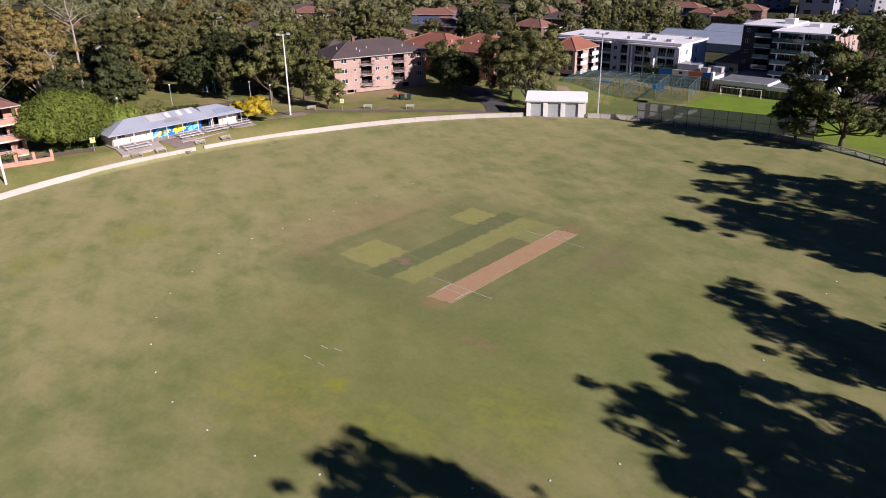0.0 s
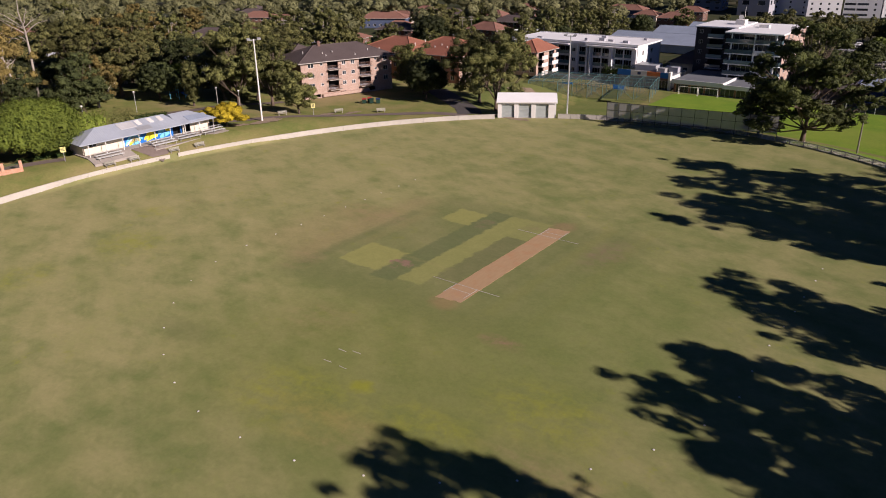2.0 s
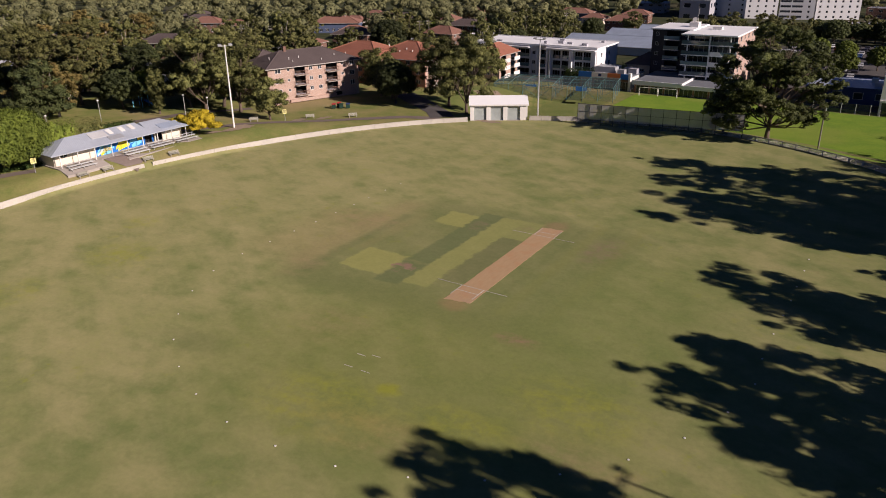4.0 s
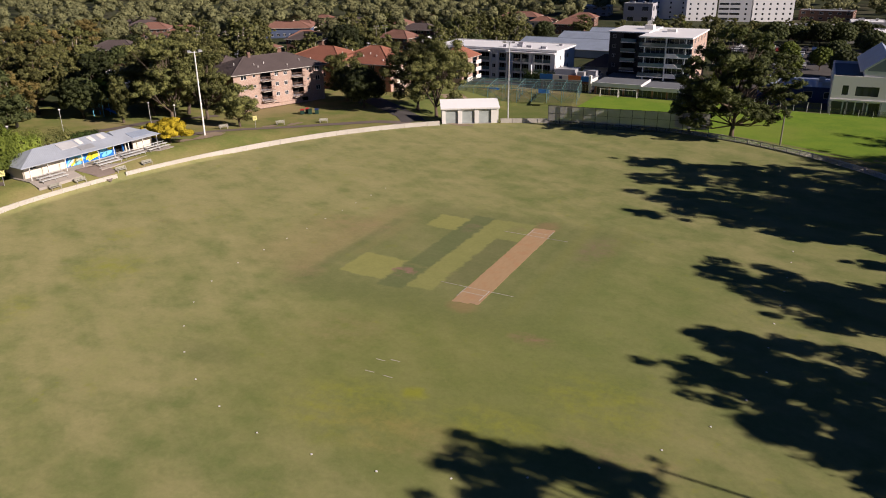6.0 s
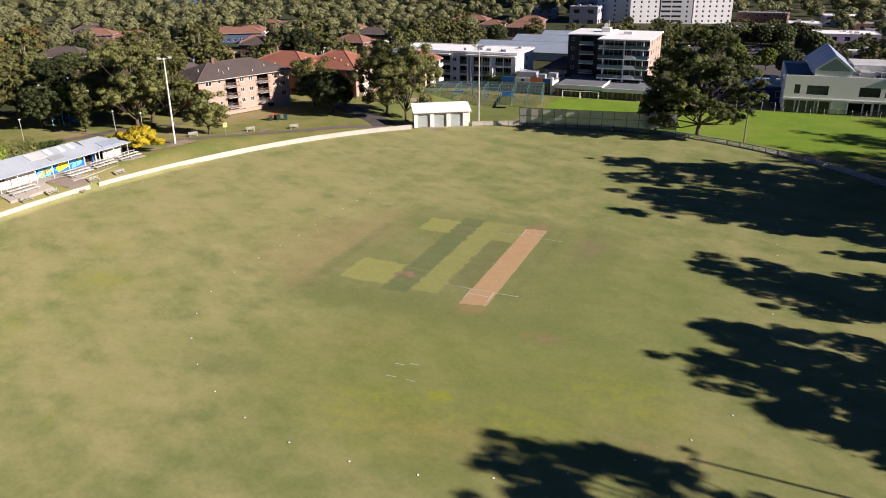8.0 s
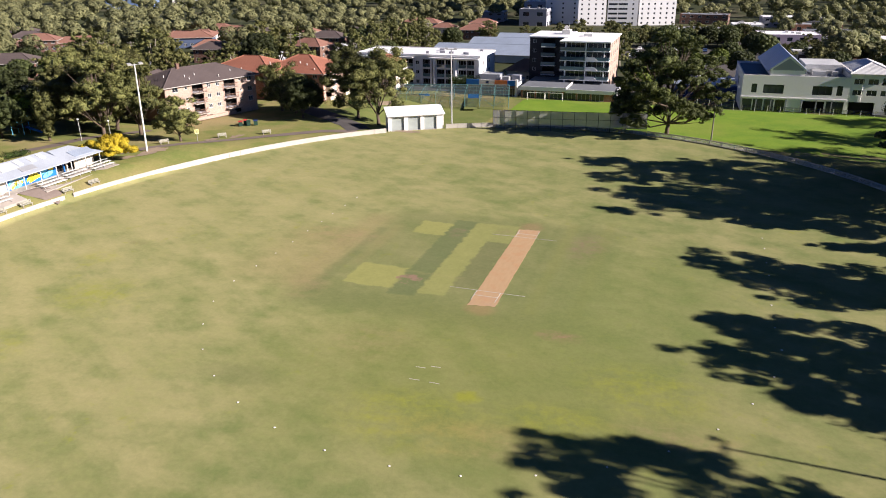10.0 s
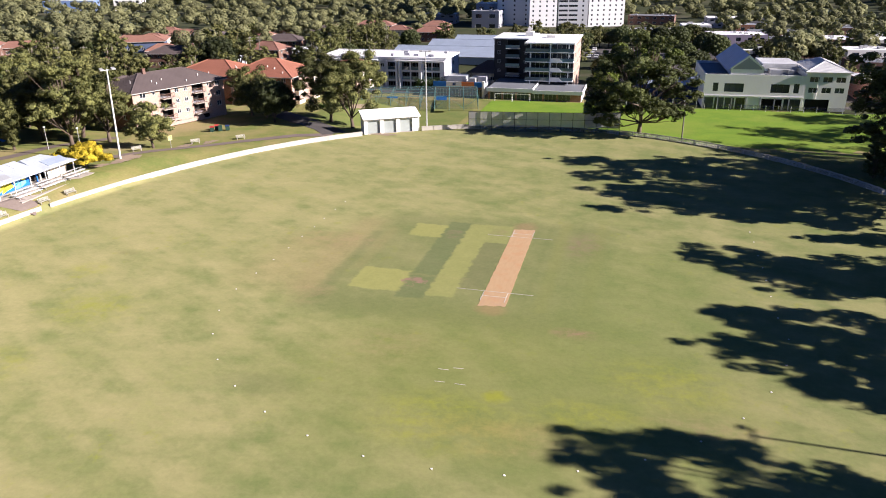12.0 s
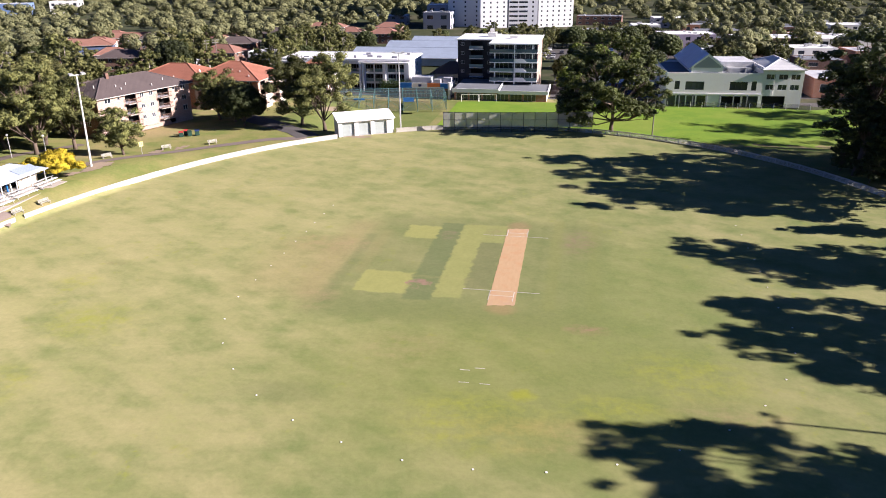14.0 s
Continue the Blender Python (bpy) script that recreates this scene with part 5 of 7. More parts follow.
# ---------- apartment block with brown roof ----------
def brown_apartments():
    s = thing("apartment_block", -90.52, 60.69, 0.35, 70.5, "three-storey pink brick apartments with brown tiled roof", "apartments")
    W, D, H = 24.2, 12.5, 8.55
    rows = (1.75, 4.1, 6.45)
    ops = []
    for v in rows:
        for u, w, h in ((1.8, 1.5, 1.05), (4.9, 0.7, 0.6), (10.6, 1.0, 0.95), (13.0, 1.0, 0.95), (19.4, 0.65, 0.6), (21.8, 1.3, 1.2)):
            ops.append((u, u + w, v + (0.75 if h > 0.7 else 1.05), v + (0.75 if h > 0.7 else 1.05) + h, "w"))
        ops += [(6.8, 9.6, v, v + 2.15, "o"), (15.2, 18.3, v, v + 2.15, "o")]
    ops += [(3.0, 4.6, 0.2, 0.9, "o"), (9.8, 11.4, 0.3, 1.0, "o"), (17.6, 19.4, 0.3, 1.2, "o")]
    wall(s, (0, 0), (W, 0), 0, H, ops, M["brick_pink"], 0.3)
    side = [(2.0, 3.3, v + 0.75, v + 1.8, "w") for v in rows] + [(8.0, 9.3, v + 0.75, v + 1.8, "w") for v in rows]
    wall(s, (W, 0.302), (W, D), 0, H, side, M["brick_pink"], 0.3)
    wall(s, (W, D), (0, D), 0, H, [], M["brick_pink"], 0.3)
    # south end in darker brick: its shade is put into the wall colour
    wall(s, (0, D), (0, 0.302), 0, H, [(a, b, c, d, "w") for a, b, c, d, _ in side], M["brick_dark"], 0.3)
    interior(s, 0, 0, 0, W, D, H, rows)
    for v in rows:
        for x0, x1 in ((6.8, 9.8), (15.2, 18.2)):
            balcony(s, x0 - 0.1, x1 + 0.15, 0.0, 1.1, v, M["concrete"], M["brick_dark"])
    part("plinth", Shape().box(-0.05, -0.06, 0, W + 0.05, -0.002, 0.25).box(5.0, -0.5, 0.2, 17.5, -0.06, 0.9), M["brick_pink"], s)
    r = hip_roof(s, 0, 0, W, D, H, 2.9, 0.7, M["roof_brown"])
    hip_roof(s, 0.5, D - 4, 10.5, D + 9, H + 0.02, 2.6, 0.7, M["roof_brown"])
    wall(s, (10.5, D), (10.5, D + 9), 0, H, [], M["brick_dark"], 0.3)
    wall(s, (0.5, D + 9), (0.5, D + 0.002), 0, H, [], M["brick_dark"], 0.3)
    wall(s, (10.5, D + 9), (0.5, D + 9), 0, H, [], M["brick_dark"], 0.3)
    rng = random.Random(3)
    for k in range(7):
        x, y = rng.uniform(2, W - 2), rng.uniform(0.5, 4.0)
        z = H + (y + 0.7) * 2.9 / (D / 2 + 0.7)
        part("vent_pipe", Shape().tube([(x, y, z - 0.2), (x, y, z + 0.45)], [0.09, 0.09], 6), M["white"], r)
    part("chimney", Shape().box(7.2, 5.7, H + 2.4, 7.9, 6.4, H + 3.9), M["brick_dark"], r)


brown_apartments()


# ---------- red-roofed flats ----------
def red_flats():
    s = thing("apartment_block", -89.7, 97.4, 0.0, 0, "red-brick flats under broad terracotta tiled roofs", "apartments")
    H = 7.3
    rows = (0.3, 2.7, 5.1)
    front = [(u, u + 1.3, v + 0.8, v + 1.9, "w") for v in rows for u in (1.5, 5.0, 8.4, 12.0, 15.2)]
    wall(s, (0, 0), (18, 0), 0, H, front, M["brick_red"], 0.3)
    end = [(1.2, 4.2, v, v + 2.1, "o") for v in rows] + [(6.0, 7.2, v + 0.8, v + 1.8, "w") for v in rows] + [(10.0, 13.0, v, v + 2.1, "o") for v in rows]
    wall(s, (18, 0.302), (18, 15), 0, H, end, M["brick_pink"], 0.3)
    wall(s, (18, 15), (0, 15), 0, H, [], M["brick_red"], 0.3)
    wall(s, (0, 15), (0, 0.302), 0, H, [], M["brick_red"], 0.3)
    interior(s, 0, 0, 0, 18, 15, H, rows)
    for v in rows:
        for y0, y1 in ((1.3, 4.7), (10.1, 13.5)):
            b = part("balcony", Shape().box(18, y0, v - 0.15, 19.3, y1, v), M["white"], s)
            part("railing", Shape().box(19.2, y0, v, 19.3, y1, v + 0.95).box(18.0, y0, v, 19.2, y0 + 0.08, v + 0.95).box(18.0, y1 - 0.08, v, 19.2, y1, v + 0.95), M["cream"], b)
    r = hip_roof(s, 0, 0, 18, 15, H, 3.6, 0.8, M["roof_red"], cap=M["cap_red"])
    hip_roof(s, -15, -2, 4, 12, H - 0.02, 3.2, 0.8, M["roof_red"], cap=M["cap_red"])
    wall(s, (-15, -2), (2.59, -2), 0, H, [(u, u + 1.3, v + 0.8, v + 1.9, "w") for v in rows for u in (2, 5.5, 9, 12.5)], M["brick_red"], 0.3)
    wall(s, (-15, 12), (-15, -1.698), 0, H, [], M["brick_red"], 0.3)
    # small gabled bay
    wall(s, (2.6, -3.2), (6.4, -3.2), 0, H, [(0.9, 2.9, v + 0.4, v + 2.1, "o") for v in rows], M["brick_pink"], 0.25)
    part("bay_side", Shape().box(2.6, -2.94, 0, 2.85, 0, H).box(6.15, -2.94, 0, 6.4, 0, H), M["brick_pink"], s)
    v = [(2.1, -3.7, H), (6.9, -3.7, H), (4.5, -3.7, H + 1.7), (2.1, 4.0, H), (6.9, 4.0, H), (4.5, 4.0, H + 1.7)]
    part("roof", Shape().faces(v, [(0, 1, 2), (0, 2, 5, 3), (1, 4, 5, 2), (3, 5, 4), (0, 3, 4, 1)]), M["roof_red"], s)
    # eastern wing, gabled
    E0 = 5.6
    wall(s, (17, 27), (25, 27), -1, E0, [(u, u + 1.5, z, z + 1.3, "w") for z in (1.0, 3.2, 5.0) for u in (1, 3.4, 5.8)], M["brick_pink"], 0.3)
    wall(s, (25, 27.302), (25, 38), -1, E0, [(u, u + 3.0, z, z + 1.9, "o") for z in (0.4, 2.6, 4.6) for u in (0.8, 6.6)], M["brick_pink"], 0.3)
    part("interior", Shape().box(18, 28.5, -1, 23.5, 37.5, E0 - 0.1), M["void"], s)
    for z in (-0.6, 1.6, 3.6):
        for y0 in (28.0, 33.8):
            b = part("balcony", Shape().box(25, y0, z - 0.15, 26.3, y0 + 3.3, z), M["white"], s)
            part("railing", Shape().box(26.2, y0, z, 26.3, y0 + 3.3, z + 0.95), M["white"], b)
    hip_roof(s, 17, 27, 25, 38, E0, 2.8, 0.6, M["roof_red"], cap=M["cap_red"])
    rng = random.Random(9)
    for k in range(7):
        x, y = rng.uniform(1, 17), rng.uniform(0.6, 5.5)
        z = H + (y + 0.8) * 3.6 / 8.3
        part("vent_pipe", Shape().tube([(x, y, z - 0.2), (x, y, z + 0.4)], [0.12, 0.12], 6), M["white"], r)


red_flats()


# ---------- white flats with flat roof ----------
def white_flats():
    s = thing("apartment_block", -86.0, 146.5, -3.9, 0, "long white three-storey flats with a flat white roof", "apartments")
    W, D, H = 41.5, 16.5, 9.8
    rows = (0.6, 3.5, 6.4)
    # recessed balconies between white piers, and one solid bay with small windows
    bays = [(0.9, 4.6), (5.2, 9.6), (11.0, 15.2), (15.7, 19.6), (22.9, 25.6), (27.5, 30.0), (30.4, 33.0), (34.6, 37.0), (37.3, 39.6)]
    ops = [(a, b, v, v + 2.35, "o") for v in rows for a, b in bays] + [(20.6, 21.7, v + 0.8, v + 1.9, "w") for v in rows]
    wall(s, (0, 0), (W, 0), 0, H, ops, M["tower_white"], 0.4)
    wall(s, (W, 0.402), (W, D), 0, H, [(3, 3.9, v + 0.6, v + 2, "w") for v in rows] + [(9, 10.4, v + 0.6, v + 2, "w") for v in rows], M["tower_white"], 0.3)
    wall(s, (W, D), (0, D), 0, H, [], M["tower_white"], 0.3)
    wall(s, (0, D), (0, 0.402), 0, H, [], M["tower_white"], 0.3)
    interior(s, 0, 0, 0, W, D, H, rows)
    for v in rows:
        for a, b in bays:
            rail = part("railing", Shape().box(a, 0.1, v + 0.05, b, 0.13, v + 0.95), M["balcony_glass"], s, "dark glass balustrade")
            part("handrail", Shape().box(a, 0.07, v + 0.95, b, 0.16, v + 1.0), M["steel"], rail)
            part("sliding_door", Shape().plate(b - a - 0.4, 2.2, [(0.1, (b - a - 0.4) / 2 - 0.05, 0.1, 2.1), ((b - a - 0.4) / 2 + 0.05, b - a - 0.5, 0.1, 2.1)], 0.0, 0.06), M["render_grey"], s, at=pose(a + 0.2, 1.2, v))
    for x, w, deep in ((0.2, 0.6, 0.5), (10.0, 0.6, 1.0), (20.0, 0.5, 0.4), (22.2, 0.5, 0.4), (25.75, 0.55, 1.3), (26.75, 0.55, 1.3), (33.2, 0.9, 1.3), (39.9, 1.4, 0.6)):
        part("pier", Shape().box(x, -deep, 0, x + w, -0.002, H - 0.6), M["tower_white"], s)
    for x0, x1 in ((0.2, 20.0), (25.5, 41.3)):
        part("awning", Shape().box(x0, -1.5, H - 0.6, x1, -0.002, H - 0.3), M["tower_white"], s, "projecting white roof slab")
    r = part("roof", Shape().box(-0.4, -0.6, H, W + 0.3, D + 0.3, H + 0.3), M["roof_white"], s)
    part("parapet", Shape().box(-0.4, -0.6, H + 0.3, W + 0.3, -0.35, H + 0.55).box(-0.4, D, H + 0.3, W + 0.3, D + 0.3, H + 0.55), M["roof_white"], r)
    rng = random.Random(5)
    for k in range(9):
        x, y = rng.uniform(2, W - 3), rng.uniform(3, D - 3)
        part("roof_unit", Shape().box(x, y, H + 0.3, x + rng.uniform(0.6, 1.8), y + rng.uniform(0.6, 1.4), H + rng.uniform(0.6, 1.1)), M["render_grey"], r)


white_flats()


# ---------- tower of balconies ----------
def balcony_tower():
    s = thing("apartment_tower", -31.0, 146.0, -3.5, 0, "six-storey charcoal and white apartment tower with glass balconies", "apartments")
    H = 15.0
    fl = [4.2 + 2.72 * k for k in range(5)]
    top = H + 0.0
    # charcoal part, set back
    ops = [(u, u + 1.0, z + 0.9, z + 1.9, "w") for z in fl[:4] for u in (1.0, 9.2)] + [(4.0, 7.6, z, z + 2.2, "o") for z in fl[:4]]
    ops = [o for o in ops if o[3] < top - 0.2]
    ops += [(4.0, 7.6, fl[3] + 2.72, fl[3] + 2.72 + 2.0, "o"), (1.0, 2.2, fl[3] + 3.3, fl[3] + 4.5, "w")] if fl[3] + 4.9 < top else []
    wall(s, (0, 8.0), (11.5, 8.0), 0, top, ops, M["charcoal"], 0.3, frame="render_grey")
    wall(s, (0, 24), (0, 8.302), 0, top, [], M["charcoal"], 0.3)
    wall(s, (11.5, 24), (0, 24), 0, top, [], M["charcoal"], 0.3)
    part("interior", Shape().box(1, 9.6, 0, 11, 23, top - 0.2), M["void"], s)
    for z in fl[:4]:
        balcony(s, 3.7, 8.0, 8.0, 1.2, z, M["tower_white"], M["balcony_glass"], 1.0, False)
    part("roof", Shape().box(-0.3, 7.2, top, 11.6, 24.2, top + 0.3), M["roof_white"], s)
    # white part with balconies
    x0, x1 = 11.5, 24.8
    ops = [(0.8, 6.0, z, z + 2.3, "w") for z in fl] + [(7.0, 12.4, z, z + 2.3, "w") for z in fl]
    ops = [o for o in ops if o[3] < top - 0.2]
    wall(s, (x0, 2.0), (x1, 2.0), 0, top - 0.3, ops, M["charcoal"], 0.3, frame="steel", bars=3)
    east = [(u, u + w, z + 0.5, z + 2.0, "w") for z in fl for u, w in ((3.0, 1.6), (7.5, 1.0), (12.0, 1.6), (17.0, 1.6)) if z + 2.0 < top - 0.4]
    wall(s, (x1, 2.302), (x1, 24), 0, top - 0.3, east, M["brick_pink"], 0.3)
    wall(s, (x1, 24), (x0, 24), 0, top - 0.3, [], M["charcoal"], 0.3)
    wall(s, (x0, 8.0), (x0, 2.302), 0, top - 0.3, [], M["charcoal"], 0.3)
    part("interior", Shape().box(x0 + 1, 4.2, 0, x1 - 1, 23, top - 0.5), M["void"], s)
    for k, z in enumerate(fl):
        if z > top - 1.5:
            continue
        part("balcony", Shape().box(x0 - 0.6, -0.6, z - 0.22, x1 + 0.1, 2.0, z), M["tower_white"], s)
        part("railing", Shape().box(x0 - 0.5, -0.55, z, x0 + 6.6, -0.5, z + 1.0).box(x0 - 0.55, -0.5, z, x0 - 0.5, 2.0, z + 1.0), M["balcony_glass"], s, "green-tinted glass balustrade")
        if k in (0, 1, 2):
            ring = [(x0 + 6.9, z), (x0 + 10.4, z), (x0 + 9.4, z + 1.0), (x0 + 6.9, z + 1.0)]
            v = [(a, -0.58, b) for a, b in ring] + [(a, -0.45, b) for a, b in ring]
            part("screen_panel", Shape().faces(v, [(0, 1, 2, 3), (7, 6, 5, 4), (0, 4, 5, 1), (1, 5, 6, 2), (2, 6, 7, 3), (3, 7, 4, 0)]), M["tower_white"], s, "white angled balustrade panel")
        part("railing", Shape().box(x0 + 6.9, -0.42, z, x1, -0.37, z + 1.0).box(x1, -0.4, z, x1 + 0.05, 2.0, z + 1.0), M["balcony_glass"], s)
    for x in (x0 + 0.9, x0 + 6.75, x1 - 1.3):
        part("column", Shape().box(x - 0.16, -0.4, 3.2, x + 0.16, -0.1, top - 0.3), M["tower_white"], s)
    r = part("roof", Shape().box(x0 - 0.8, -1.0, top - 0.3, x1 + 0.5, 24.2, top + 0.05), M["roof_white"], s)
    part("roof_unit", Shape().box(x0 - 3.0, 14, top + 0.3, x0 - 0.5, 17, top + 1.6), M["white"], r)
    part("roof_unit", Shape().box(x0 + 4.0, 12, top + 0.05, x0 + 6.5, 14, top + 0.8), M["white"], r)
    part("satellite_dish", Shape().tube([(x0 - 1.8, 15, top + 1.6), (x0 - 1.8, 15, top + 2.2), (x0 - 1.8, 14.8, top + 2.3)], [0.08, 0.1, 0.7], 10), M["white"], r)
    part("mast", Shape().tube([(x0 - 1.2, 16, top + 1.0), (x0 - 1.2, 16, top + 5.0)], [0.06, 0.04], 6), M["white"], r)
    # podium
    ops = [(0.6 + 3.9 * k, 4.0 + 3.9 * k, 0.1, 2.2, "w") for k in range(6)]
    wall(s, (2.0, -10.5), (28.5, -10.5), 0, 2.4, ops, M["brick_red"], 0.3, frame="steel", bars=2)
    wall(s, (28.5, -10.2), (28.5, 2.0), 0, 2.4, [], M["tower_white"], 0.3)
    wall(s, (2.0, 2.0), (2.0, -10.2), 0, 2.4, [], M["tower_white"], 0.3)
    part("interior", Shape().box(3.2, -9, 0, 27.5, 1, 2.3), M["void"], s)
    for x0, x1, y0, y1, z0, z1 in ((1.5, 15.0, -11.2, 8.0, 2.4, 3.5), (15.002, 29.0, -11.6, 2.0, 2.2, 3.2)):
        part("podium_roof", Shape().box(x0 + 0.3, y0 + 0.3, z0, x1 - 0.3, y1, z1 - 0.2), M["roof_slate"], s)
        part("podium_fascia", Shape().box(x0, y0, z0, x1, y0 + 0.298, z1).box(x1 - 0.298, y0 + 0.3, z0, x1, y1, z1), M["tower_white"], s)


balcony_tower()


# ---------- shop beside the tower ----------
def corner_shop():
    s = thing("shop", -45.2, 136.5, -3.5, 0, "low shop with blue, white and orange fascia", "shop")
    W, D, H = 14.0, 13.0, 3.4
    ops = [(0.6 + 3.6 * k, 3.6 + 3.6 * k, 0.1, 2.5, "w") for k in range(4)]
    wall(s, (0, 0), (W, 0), 0, H, ops, M["brick_dark"], 0.3, frame="steel", bars=2)
    wall(s, (W, 0.302), (W, D), 0, H, [], M["white"], 0.3)
    wall(s, (W, D), (0, D), 0, H, [], M["white"], 0.3)
    wall(s, (0, D), (0, 0.302), 0, H, [(2, 4, 1, 2.4, "w")], M["white"], 0.3)
    part("interior", Shape().box(1.2, 1.6, 0, W - 1, D - 1, H - 0.2), M["void"], s)
    part("roof", Shape().box(-0.2, -0.2, H, W + 0.2, D + 0.2, H + 0.25), M["roof_slate"], s)
    for x0, x1, m in ((-0.3, 3.6, "blue"), (3.602, 8.2, "white"), (8.202, 12.0, "orange"), (12.002, W + 0.3, "blue")):
        part("fascia_panel", Shape().box(x0, -0.45, H - 0.2, x1, -0.22, H + 1.25), M[m], s)
    part("fascia_mark", Shape().prism([(6.0 + 0.45 * math.cos(k * 0.7854), -0.48 + 0.0 * k) for k in range(2)] + [(6.45, -0.5), (5.55, -0.5)], H + 0.2, H + 0.9), M["navy"], s)
    part("end_pier", Shape().box(W + 0.3, -0.6, 0, W + 0.9, 0.6, H + 1.5), M["white"], s)
    for x, y, w, d, h, m in ((2, 6, 6, 5, 1.6, "roof_grey"), (9, 5, 2, 2, 1.2, "steel"), (11.5, 7, 2.4, 3, 1.4, "render_grey"), (9, 10, 2, 2, 1.0, "steel")):
        part("roof_unit", Shape().box(x, y, H + 0.25, x + w, y + d, H + 0.25 + h), M[m], s)


corner_shop()


# ---------- practice cage ----------
def practice_cage():
    s = thing("practice_cage", -57.4, 108.3, -2.1, 14.0, "long teal steel practice cage covered in netting", "sports cage")
    W, D, H = 30.8, 15.0, 3.1
    post = Shape().tube([(0, 0, -0.6), (0, 0, H)], [0.06, 0.06], 6).mesh("post", M["teal"])
    n = 8
    for i in range(n + 1):
        for j in range(4):
            part("post", post, None, s, at=pose(i * W / n, j * D / 3, 0))
    for i in range(n + 1):
        x = i * W / n
        part("beam", Shape().tube([(x, 0, H), (x, D * 0.5, H + 0.25), (x, D, H)], [0.05, 0.05, 0.05], 6), M["teal"], s)
        if i % 2 == 0:
            part("net_panel", Shape().box(x - 0.01, 0.05, -0.3, x + 0.01, D, H), M["net_teal"], s)
    for j in range(4):
        y = j * D / 3
        z = H + 0.25 * (1 - abs(y / D - 0.5) * 2)
        part("rail", Shape().tube([(0, y, z), (W, y, z)], [0.05, 0.05], 6), M["teal"], s)
    for i in range(n):
        a, b = i * W / n + 0.06, (i + 1) * W / n - 0.06
        part("net_panel", Shape().box(a, 0.05, -0.3, b, 0.07, H), M["net_teal"], s)
        part("net_panel", Shape().box(a, D - 0.05, -0.3, b, D - 0.03, H), M["net_teal"], s)
        for y0, y1, z0, z1 in ((0.05, D / 2, H, H + 0.25), (D / 2, D, H + 0.25, H)):
            part("roof_net", Shape().prism([(a, y0), (b, y0), (b, y1), (a, y1)], [z0, z0, z1, z1], [z0 + 0.02, z0 + 0.02, z1 + 0.02, z1 + 0.02]), M["net_teal"], s)
        part("brace", Shape().tube([(a, 0, 0.0), (b, 0, 2.6)] if i % 2 else [(b, 0, 0.0), (a, 0, 2.6)], [0.03, 0.03], 5), M["teal"], s)
    for i in (1, 4):
        x = 1.0 + i * 4.6
        part("backboard", Shape().box(x, D - 2.2, -0.3, x + 3.0, D - 2.1, 0.9), M["blue"], s)
        part("practice_lane", Shape().box(x - 0.2, -2.0, -0.42, x + 3.2, D - 2.5, -0.37), M["olive_lawn"], s)


practice_cage()
drape_strip("worn_patch", [(-57.5, 99.0), (-53.5, 104.5)], 3.2, M["dirt"], "pale worn practice wicket on the lawn", 0.05, "patch")


def goal(x, y, z, rz):
    g = thing("football_goal", x, y, z, rz, "white steel football goal at the edge of the field", "goal", "goals")
    for sx in (0, 4.8):
        part("goal_post", Shape().tube([(sx, 0, -0.2), (sx, 0, 2.1)], [0.06, 0.06], 8), M["white"], g)
        part("stay", Shape().tube([(sx, 0, 2.1), (sx, 1.2, 0.0)], [0.035, 0.035], 6), M["white"], g)
    part("crossbar", Shape().tube([(-0.05, 0, 2.1), (4.85, 0, 2.1)], [0.06, 0.06], 8), M["white"], g)


goal(-26.2, 131.6, -3.2, 4)
goal(-21.2, 132.0, -3.2, 4)


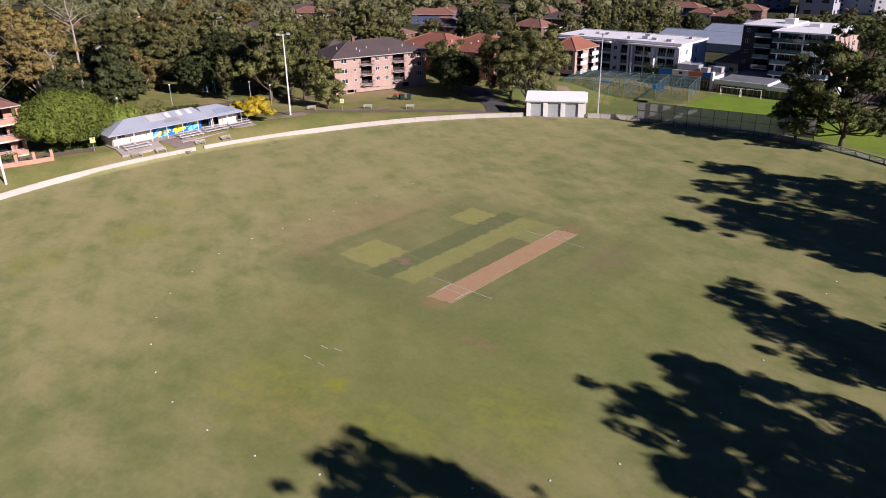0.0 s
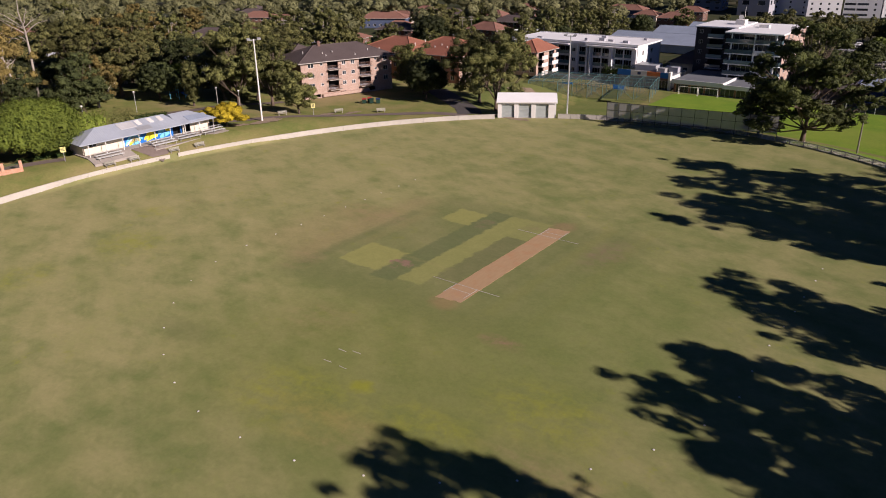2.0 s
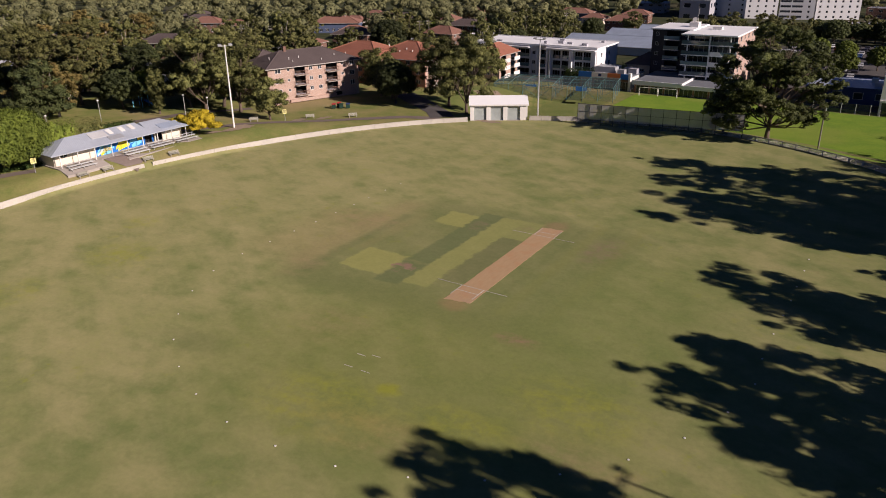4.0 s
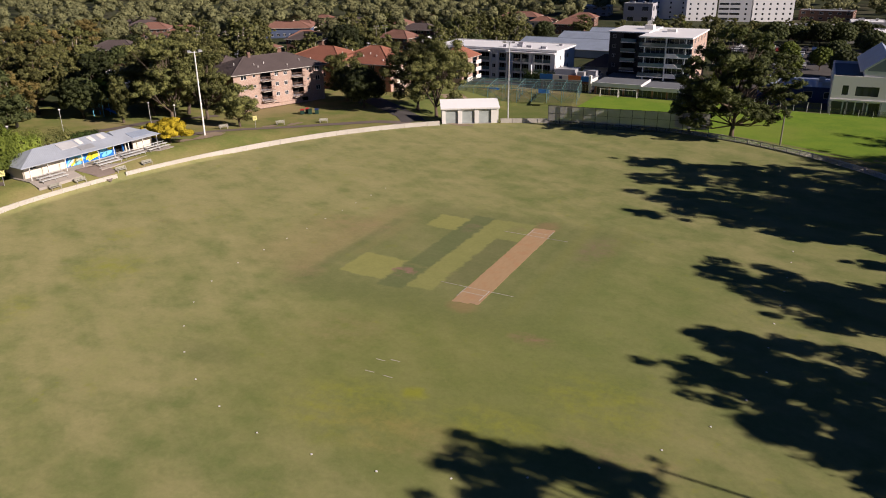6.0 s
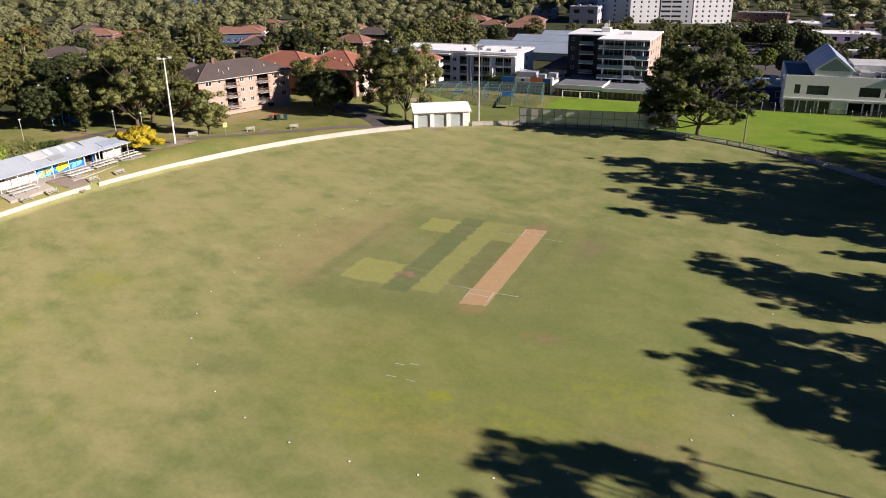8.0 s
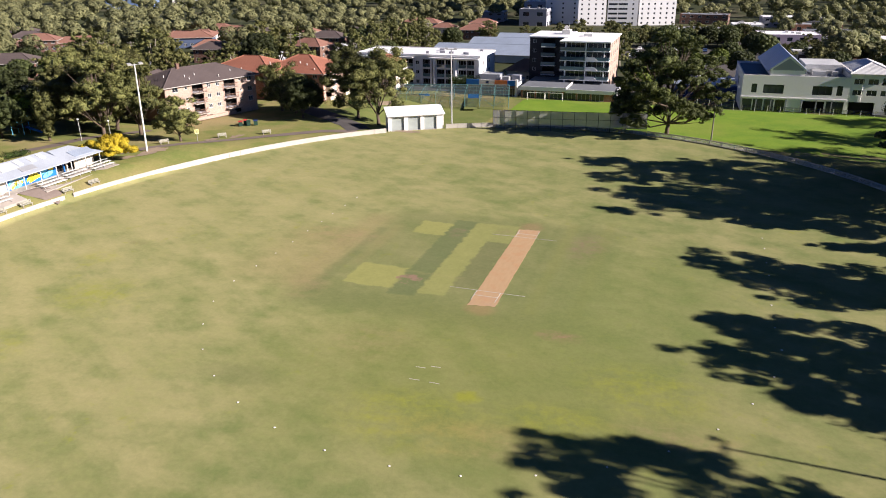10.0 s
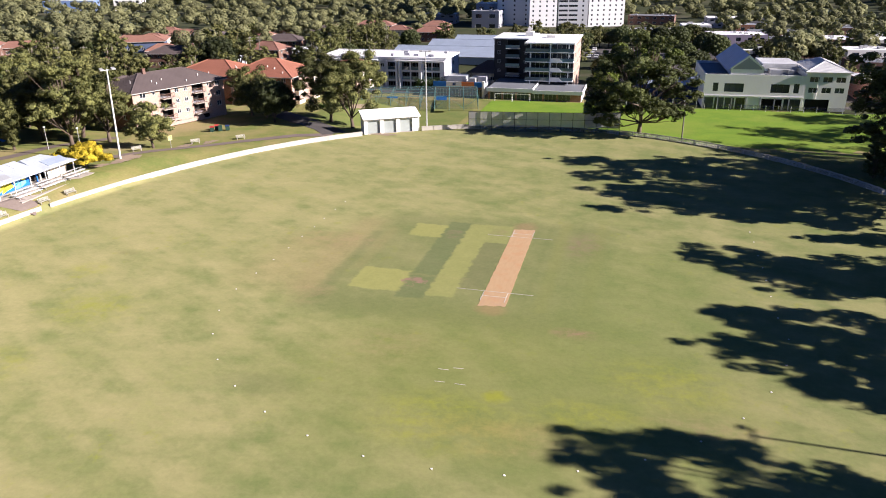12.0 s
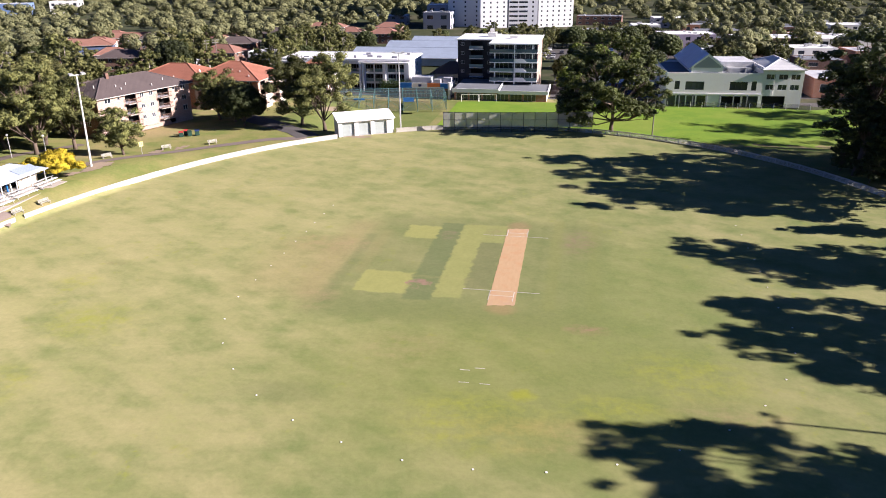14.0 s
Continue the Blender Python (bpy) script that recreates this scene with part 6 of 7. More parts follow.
# ---------- pale hall with gable and white annexe ----------
def pale_hall():
    s = thing("hall", 29.5, 132.7, -3.1, 2.4, "pale rendered two-storey hall with blue gabled roof", "hall")
    W, D, H = 24.5, 26.0, 8.9
    ops = [(2.2, 3.5, 4.5, 6.7, "w"), (5.0, 9.8, 4.4, 6.6, "w"), (16.4, 20.9, 4.4, 6.6, "w"), (21.9, 23.2, 4.4, 6.8, "w")]
    ops += [(0.4 + 2.6 * k, 2.7 + 2.6 * k, 0.0, 2.9, "w") for k in range(4)] + [(14.6, 19.6, 0.0, 2.8, "o"), (20.0, 24.0, 0.0, 2.9, "w")]
    wall(s, (0, 0), (W, 0), 0, H, ops, M["cream_wall"], 0.3, frame="charcoal", bars=2)
    wall(s, (0, D), (0, 0.302), 0, H, [(10, 14, 4.4, 6.6, "w")], M["cream_wall"], 0.3)
    wall(s, (W, D), (0, D), 0, H, [], M["cream_wall"], 0.3)
    part("interior", Shape().box(1.5, 2.5, 0, W - 1, D - 1.5, H - 0.8), M["void"], s)
    part("ledge", Shape().box(-0.1, -0.25, 3.2, W, -0.002, 3.5), M["cream_wall"], s)
    part("roof", Shape().box(0.3, 0.302, H - 0.9, W, D - 0.3, H - 0.6), M["roof_slate"], s)
    for k in range(7):
        part("column", Shape().box(0.1 + 3.5 * k, -0.32, 0, 0.35 + 3.5 * k, -0.002, 3.2), M["render_grey"], s)
    # gabled hall rising from the roof
    g0, g1, gm, z0, z1 = 6.2, 14.2, 10.2, H - 0.2, H + 1.6
    apex = z1 + 3.2
    f = [(g0, 0.35, z0), (g1, 0.35, z0), (g1, 0.35, z1), (gm, 0.35, apex), (g0, 0.35, z1)]
    b = [(x, 26.0, z) for x, _, z in f]
    part("gable_wall", Shape().faces(f + b, [(0, 1, 2, 3, 4), (9, 8, 7, 6, 5), (0, 5, 6, 1), (1, 6, 7, 2), (4, 9, 5, 0)]), M["cream_wall"], s)
    part("gable_louvre", Shape().faces([(g0 + 0.5, 0.3, z0 + 1.5), (g1 - 0.5, 0.3, z0 + 1.5), (g1 - 0.5, 0.3, z1), (gm, 0.3, apex - 0.6), (g0 + 0.5, 0.3, z1),
                                         (g0 + 0.5, 0.345, z0 + 1.5), (g1 - 0.5, 0.345, z0 + 1.5), (g1 - 0.5, 0.345, z1), (gm, 0.345, apex - 0.6), (g0 + 0.5, 0.345, z1)],
                                        [(0, 1, 2, 3, 4), (0, 5, 6, 1), (1, 6, 7, 2), (2, 7, 8, 3), (3, 8, 9, 4), (4, 9, 5, 0)]), M["render_grey"], s)
    for a, c in ((g0, -0.9), (g1, 0.9)):
        v = [(a + c, 0.0, z1 - 0.72), (gm, 0.0, apex), (gm, 27.0, apex), (a + c, 27.0, z1 - 0.72)]
        v2 = [(x, y, z + 0.18) for x, y, z in v]
        part("hall_roof", Shape().faces(v + v2, [(3, 2, 1, 0), (4, 5, 6, 7), (0, 1, 5, 4), (1, 2, 6, 5), (2, 3, 7, 6), (3, 0, 4, 7)]), M["roof_blue"], s)
    for x, y, w, d, h in ((16.5, 4, 3.0, 1.5, 1.3), (17.0, 7, 2.0, 3.0, 1.0), (21, 3.5, 1.2, 1.2, 1.4), (20, 8, 2.5, 1.2, 0.9)):
        part("roof_unit", Shape().box(x, y, H - 0.6, x + w, y + d, H - 0.6 + h), M["steel"], s)
    # white annexe
    a0, a1, h2 = W + 0.0, W + 10.3, 9.9
    ops = [(0.9 + 3.1 * k, 3.2 + 3.1 * k, z, z + 1.4, "w") for k in range(3) for z in (4.6, 7.3)] + [(0.5, 6.3, 0.0, 3.0, "o")]
    wall(s, (a0, 0.05), (a1, 0.05), 0, h2, ops, M["white"], 0.3, frame="white", bars=1)
    wall(s, (a1, 0.352), (a1, 17), 0, h2, [(2 + 3.8 * k, 4.2 + 3.8 * k, z, z + 1.3, "w") for k in range(4) for z in (4.6, 7.3)], M["white"], 0.3)
    wall(s, (a1, 17), (a0, 17), 0, h2, [], M["white"], 0.3)
    wall(s, (a0, 17), (a0, 0.352), 0, h2 + 0.4, [], M["white"], 0.3)
    part("interior", Shape().box(a0 + 1, 1.6, 0, a1 - 1, 16, h2 - 0.3), M["void"], s)
    hip_roof(s, a0, 0.05, a1, 17, h2, 2.2, 0.35, M["roof_pale"])
    part("downpipe", Shape().tube([(a0 + 2.9, -0.05, 3.2), (a0 + 2.9, -0.05, h2 - 0.1)], [0.07, 0.07], 6), M["white"], s)
    hip = Shape().box(W - 9.0, 10.0, H - 0.6, W - 0.3, 22, H + 1.6)
    part("plant_room", hip, M["roof_pale"], s)


pale_hall()


def yard_fence(x0, x1, y, label, h=2.2, step=3.0):
    f = thing("yard_fence", x0, y, terrain(x0, y), 0, label, "fence")
    n = int((x1 - x0) / step)
    post = Shape().tube([(0, 0, -0.2), (0, 0, h)], [0.05, 0.05], 6).mesh("post", M["steel"])
    pan = Shape().box(0.05, 0.0, 0.1, step - 0.05, 0.02, h - 0.05).mesh("mesh_panel", M["net_low"])
    for i in range(n + 1):
        part("post", post, None, f, at=pose(i * step, 0, terrain(x0 + i * step, y) - terrain(x0, y)))
        if i < n:
            part("mesh_panel", pan, None, f, at=pose(i * step, 0, terrain(x0 + i * step, y) - terrain(x0, y)))


yard_fence(4, 30, 132.0, "chain-wire fence on steel posts behind the field", 2.4)
yard_fence(30, 66, 130.5, "chain-wire fence in front of the hall", 1.6)


# ---------- block with orange brick balconies by the pavilion ----------
def orange_flats():
    s = thing("apartment_block", -90.5, -22.0, 1.7, 88, "orange-brick flats with rounded balconies and planters", "apartments")
    W, D, H = 12.0, 12.0, 8.6
    rows = (0.3, 3.0, 5.7)
    ops = [(u, u + 3.4, v, v + 2.3, "o") for v in rows for u in (1.2, 7.2)]
    wall(s, (0, 0), (W, 0), 0, H, ops, M["brick_orange"], 0.3)
    wall(s, (W, 0.302), (W, D), 0, H, [(2, 3.4, v + 0.8, v + 2, "w") for v in rows] + [(7, 8.4, v + 0.8, v + 2, "w") for v in rows], M["brick_orange"], 0.3)
    wall(s, (W, D), (0, D), 0, H, [], M["brick_orange"], 0.3)
    wall(s, (0, D), (0, 0.302), 0, H, [], M["brick_orange"], 0.3)
    interior(s, 0, 0, 0, W, D, H, rows)
    for v in rows:
        b = part("balcony", Shape().box(0.6, -2.6, v - 0.25, W + 0.4, 0, v), M["cream"], s)
        part("railing", Shape().box(0.6, -2.6, v, W + 0.4, -2.4, v + 0.85).box(W + 0.2, -2.4, v, W + 0.4, 0, v + 0.85), M["brick_orange"], b, "solid orange-brick balustrade")
        part("handrail", Shape().box(0.6, -2.55, v + 0.95, W + 0.4, -2.48, v + 1.05), M["steel"], b)
    for x in (0.8, 6.2, W):
        part("pier", Shape().box(x, -2.3, 0, x + 0.5, -1.8, H), M["brick_orange"], s)
    hip_roof(s, 0, -2.4, W, D, H, 2.4, 0.6, M["roof_dull"])
    # garden wall in front
    f = thing("garden_wall", -84.2, -24.0, 1.75, 76, "low orange-brick garden wall with steel infill rails", "wall")
    for i in range(7):
        part("pier", Shape().box(i * 2.6, -0.2, -0.3, i * 2.6 + 0.45, 0.25, 1.9), M["brick_orange"], f)
        if i < 6:
            part("wall_panel", Shape().box(i * 2.6 + 0.45, -0.1, -0.3, i * 2.6 + 2.6, 0.12, 0.75), M["brick_orange"], f)
            r = Shape().box(i * 2.6 + 0.45, 0.0, 1.45, i * 2.6 + 2.6, 0.05, 1.5)
            for k in range(14):
                r.box(i * 2.6 + 0.52 + k * 0.15, 0.0, 0.75, i * 2.6 + 0.545 + k * 0.15, 0.03, 1.45)
            part("rail_panel", r, M["bin_green"], f)


orange_flats()


# ---------- smaller things on the western side ----------
drape_strip("footpath", [(-88, -24), (-85.5, -12), (-82.5, -6), (-80.3, -1.5)], 2.2, M["path"], "narrow paved footpath along the bank", 0.04)
drape_strip("footpath", [(-84, 27), (-80, 35.5), (-74.5, 45), (-70.5, 51), (-64.5, 59), (-56, 66.5), (-49, 69.5)], 2.4, M["path"], "worn brown footpath following the bank", 0.04)
drape_strip("driveway", [(-49, 70.5), (-53, 75), (-62, 81), (-72, 88)], 5.5, M["asphalt"], "dark asphalt drive leading off between the trees", 0.05, "road")
drape_strip("park_path", [(-96, 16), (-98, 30), (-96, 44), (-92, 56)], 2.6, M["path"], "path across the shaded park", 0.04)


def dirt_patch(cx, cy, rx, ry, label):
    def inside(x, y):
        a = math.atan2(y - cy, x - cx)
        return math.hypot((x - cx) / rx, (y - cy) / ry) < 1 + 0.18 * math.sin(3 * a + cx) + 0.12 * math.sin(7 * a)
    drape_area("dirt_patch", cx - rx * 1.4, cy - ry * 1.4, cx + rx * 1.4, cy + ry * 1.4, M["dirt"], label, inside, 0.05, 0.35, "patch")


dirt_patch(-75.6, 37.5, 1.7, 3.4, "bare sandy patch round the pole")
dirt_patch(-72.8, 51.3, 1.0, 2.0, "bare sandy patch beside a bench")
dirt_patch(-70.5, 56.5, 0.9, 2.2, "bare sandy patch beside the path")
dirt_patch(-76.5, 31.5, 1.0, 1.8, "bare sandy patch at the end of the pavilion")
dirt_patch(-38.5, 72.5, 3.2, 0.9, "bare worn earth in front of the shed doors")


def sign(x, y, rz, h=2.4):
    s = thing("sign_post", x, y, terrain(x, y), rz, "yellow-green notice plate on a thin steel post", "sign", "notice signs")
    part("post", Shape().tube([(0, 0, -0.3), (0, 0, h)], [0.04, 0.04], 6), M["steel"], s)
    p = part("plate", Shape().box(-0.42, -0.06, h - 0.85, 0.42, -0.03, h + 0.05), surface("notice_plate", (0.62, 0.57, 0.22), 0.5, 4, 0.05, 0.1), s)
    for k in range(3):
        part("text_bar", Shape().box(-0.3, -0.07, h - 0.2 - k * 0.2, 0.3, -0.062, h - 0.12 - k * 0.2), M["charcoal"], p)


sign(-79.1, -2.2, 80)
sign(-73.9, 48.4, 60)


def wheelie_bin(x, y, rz, lid):
    b = thing("wheelie_bin", x, y, terrain(x, y), rz, "wheeled rubbish bin with coloured lid by the path", "bin", "rubbish bins")
    part("body", Shape().prism([(-0.42, -0.4), (0.42, -0.4), (0.42, 0.4), (-0.42, 0.4)], 0.1, 1.0), M["bin_green"], b)
    part("lid", Shape().prism([(-0.46, -0.45), (0.46, -0.45), (0.46, 0.45), (-0.46, 0.45)], [1.0, 1.0, 1.0, 1.0], [1.05, 1.05, 1.18, 1.18]), lid, b)
    for sx in (-0.38, 0.38):
        part("wheel", Shape().tube([(sx - 0.05, 0.36, 0.1), (sx + 0.05, 0.36, 0.1)], [0.14, 0.14], 10), M["charcoal"], b)


for i, (x, y, l) in enumerate(((-75.6, 65.8, "bin_red"), (-74.2, 66.8, "bin_green"), (-75.4, 67.4, "bin_red"), (-72.9, 67.6, "navy"))):
    wheelie_bin(x, y, 35, M[l])


def hedge(x, y, length, width, height, rz, label, seed, mat="leaf_hedge"):
    rng = np.random.default_rng(seed)
    lobes = [((u, rng.uniform(-0.2, 0.2), height * 0.5), (width * 0.55, width * 0.5, height * rng.uniform(0.5, 0.62))) for u in np.arange(0, length + 0.01, width * 0.6)]
    ob = new("hedge", crown_mesh(lobes, 0.22, 1.0, rng, M[mat]))
    ob.matrix_basis = pose(x, y, terrain(x, y), 0, 0, rz)
    return tagged(ob, label, "hedge")


hedge(-84.5, -7, 8, 1.2, 0.9, 75, "low clipped green hedge beside the path", 61)
hedge(-97, 20, 7, 2.2, 1.3, 70, "loose green shrubs in a park bed", 62)
hedge(-88.2, 4.5, 6.5, 4.0, 5.6, 88, "tall green shrubs behind the pavilion", 63, "leaf_bright")
hedge(-87.8, 13.0, 3.2, 3.2, 4.4, 88, "loose grey-green shrubs behind the pavilion", 68, "leaf_olive")
hedge(-86, -18, 6, 1.5, 1.5, 80, "rounded garden shrubs behind the brick wall", 64)
hedge(-62.5, 94, 7, 1.4, 1.4, 0, "clipped hedge beside the flats", 65)
hedge(-52, 143, 9, 3.2, 4.0, 0, "tall shrubs beside the white flats", 66)
hedge(-43, 148, 8, 3.0, 4.5, 60, "tall shrubs between the shop and flats", 67)


def play_set():
    s = thing("play_equipment", -113, 40, terrain(-113, 40), 20, "blue playground frame with slide in the park", "playground")
    for x in (0, 2.4):
        for y in (0, 2.4):
            part("post", Shape().tube([(x, y, -0.2), (x, y, 3.6)], [0.08, 0.08], 8), M["sky_blue"], s)
    part("deck", Shape().box(-0.1, -0.1, 1.4, 2.5, 2.5, 1.5), M["charcoal"], s)
    part("slide", Shape().prism([(2.5, 0.6), (5.6, 0.6), (5.6, 1.6), (2.5, 1.6)], [1.4, 0.2, 0.2, 1.4], [1.5, 0.3, 0.3, 1.5]), M["blue"], s)
    part("canopy", Shape().prism([(-0.3, -0.3), (2.7, -0.3), (2.7, 2.7), (-0.3, 2.7)], 3.5, 3.65), M["sky_blue"], s)


play_set()


def park_lamp(x, y, h=4.2):
    p = thing("park_lamp", x, y, terrain(x, y), 0, "slim grey park lamp post with small head", "lamp post", "park lamps")
    part("post", Shape().tube([(0, 0, -0.3), (0, 0, h)], [0.06, 0.05], 8), M["steel"], p)
    part("lamp_head", Shape().tube([(0, 0, h), (0, 0, h + 0.12), (0, 0, h + 0.3)], [0.1, 0.26, 0.16], 10), M["white"], p)


for x, y in ((-104, 26), (-95, 40), (-88, 40.5), (-99, 12)):
    park_lamp(x, y)


def street_pole(x, y, h, arms=2, rz=0.0):
    p = thing("power_pole", x, y, terrain(x, y), rz, "weathered timber power pole with crossarms", "power pole", "power poles")
    part("pole", Shape().tube([(0, 0, -0.5), (0, 0, h)], [0.17, 0.12], 8), M["timber_pole"], p)
    for k in range(arms):
        part("crossarm", Shape().box(-1.1, -0.06, h - 0.6 - k * 0.9, 1.1, 0.06, h - 0.48 - k * 0.9), M["timber_pole"], p)
        for sx in (-0.95, -0.4, 0.4, 0.95):
            part("insulator", Shape().tube([(sx, 0, h - 0.48 - k * 0.9), (sx, 0, h - 0.3 - k * 0.9)], [0.05, 0.04], 6), M["white"], p)


for x, y, h in ((-173, 60, 13), (-150, 108, 12), (-122, 168, 12.5), (-120, 171, 12.5), (-165, 136, 12), (-96, 240, 12), (16, 152, 9), (42, 178, 9)):
    street_pole(x, y, h, 2, 30)


# ---------- houses and far buildings ----------
def house(W, D, H, rise, wallm, roofm, label, gable=False, storeys=1):
    s = thing("house", 0, 0, 0, 0, label, "house", "suburban houses")
    ops = [(u, u + 1.4, 0.9 + 2.7 * k, 2.1 + 2.7 * k, "w") for k in range(storeys) for u in np.arange(1.0, W - 1.8, 3.0).tolist() if 2.1 + 2.7 * k < H - 0.1]
    ope = [(u, u + 1.2, 0.9 + 2.7 * k, 2.1 + 2.7 * k, "w") for k in range(storeys) for u in np.arange(1.5, D - 1.8, 4.0).tolist() if 2.1 + 2.7 * k < H - 0.1]
    wall(s, (0, 0), (W, 0), 0, H, ops, wallm)
    wall(s, (W, 0.252), (W, D), 0, H, ope, wallm)
    wall(s, (W, D), (0, D), 0, H, [], wallm)
    wall(s, (0, D), (0, 0.252), 0, H, [], wallm)
    part("interior", Shape().box(1, 1.2, 0, W - 1, D - 1, H - 0.2), M["void"], s)
    hip_roof(s, 0, 0, W, D, H, rise, 0.6, roofm, gable)
    return s


proto = {
    "red": house(15, 10, 5.0, 2.6, M["brick_dark"], M["roof_dull"], "two-storey brick house with faded red tile roof", storeys=2),
    "orange": house(13, 9, 3.2, 2.4, M["cream"], M["roof_dull"], "cream bungalow with faded red tile roof"),
    "brown": house(16, 10, 5.2, 2.5, M["brick_dark"], M["roof_brown"], "two-storey brown brick house with dark tile roof", storeys=2),
    "long": house(24, 10, 3.4, 2.3, M["brick_dark"], M["roof_dull"], "long low brick flats under faded red tiles"),
    "brownlong": house(23, 11, 4.6, 2.6, M["blue_wall"], M["roof_dull"], "long blue-walled flats under faded brown tiles", storeys=1),
    "grey": house(13, 10, 3.2, 2.0, M["render_grey"], M["roof_grey"], "grey bungalow with sheet metal roof"),
}
SPOTS = [("red", -158, 312, 5), ("red", -104, 306, 3), ("long", -186, 150, 10), ("brown", -168, 172, 10),
         ("red", -140, 196, -5), ("grey", -145, 172, 10),
         ("grey", -160, 122, 20), ("orange", -238, 110, 40), ("brown", -190, 98, 25), ("red", -250, 62, 40), ("grey", -178, 40, 60), ("orange", -210, 20, 70),
         ("brown", -150, 230, 8), ("red", -180, 260, 0), ("orange", -230, 250, 12), ("grey", -205, 285, 0), ("red", -265, 180, 30), ("orange", -290, 120, 30),
         ("brown", -160, 300, 4), ("grey", -60, 262, 0), ("orange", -255, 300, 10), ("red", -205, 330, 8), ("brown", -310, 210, 20), ("orange", -135, 350, 0),
         ("long", -300, 300, 10), ("red", -330, 60, 50), ("grey", -240, -20, 80), ("orange", -200, -40, 80), ("brown", -280, 0, 60)]
# houses kept in the camera's view, with trees left out before them
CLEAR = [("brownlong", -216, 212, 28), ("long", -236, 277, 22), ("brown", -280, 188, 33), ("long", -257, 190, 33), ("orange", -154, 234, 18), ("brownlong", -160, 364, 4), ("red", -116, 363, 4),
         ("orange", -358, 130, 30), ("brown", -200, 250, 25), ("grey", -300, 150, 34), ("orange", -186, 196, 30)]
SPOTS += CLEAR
used = set()
for k, x, y, rz in SPOTS:
    z = terrain(x, y)
    if k not in used:
        used.add(k)
        proto[k].matrix_basis = pose(x, y, z, 0, 0, rz)
    else:
        copy_thing(proto[k], pose(x, y, z, 0, 0, rz))


PLOTS = []


def block(x, y, W, D, H, wallm, roofm, label, rz=0.0, cols=4, rows=1, z=None, name="commercial_building", parapet=0.15):
    """A flat-roofed building with rows of windows on two sides."""
    s = thing(name, x, y, terrain(x, y) if z is None else z, rz, label, "building")
    PLOTS.append((x, y, x + W, y + D))
    hh = H / max(1, rows)
    def ops(L, n):
        w = L / n * 0.45
        return [((i + 0.28) * L / n, (i + 0.28) * L / n + w, r * hh + hh * 0.3, r * hh + hh * 0.72, "w") for i in range(n) for r in range(rows)]
    wall(s, (0, 0), (W, 0), 0, H, ops(W, cols), wallm, bars=0)
    wall(s, (W, 0.252), (W, D), 0, H, ops(D, max(2, int(cols * D / W))), wallm, bars=0)
    wall(s, (W, D), (0, D), 0, H, [], wallm)
    wall(s, (0, D), (0, 0.252), 0, H, [], wallm)
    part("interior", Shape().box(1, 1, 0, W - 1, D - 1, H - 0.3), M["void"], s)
    part("roof", Shape().box(0.26, 0.26, H - parapet - 0.2, W - 0.26, D - 0.26, H - parapet), roofm, s)
    rng = random.Random(int(x * 7 + y))
    for k in range(4):
        a, b = rng.uniform(1, W - 3), rng.uniform(1, D - 3)
        part("roof_unit", Shape().box(a, b, H - parapet, a + rng.uniform(0.8, 2.2), b + rng.uniform(0.8, 2), H + rng.uniform(0.3, 1.0)), M["steel"], s)
    return s


# white high-rise slabs
def high_rise(x, y, W, D, cols, rz, label, strips=()):
    s = thing("high_rise", x, y, -11, rz, label, "high-rise", "white towers")
    H, st, rows = 62.0, 2.9, 9
    ops = []
    for i in range(cols):
        for r in range(rows):
            u = (i + 0.5) * W / cols
            w = W / cols * 0.46 if i in strips else 0.6
            ops.append((u - w, u + w, 2.0 + r * st, 3.3 + r * st, "w"))
    wall(s, (0, 0), (W, 0), 0, H, ops, M["tower_white"], bars=0)
    n = max(2, int(D / 6))
    wall(s, (W, 0.252), (W, D), 0, H, [((i + 0.5) * D / n - 0.6, (i + 0.5) * D / n + 0.6, 2.0 + r * st, 3.3 + r * st, "w") for i in range(n) for r in range(rows)], M["tower_white"], bars=0)
    wall(s, (W, D), (0, D), 0, H, [], M["tower_white"])
    wall(s, (0, D), (0, 0.252), 0, H, [], M["tower_white"])
    part("interior", Shape().box(1, 1, 0, W - 1, D - 1, H - 0.3), M["void"], s)
    part("roof", Shape().box(0.26, 0.26, H - 0.6, W - 0.26, D - 0.26, H - 0.3), M["roof_white"], s)


high_rise(-85, 434, 23, 20, 3, 5, "tall white residential tower with few small windows")
high_rise(-61.9, 426, 18, 26, 4, 20, "tall white residential tower with small square windows")
high_rise(-44, 432.4, 19, 26, 3, 8, "tall white residential tower with dark balcony bands", (0, 1))
high_rise(-24.5, 436, 24, 24, 6, 22, "tall white residential tower set back from its neighbour")
block(-98, 414, 18, 14, 12.5, M["render_grey"], M["roof_slate"], "plain grey plant building beside the towers", 0, 2, 2, -11.5)
block(2, 330, 26, 14, 6.5, M["brick_dark"], M["roof_grey"], "low brown brick commercial building with grey roof", 3, 2, 1)
block(30, 322, 14, 14, 9.5, M["white"], M["roof_white"], "white commercial block with flat roof", 3, 1, 1)
block(40, 276, 24, 16, 8, M["lilac"], M["roof_white"], "lilac shop building with white flat roof", 4, 5, 2)
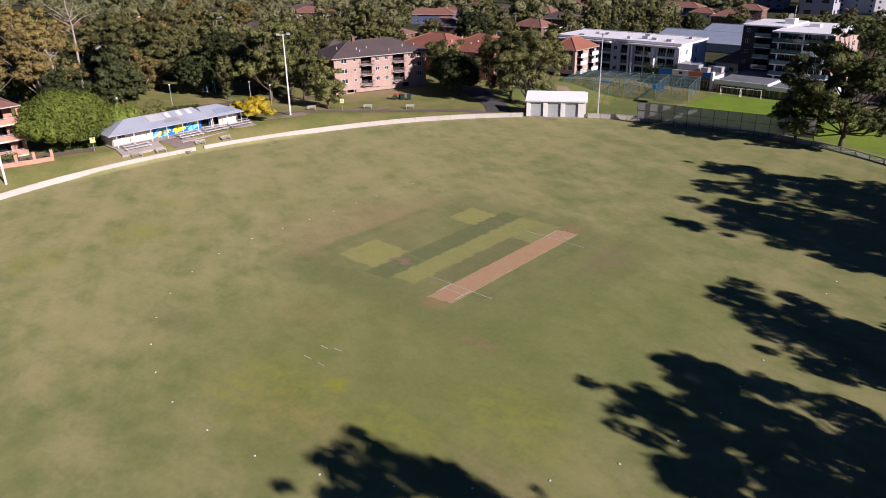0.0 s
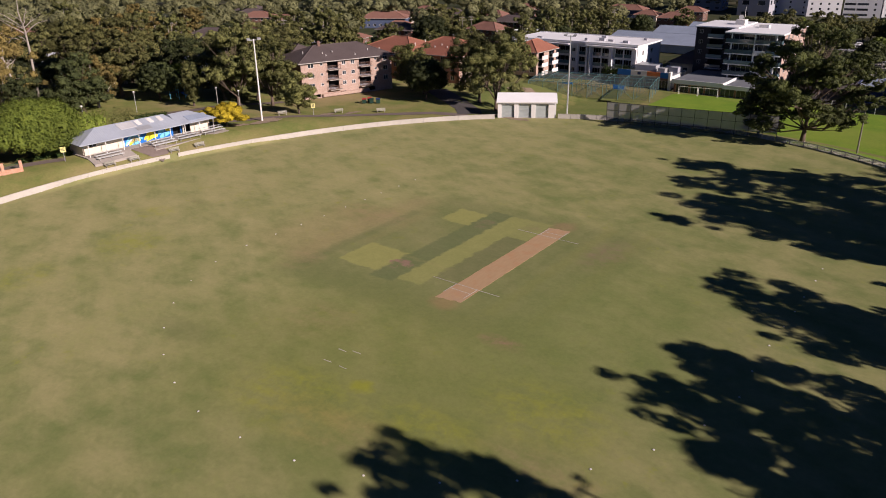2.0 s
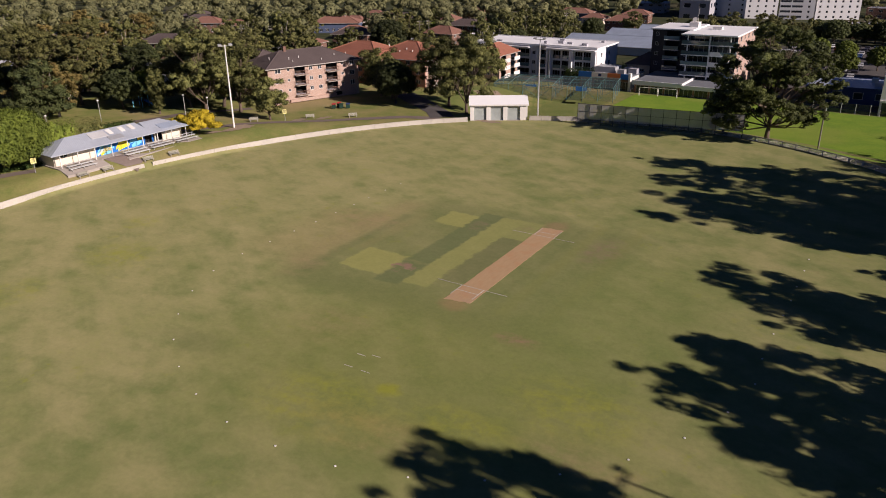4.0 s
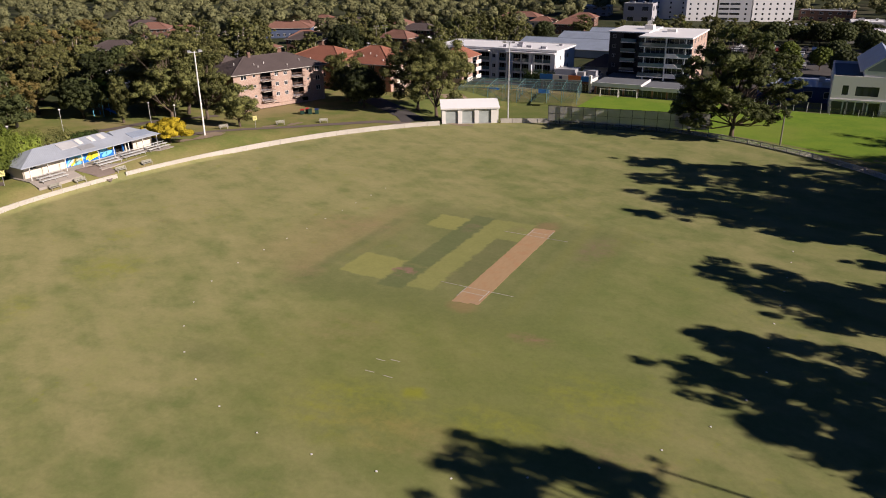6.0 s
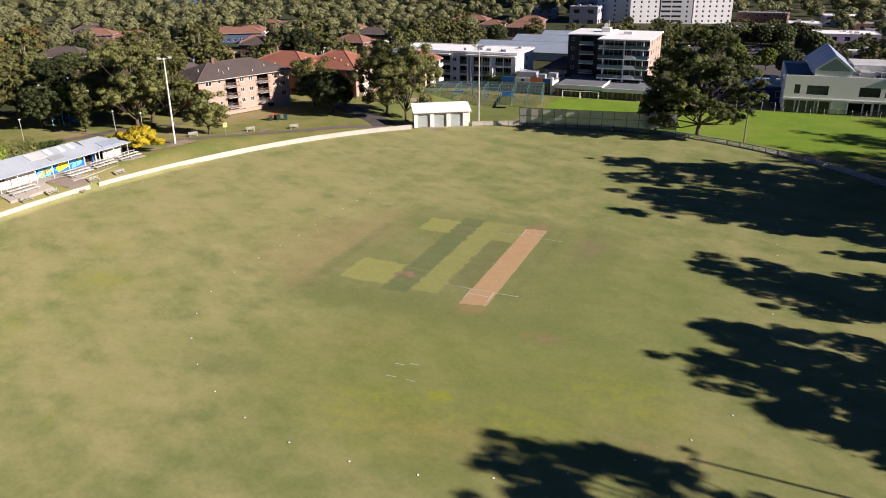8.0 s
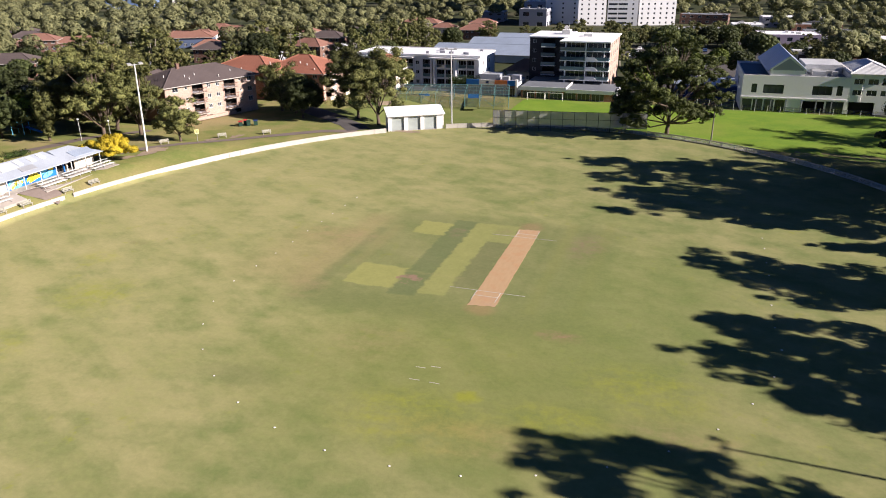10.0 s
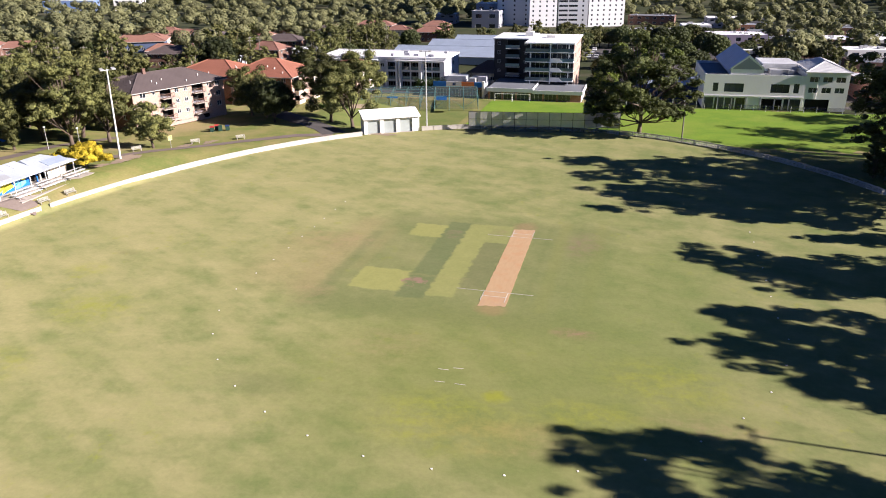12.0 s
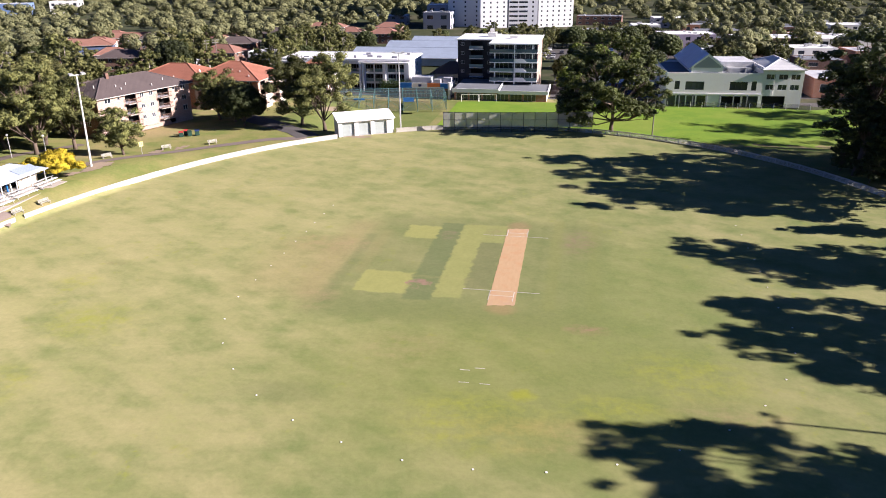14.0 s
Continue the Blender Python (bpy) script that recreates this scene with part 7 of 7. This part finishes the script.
for x, y, W, D, H, wm, rm, rz in ((70, 262, 26, 18, 7.5, "brick_dark", "roof_white", 4), (100, 256, 18, 14, 8, "white", "roof_white", 6), (84, 226, 16, 12, 6.5, "white", "roof_white", 8),
                                  (104, 222, 22, 14, 6, "brick_red", "roof_pale", 8), (78, 190, 14, 12, 6, "brick_dark", "roof_slate", 5), (96, 180, 20, 14, 5, "navy", "roof_pale", 5),
                                  (72, 152, 12, 18, 5.5, "brick_red", "roof_pale", 3), (124, 210, 20, 16, 7, "white", "roof_white", 10), (134, 262, 24, 16, 8, "cream_wall", "roof_pale", 8),
                                  (60, 310, 22, 14, 4.5, "brick_dark", "roof_pale", 3), (160, 300, 26, 18, 8, "white", "roof_white", 6), (110, 330, 24, 16, 5, "brick_red", "roof_pale", 6),
                                  (66, 352, 30, 16, 5, "render_grey", "roof_slate", 2), (200, 360, 30, 20, 8, "white", "roof_white", 4),                                   (-140, 440, 24, 16, 6.5, "render_grey", "roof_white", 4), (-100, 436, 14, 14, 14, "render_grey", "roof_white", 4),
                                  (-20, 450, 16, 16, 22, "render_grey", "roof_white", 4), (50, 440, 40, 18, 6, "render_grey", "roof_white", 4), (140, 420, 40, 20, 5, "cream_wall", "roof_pale", 4),
                                  (-192, 160, 8, 8, 4, "white", "roof_white", 15), (-126, 208, 18, 10, 4, "white", "roof_white", 7), (-207, 155, 8, 8, 4.5, "white", "roof_white", 35),
                                  (50, 236, 14, 12, 5, "white", "roof_white", 5), (118, 176, 18, 14, 6, "white", "roof_white", 8), (148, 236, 22, 16, 7, "white", "roof_white", 8), (142, 180, 20, 14, 6, "cream_wall", "roof_white", 6),
                                  (120, 284, 22, 14, 7, "white", "roof_white", 6), (150, 340, 30, 16, 7, "render_grey", "roof_white", 5), (86, 298, 18, 12, 4.5, "navy", "roof_pale", 5), (98, 388, 30, 16, 5, "brick_dark", "roof_slate", 4),
                                  (60, 404, 30, 14, 5, "brick_red", "roof_grey", 4), (0, 456, 30, 14, 6, "brick_dark", "roof_slate", -6), (176, 262, 24, 16, 7, "white", "roof_white", 6), (180, 210, 20, 16, 6, "brick_dark", "roof_white", 6),
                                  (140, 380, 26, 14, 7, "white", "roof_white", 4), (-455, 522, 24, 16, 11, "white", "roof_white", 20), (-512, 500, 44, 16, 10, "glass_blue", "roof_pale", 20), (-152, 68, 12, 8, 4, "white", "roof_white", 25), (-140, 60, 10, 7, 3.5, "white", "roof_pale", 20)):
    block(x, y, W, D, H, M[wm], M[rm], "flat-roofed " + {"brick_dark": "brown brick", "white": "white", "brick_red": "red brick", "navy": "dark blue", "cream_wall": "cream", "render_grey": "grey", "glass_blue": "blue-clad", "sky_blue": "pale blue glass"}[wm] + " building among the shops and trees", rz, max(2, W // 5), 2 if H > 5.5 else 1)


def warehouse():
    s = thing("warehouse", -82, 204, -3.5, 0, "wide low warehouse with blue-grey sheet roofs", "warehouse")
    for x0, x1, y0, y1, rise in ((0, 42, 0, 22, 2.6), (8, 46, 22.1, 44, 2.8), (14, 48, 44.1, 62, 2.6)):
        wall(s, (x0, y0), (x1, y0), 0, 2.9, [], M["roof_blue"])
        wall(s, (x1, y0 + 0.252), (x1, y1), 0, 2.9, [], M["render_grey"])
        wall(s, (x1, y1), (x0, y1), 0, 2.9, [], M["render_grey"])
        wall(s, (x0, y1), (x0, y0 + 0.252), 0, 2.9, [], M["render_grey"])
        hip_roof(s, x0, y0, x1, y1, 2.9, rise, 0.4, M["roof_blue"], True)


warehouse()
low = house(12, 10, 3.4, 3.2, M["cream"], M["roof_brown"], "cream cottage with steep brown roof behind the shop")
low.matrix_basis = pose(-41, 163, -3.5, 0, 0, 0)
store = block(12, 146, 24, 16, 4.0, M["navy"], M["roof_blue"], "low blue-roofed store beside the car park", 2, 5, 1)


# ---------- parked cars ----------
def car_proto(color, label):
    s = thing("parked_car", 0, 0, 0, 0, label, "car", "parked cars")
    body = [(-2.1, 0.35), (-2.15, 0.75), (-1.9, 0.95), (-0.9, 1.0), (-0.35, 1.42), (0.95, 1.45), (1.6, 1.0), (2.05, 0.92), (2.15, 0.5), (2.1, 0.35)]
    v = [(x, y, z) for y in (-0.85, 0.85) for x, z in body]
    n = len(body)
    part("body", Shape().faces(v, [tuple(range(n)), tuple(range(2 * n - 1, n - 1, -1))] + [(i, n + i, n + (i + 1) % n, (i + 1) % n) for i in range(n)]), color, s)
    part("window", Shape().prism([(-0.8, -0.86), (1.4, -0.86), (1.4, 0.86), (-0.8, 0.86)], 1.02, 1.34), M["glass"], s)
    for x in (-1.35, 1.35):
        for y in (-0.8, 0.8):
            w = part("wheel", Shape().tube([(x, y - 0.1, 0.32), (x, y + 0.1, 0.32)], [0.32, 0.32], 12), M["charcoal"], s)
    return s


cars = [car_proto(surface("car_white", (0.75, 0.75, 0.75), 0.3, 2, 0.03, 0.05, spec=0.5), "white parked car in the open car park"),
        car_proto(surface("car_silver", (0.40, 0.41, 0.42), 0.3, 2, 0.03, 0.05, spec=0.5), "silver parked car in the open car park"),
        car_proto(surface("car_dark", (0.03, 0.03, 0.04), 0.3, 2, 0.03, 0.05, spec=0.5), "dark parked car in the open car park"),
        car_proto(surface("car_red", (0.22, 0.03, 0.025), 0.3, 2, 0.03, 0.05, spec=0.5), "dark red parked car in the open car park"),
        car_proto(surface("car_blue", (0.03, 0.06, 0.16), 0.3, 2, 0.03, 0.05, spec=0.5), "dark blue parked car in the open car park")]
crng = random.Random(12)
first = set()
for row in (170, 186, 200, 214, 242, 253, 264, 276):
    for k in range(7 if row < 230 else 14):
        c, x = crng.choices(range(5), (2, 2, 4, 1, 1))[0], (0 if row < 230 else -9) + k * 3.1 + crng.uniform(-0.2, 0.2)
        if crng.random() < (0.2 if row < 230 else 0.45):
            continue
        m = pose(x, row, terrain(x, row) + 0.05, 0, 0, 90 + crng.uniform(-3, 3))
        if c not in first:
            first.add(c)
            cars[c].matrix_basis = m
        else:
            copy_thing(cars[c], m)

for c, x, y, rz, label in ((0, -131, 61, 50, "white parked car under the park trees"), (4, -134.5, 57, 50, "dark blue parked car under the park trees"), (1, -127.5, 65, 50, "silver parked car under the park trees")):
    tagged(copy_thing(cars[c], pose(x, y, terrain(x, y), 0, 0, rz)), label)

# ---------- suburb trees ----------
def suburb_trees(size, cover):
    """The five kinds of garden tree: leaf clumps of a size, over part of the crown."""
    kinds = ((12.0, 12, 71, "leaf_gum", "gum", 116, "bark"), (9.5, 11, 72, "leaf_dark", "round", 86, "bark"), (13, 12, 73, "leaf_olive", "gum", 108, "bark_pale"),
             (8, 8.5, 74, "leaf_bright", "round", 74, "bark"), (12, 12.5, 75, "leaf_bronze", "gum", 108, "bark_pale"))
    return [tree_meshes(h, w, seed, M[leaf], style, size, cover, core=0.86, lobes_n=n, fill=4.0, low=0.12, bark=M[bark], lobe=0.62 if style == "gum" else 0.72, limbs=32)
            for h, w, seed, leaf, style, n, bark in kinds]


sub, sub_far = suburb_trees(0.92, 0.28), suburb_trees(1.05, 0.16)
LABELS = ("olive gum tree among the houses", "dense dark street tree", "tall gum with pale trunk among the houses", "rounded bright-green garden tree", "bronze-leaved gum among the houses")
KEEP = [(-96, 140, -24, 200, 2), (-14, 236, 38, 288, 3), (-108, 54, -50, 136, 2), (-91, 58, -76, 88, 6), (-108, 92, -56, 132, 5), (-90, 143, -40, 166, 5), (-46, 130, 0, 172, 3), (28, 128, 68, 162, 4), (-86, 200, -30, 268, 3), (-4, 140, 36, 238, 2), (-100, 405, 8, 470, 2), (0, 326, 52, 346, 2),
        (38, 272, 66, 294, 3)]


def sight_line(x, y):
    """Whether a tree here would hide one of the CLEAR roofs from the camera; such trees are left out."""
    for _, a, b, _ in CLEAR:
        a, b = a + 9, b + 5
        # (25, -68) lies midway on the camera's path
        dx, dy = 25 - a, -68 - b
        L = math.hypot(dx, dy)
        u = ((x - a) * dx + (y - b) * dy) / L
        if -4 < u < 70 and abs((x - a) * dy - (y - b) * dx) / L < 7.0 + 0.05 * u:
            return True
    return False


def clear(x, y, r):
    if sight_line(x, y):
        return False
    for a, b, c, d in PLOTS:
        if a - r < x < c + r and b - r < y < d + r:
            return False
    if outside(x, y) < 22 or (y < 138 and x > -62):
        return False
    for a, b, c, d, e in KEEP:
        if a - e < x < c + e and b - e < y < d + e:
            return False
    for _, a, b, _ in SPOTS:
        if -2 < x - a < 16 and -5 < y - b < 11:
            return False
    if -100 < x < -76 and -26 < y < 66:
        return False
    return True


trng = random.Random(31)
taken, beyond, count = [], [], 0
while count < 300:
    x, y = trng.uniform(-330, 240), trng.uniform(-70, 400)
    d = math.hypot(x - 20, y + 60)
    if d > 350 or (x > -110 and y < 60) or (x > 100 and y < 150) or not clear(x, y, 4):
        continue
    if x > 30 and trng.random() < 0.55:
        continue
    if any((x - a) ** 2 + (y - b) ** 2 < 52 for a, b in taken):
        continue
    taken.append((x, y))
    k = trng.choices(range(5), (4, 3, 3, 1.5, 2.5 if x < -100 and y < 120 else 0.5))[0]
    turn, size = trng.uniform(0, 360), trng.triangular(0.6, 1.5, 0.9) * (0.75 if x > 30 else 1.0)
    count += 1
    if d > 282:
        beyond.append((k, pose(x, y, terrain(x, y), 0, 0, turn) @ Matrix.Scale(size, 4)))
    else:
        plant_tree(sub[k], x, y, turn, size, LABELS[k], group="suburb trees")


def garden_woods():
    """The trees of the farther gardens, too many to tell apart, as one mass."""
    V, F, slots, mats, off = [], [], [], [], 0
    for k, m in beyond:
        rot, shift = np.array(m.to_3x3()), np.array(m.translation)
        for me in sub_far[k]:
            co = np.empty(len(me.vertices) * 3)
            me.vertices.foreach_get("co", co)
            V.append(co.reshape(-1, 3) @ rot.T + shift)
            F += [tuple(off + i for i in p.vertices) for p in me.polygons]
            if me.materials[0] not in mats:
                mats.append(me.materials[0])
            slots += [mats.index(me.materials[0])] * len(me.polygons)
            off += len(me.vertices)
    me = bpy.data.meshes.new("garden_woods")
    me.from_pydata(np.concatenate(V).tolist(), [], F)
    for mat in mats:
        me.materials.append(mat)
    me.polygons.foreach_set("material_index", slots)
    me.polygons.foreach_set("use_smooth", [True] * len(F))
    me.update()
    tagged(new("garden_woods", me), "mixed olive and dark green garden trees between far houses", "woods", kind="stuff")


garden_woods()


for x, y in ((2, 294), (20, 296), (35, 302), (-8, 296), (10, 300), (28, 298), (-2, 304), (16, 310), (40, 306), (-14, 288), (46, 318), (24, 316), (6, 318), (-22, 298), (38, 262), (40, 240), (66, 250), (74, 246), (58, 268), (92, 250), (110, 246), (84, 286), (98, 282), (62, 292), (108, 304), (76, 318), (-4, 300), (12, 312), (3, 151), (8, 160), (2, 171), (-10, 290), (-18, 310), (-30, 330), (-44, 345), (52, 244), (60, 200), (34, 312), (66, 236),
             (6, 206), (13, 224), (24, 208), (31, 192), (16, 190), (4, 230), (28, 226), (-58, 352), (-70, 340), (-52, 372), (-36, 380), (-16, 384), (0, 376)):
    k = trng.choice((0, 1, 1, 3))
    plant_tree(sub[k], x, y, trng.uniform(0, 360), trng.uniform(0.8, 1.15) * (0.6 if y > 325 else 1.0), LABELS[k], group="street trees")


def far_woods():
    """The wooded distance beyond the houses, one mass of crowns built from small clumps."""
    rng = np.random.default_rng(5)
    lobes = []
    for _ in range(2700):
        a, d = rng.uniform(-1.35, 0.75), 290 + 620 * rng.uniform() ** 1.25
        x, y = 20 + d * math.sin(a), -60 + d * math.cos(a)
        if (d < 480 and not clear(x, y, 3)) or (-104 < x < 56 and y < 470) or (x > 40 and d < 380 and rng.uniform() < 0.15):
            continue
        h, w = rng.uniform(8, 16), rng.uniform(3.0, 6.0) * (1 + max(0.0, d - 400) / 700)
        z = terrain(x, y)
        for k in range(6):
            q, b = math.sqrt(rng.uniform()) * (0.2 if k == 0 else 0.75), rng.uniform(0, math.tau)
            lr = w * (0.7 if k == 0 else rng.uniform(0.3, 0.52))
            lobes.append(((x + w * q * math.cos(b), y + w * q * math.sin(b), z + h * (0.74 - 0.3 * q * q) - rng.uniform(0, 1.5)), (lr, lr, lr * 0.72)))
    for _ in range(1300):
        a, d = rng.uniform(-1.3, 0.9), 820 + 1100 * rng.uniform() ** 1.1
        x, y = 20 + d * math.sin(a), -60 + d * math.cos(a)
        for k in range(3):
            lr = rng.uniform(5, 10)
            lobes.append(((x + rng.normal() * 7, y + rng.normal() * 7, terrain(x, y) + rng.uniform(5, 9)), (lr, lr, lr * 0.6)))
    V, F, off, balls = [], [], 0, []
    for level in (1, 2):
        ico = bmesh.new()
        bmesh.ops.create_icosphere(ico, subdivisions=level, radius=1.0)
        balls.append((np.array([v.co[:] for v in ico.verts]), [[v.index for v in f.verts] for f in ico.faces]))
        ico.free()
    for c, r in lobes:
        iv, tri = balls[math.hypot(c[0] - 20, c[1] + 60) < 360]
        V.append(np.array(c) + iv * (1 + rng.uniform(-0.22, 0.22, (len(iv), 1))) * np.array(r))
        F += [tuple(off + i for i in f) for f in tri]
        off += len(iv)
    me = bpy.data.meshes.new("far_woods")
    me.from_pydata(np.concatenate(V).tolist(), [], F)
    me.materials.append(M["leaf_far"])
    me.polygons.foreach_set("use_smooth", [True] * len(F))
    me.update()
    tagged(new("far_woods", me), "wooded suburban distance of olive-green gum crowns", "woods", kind="stuff")


far_woods()
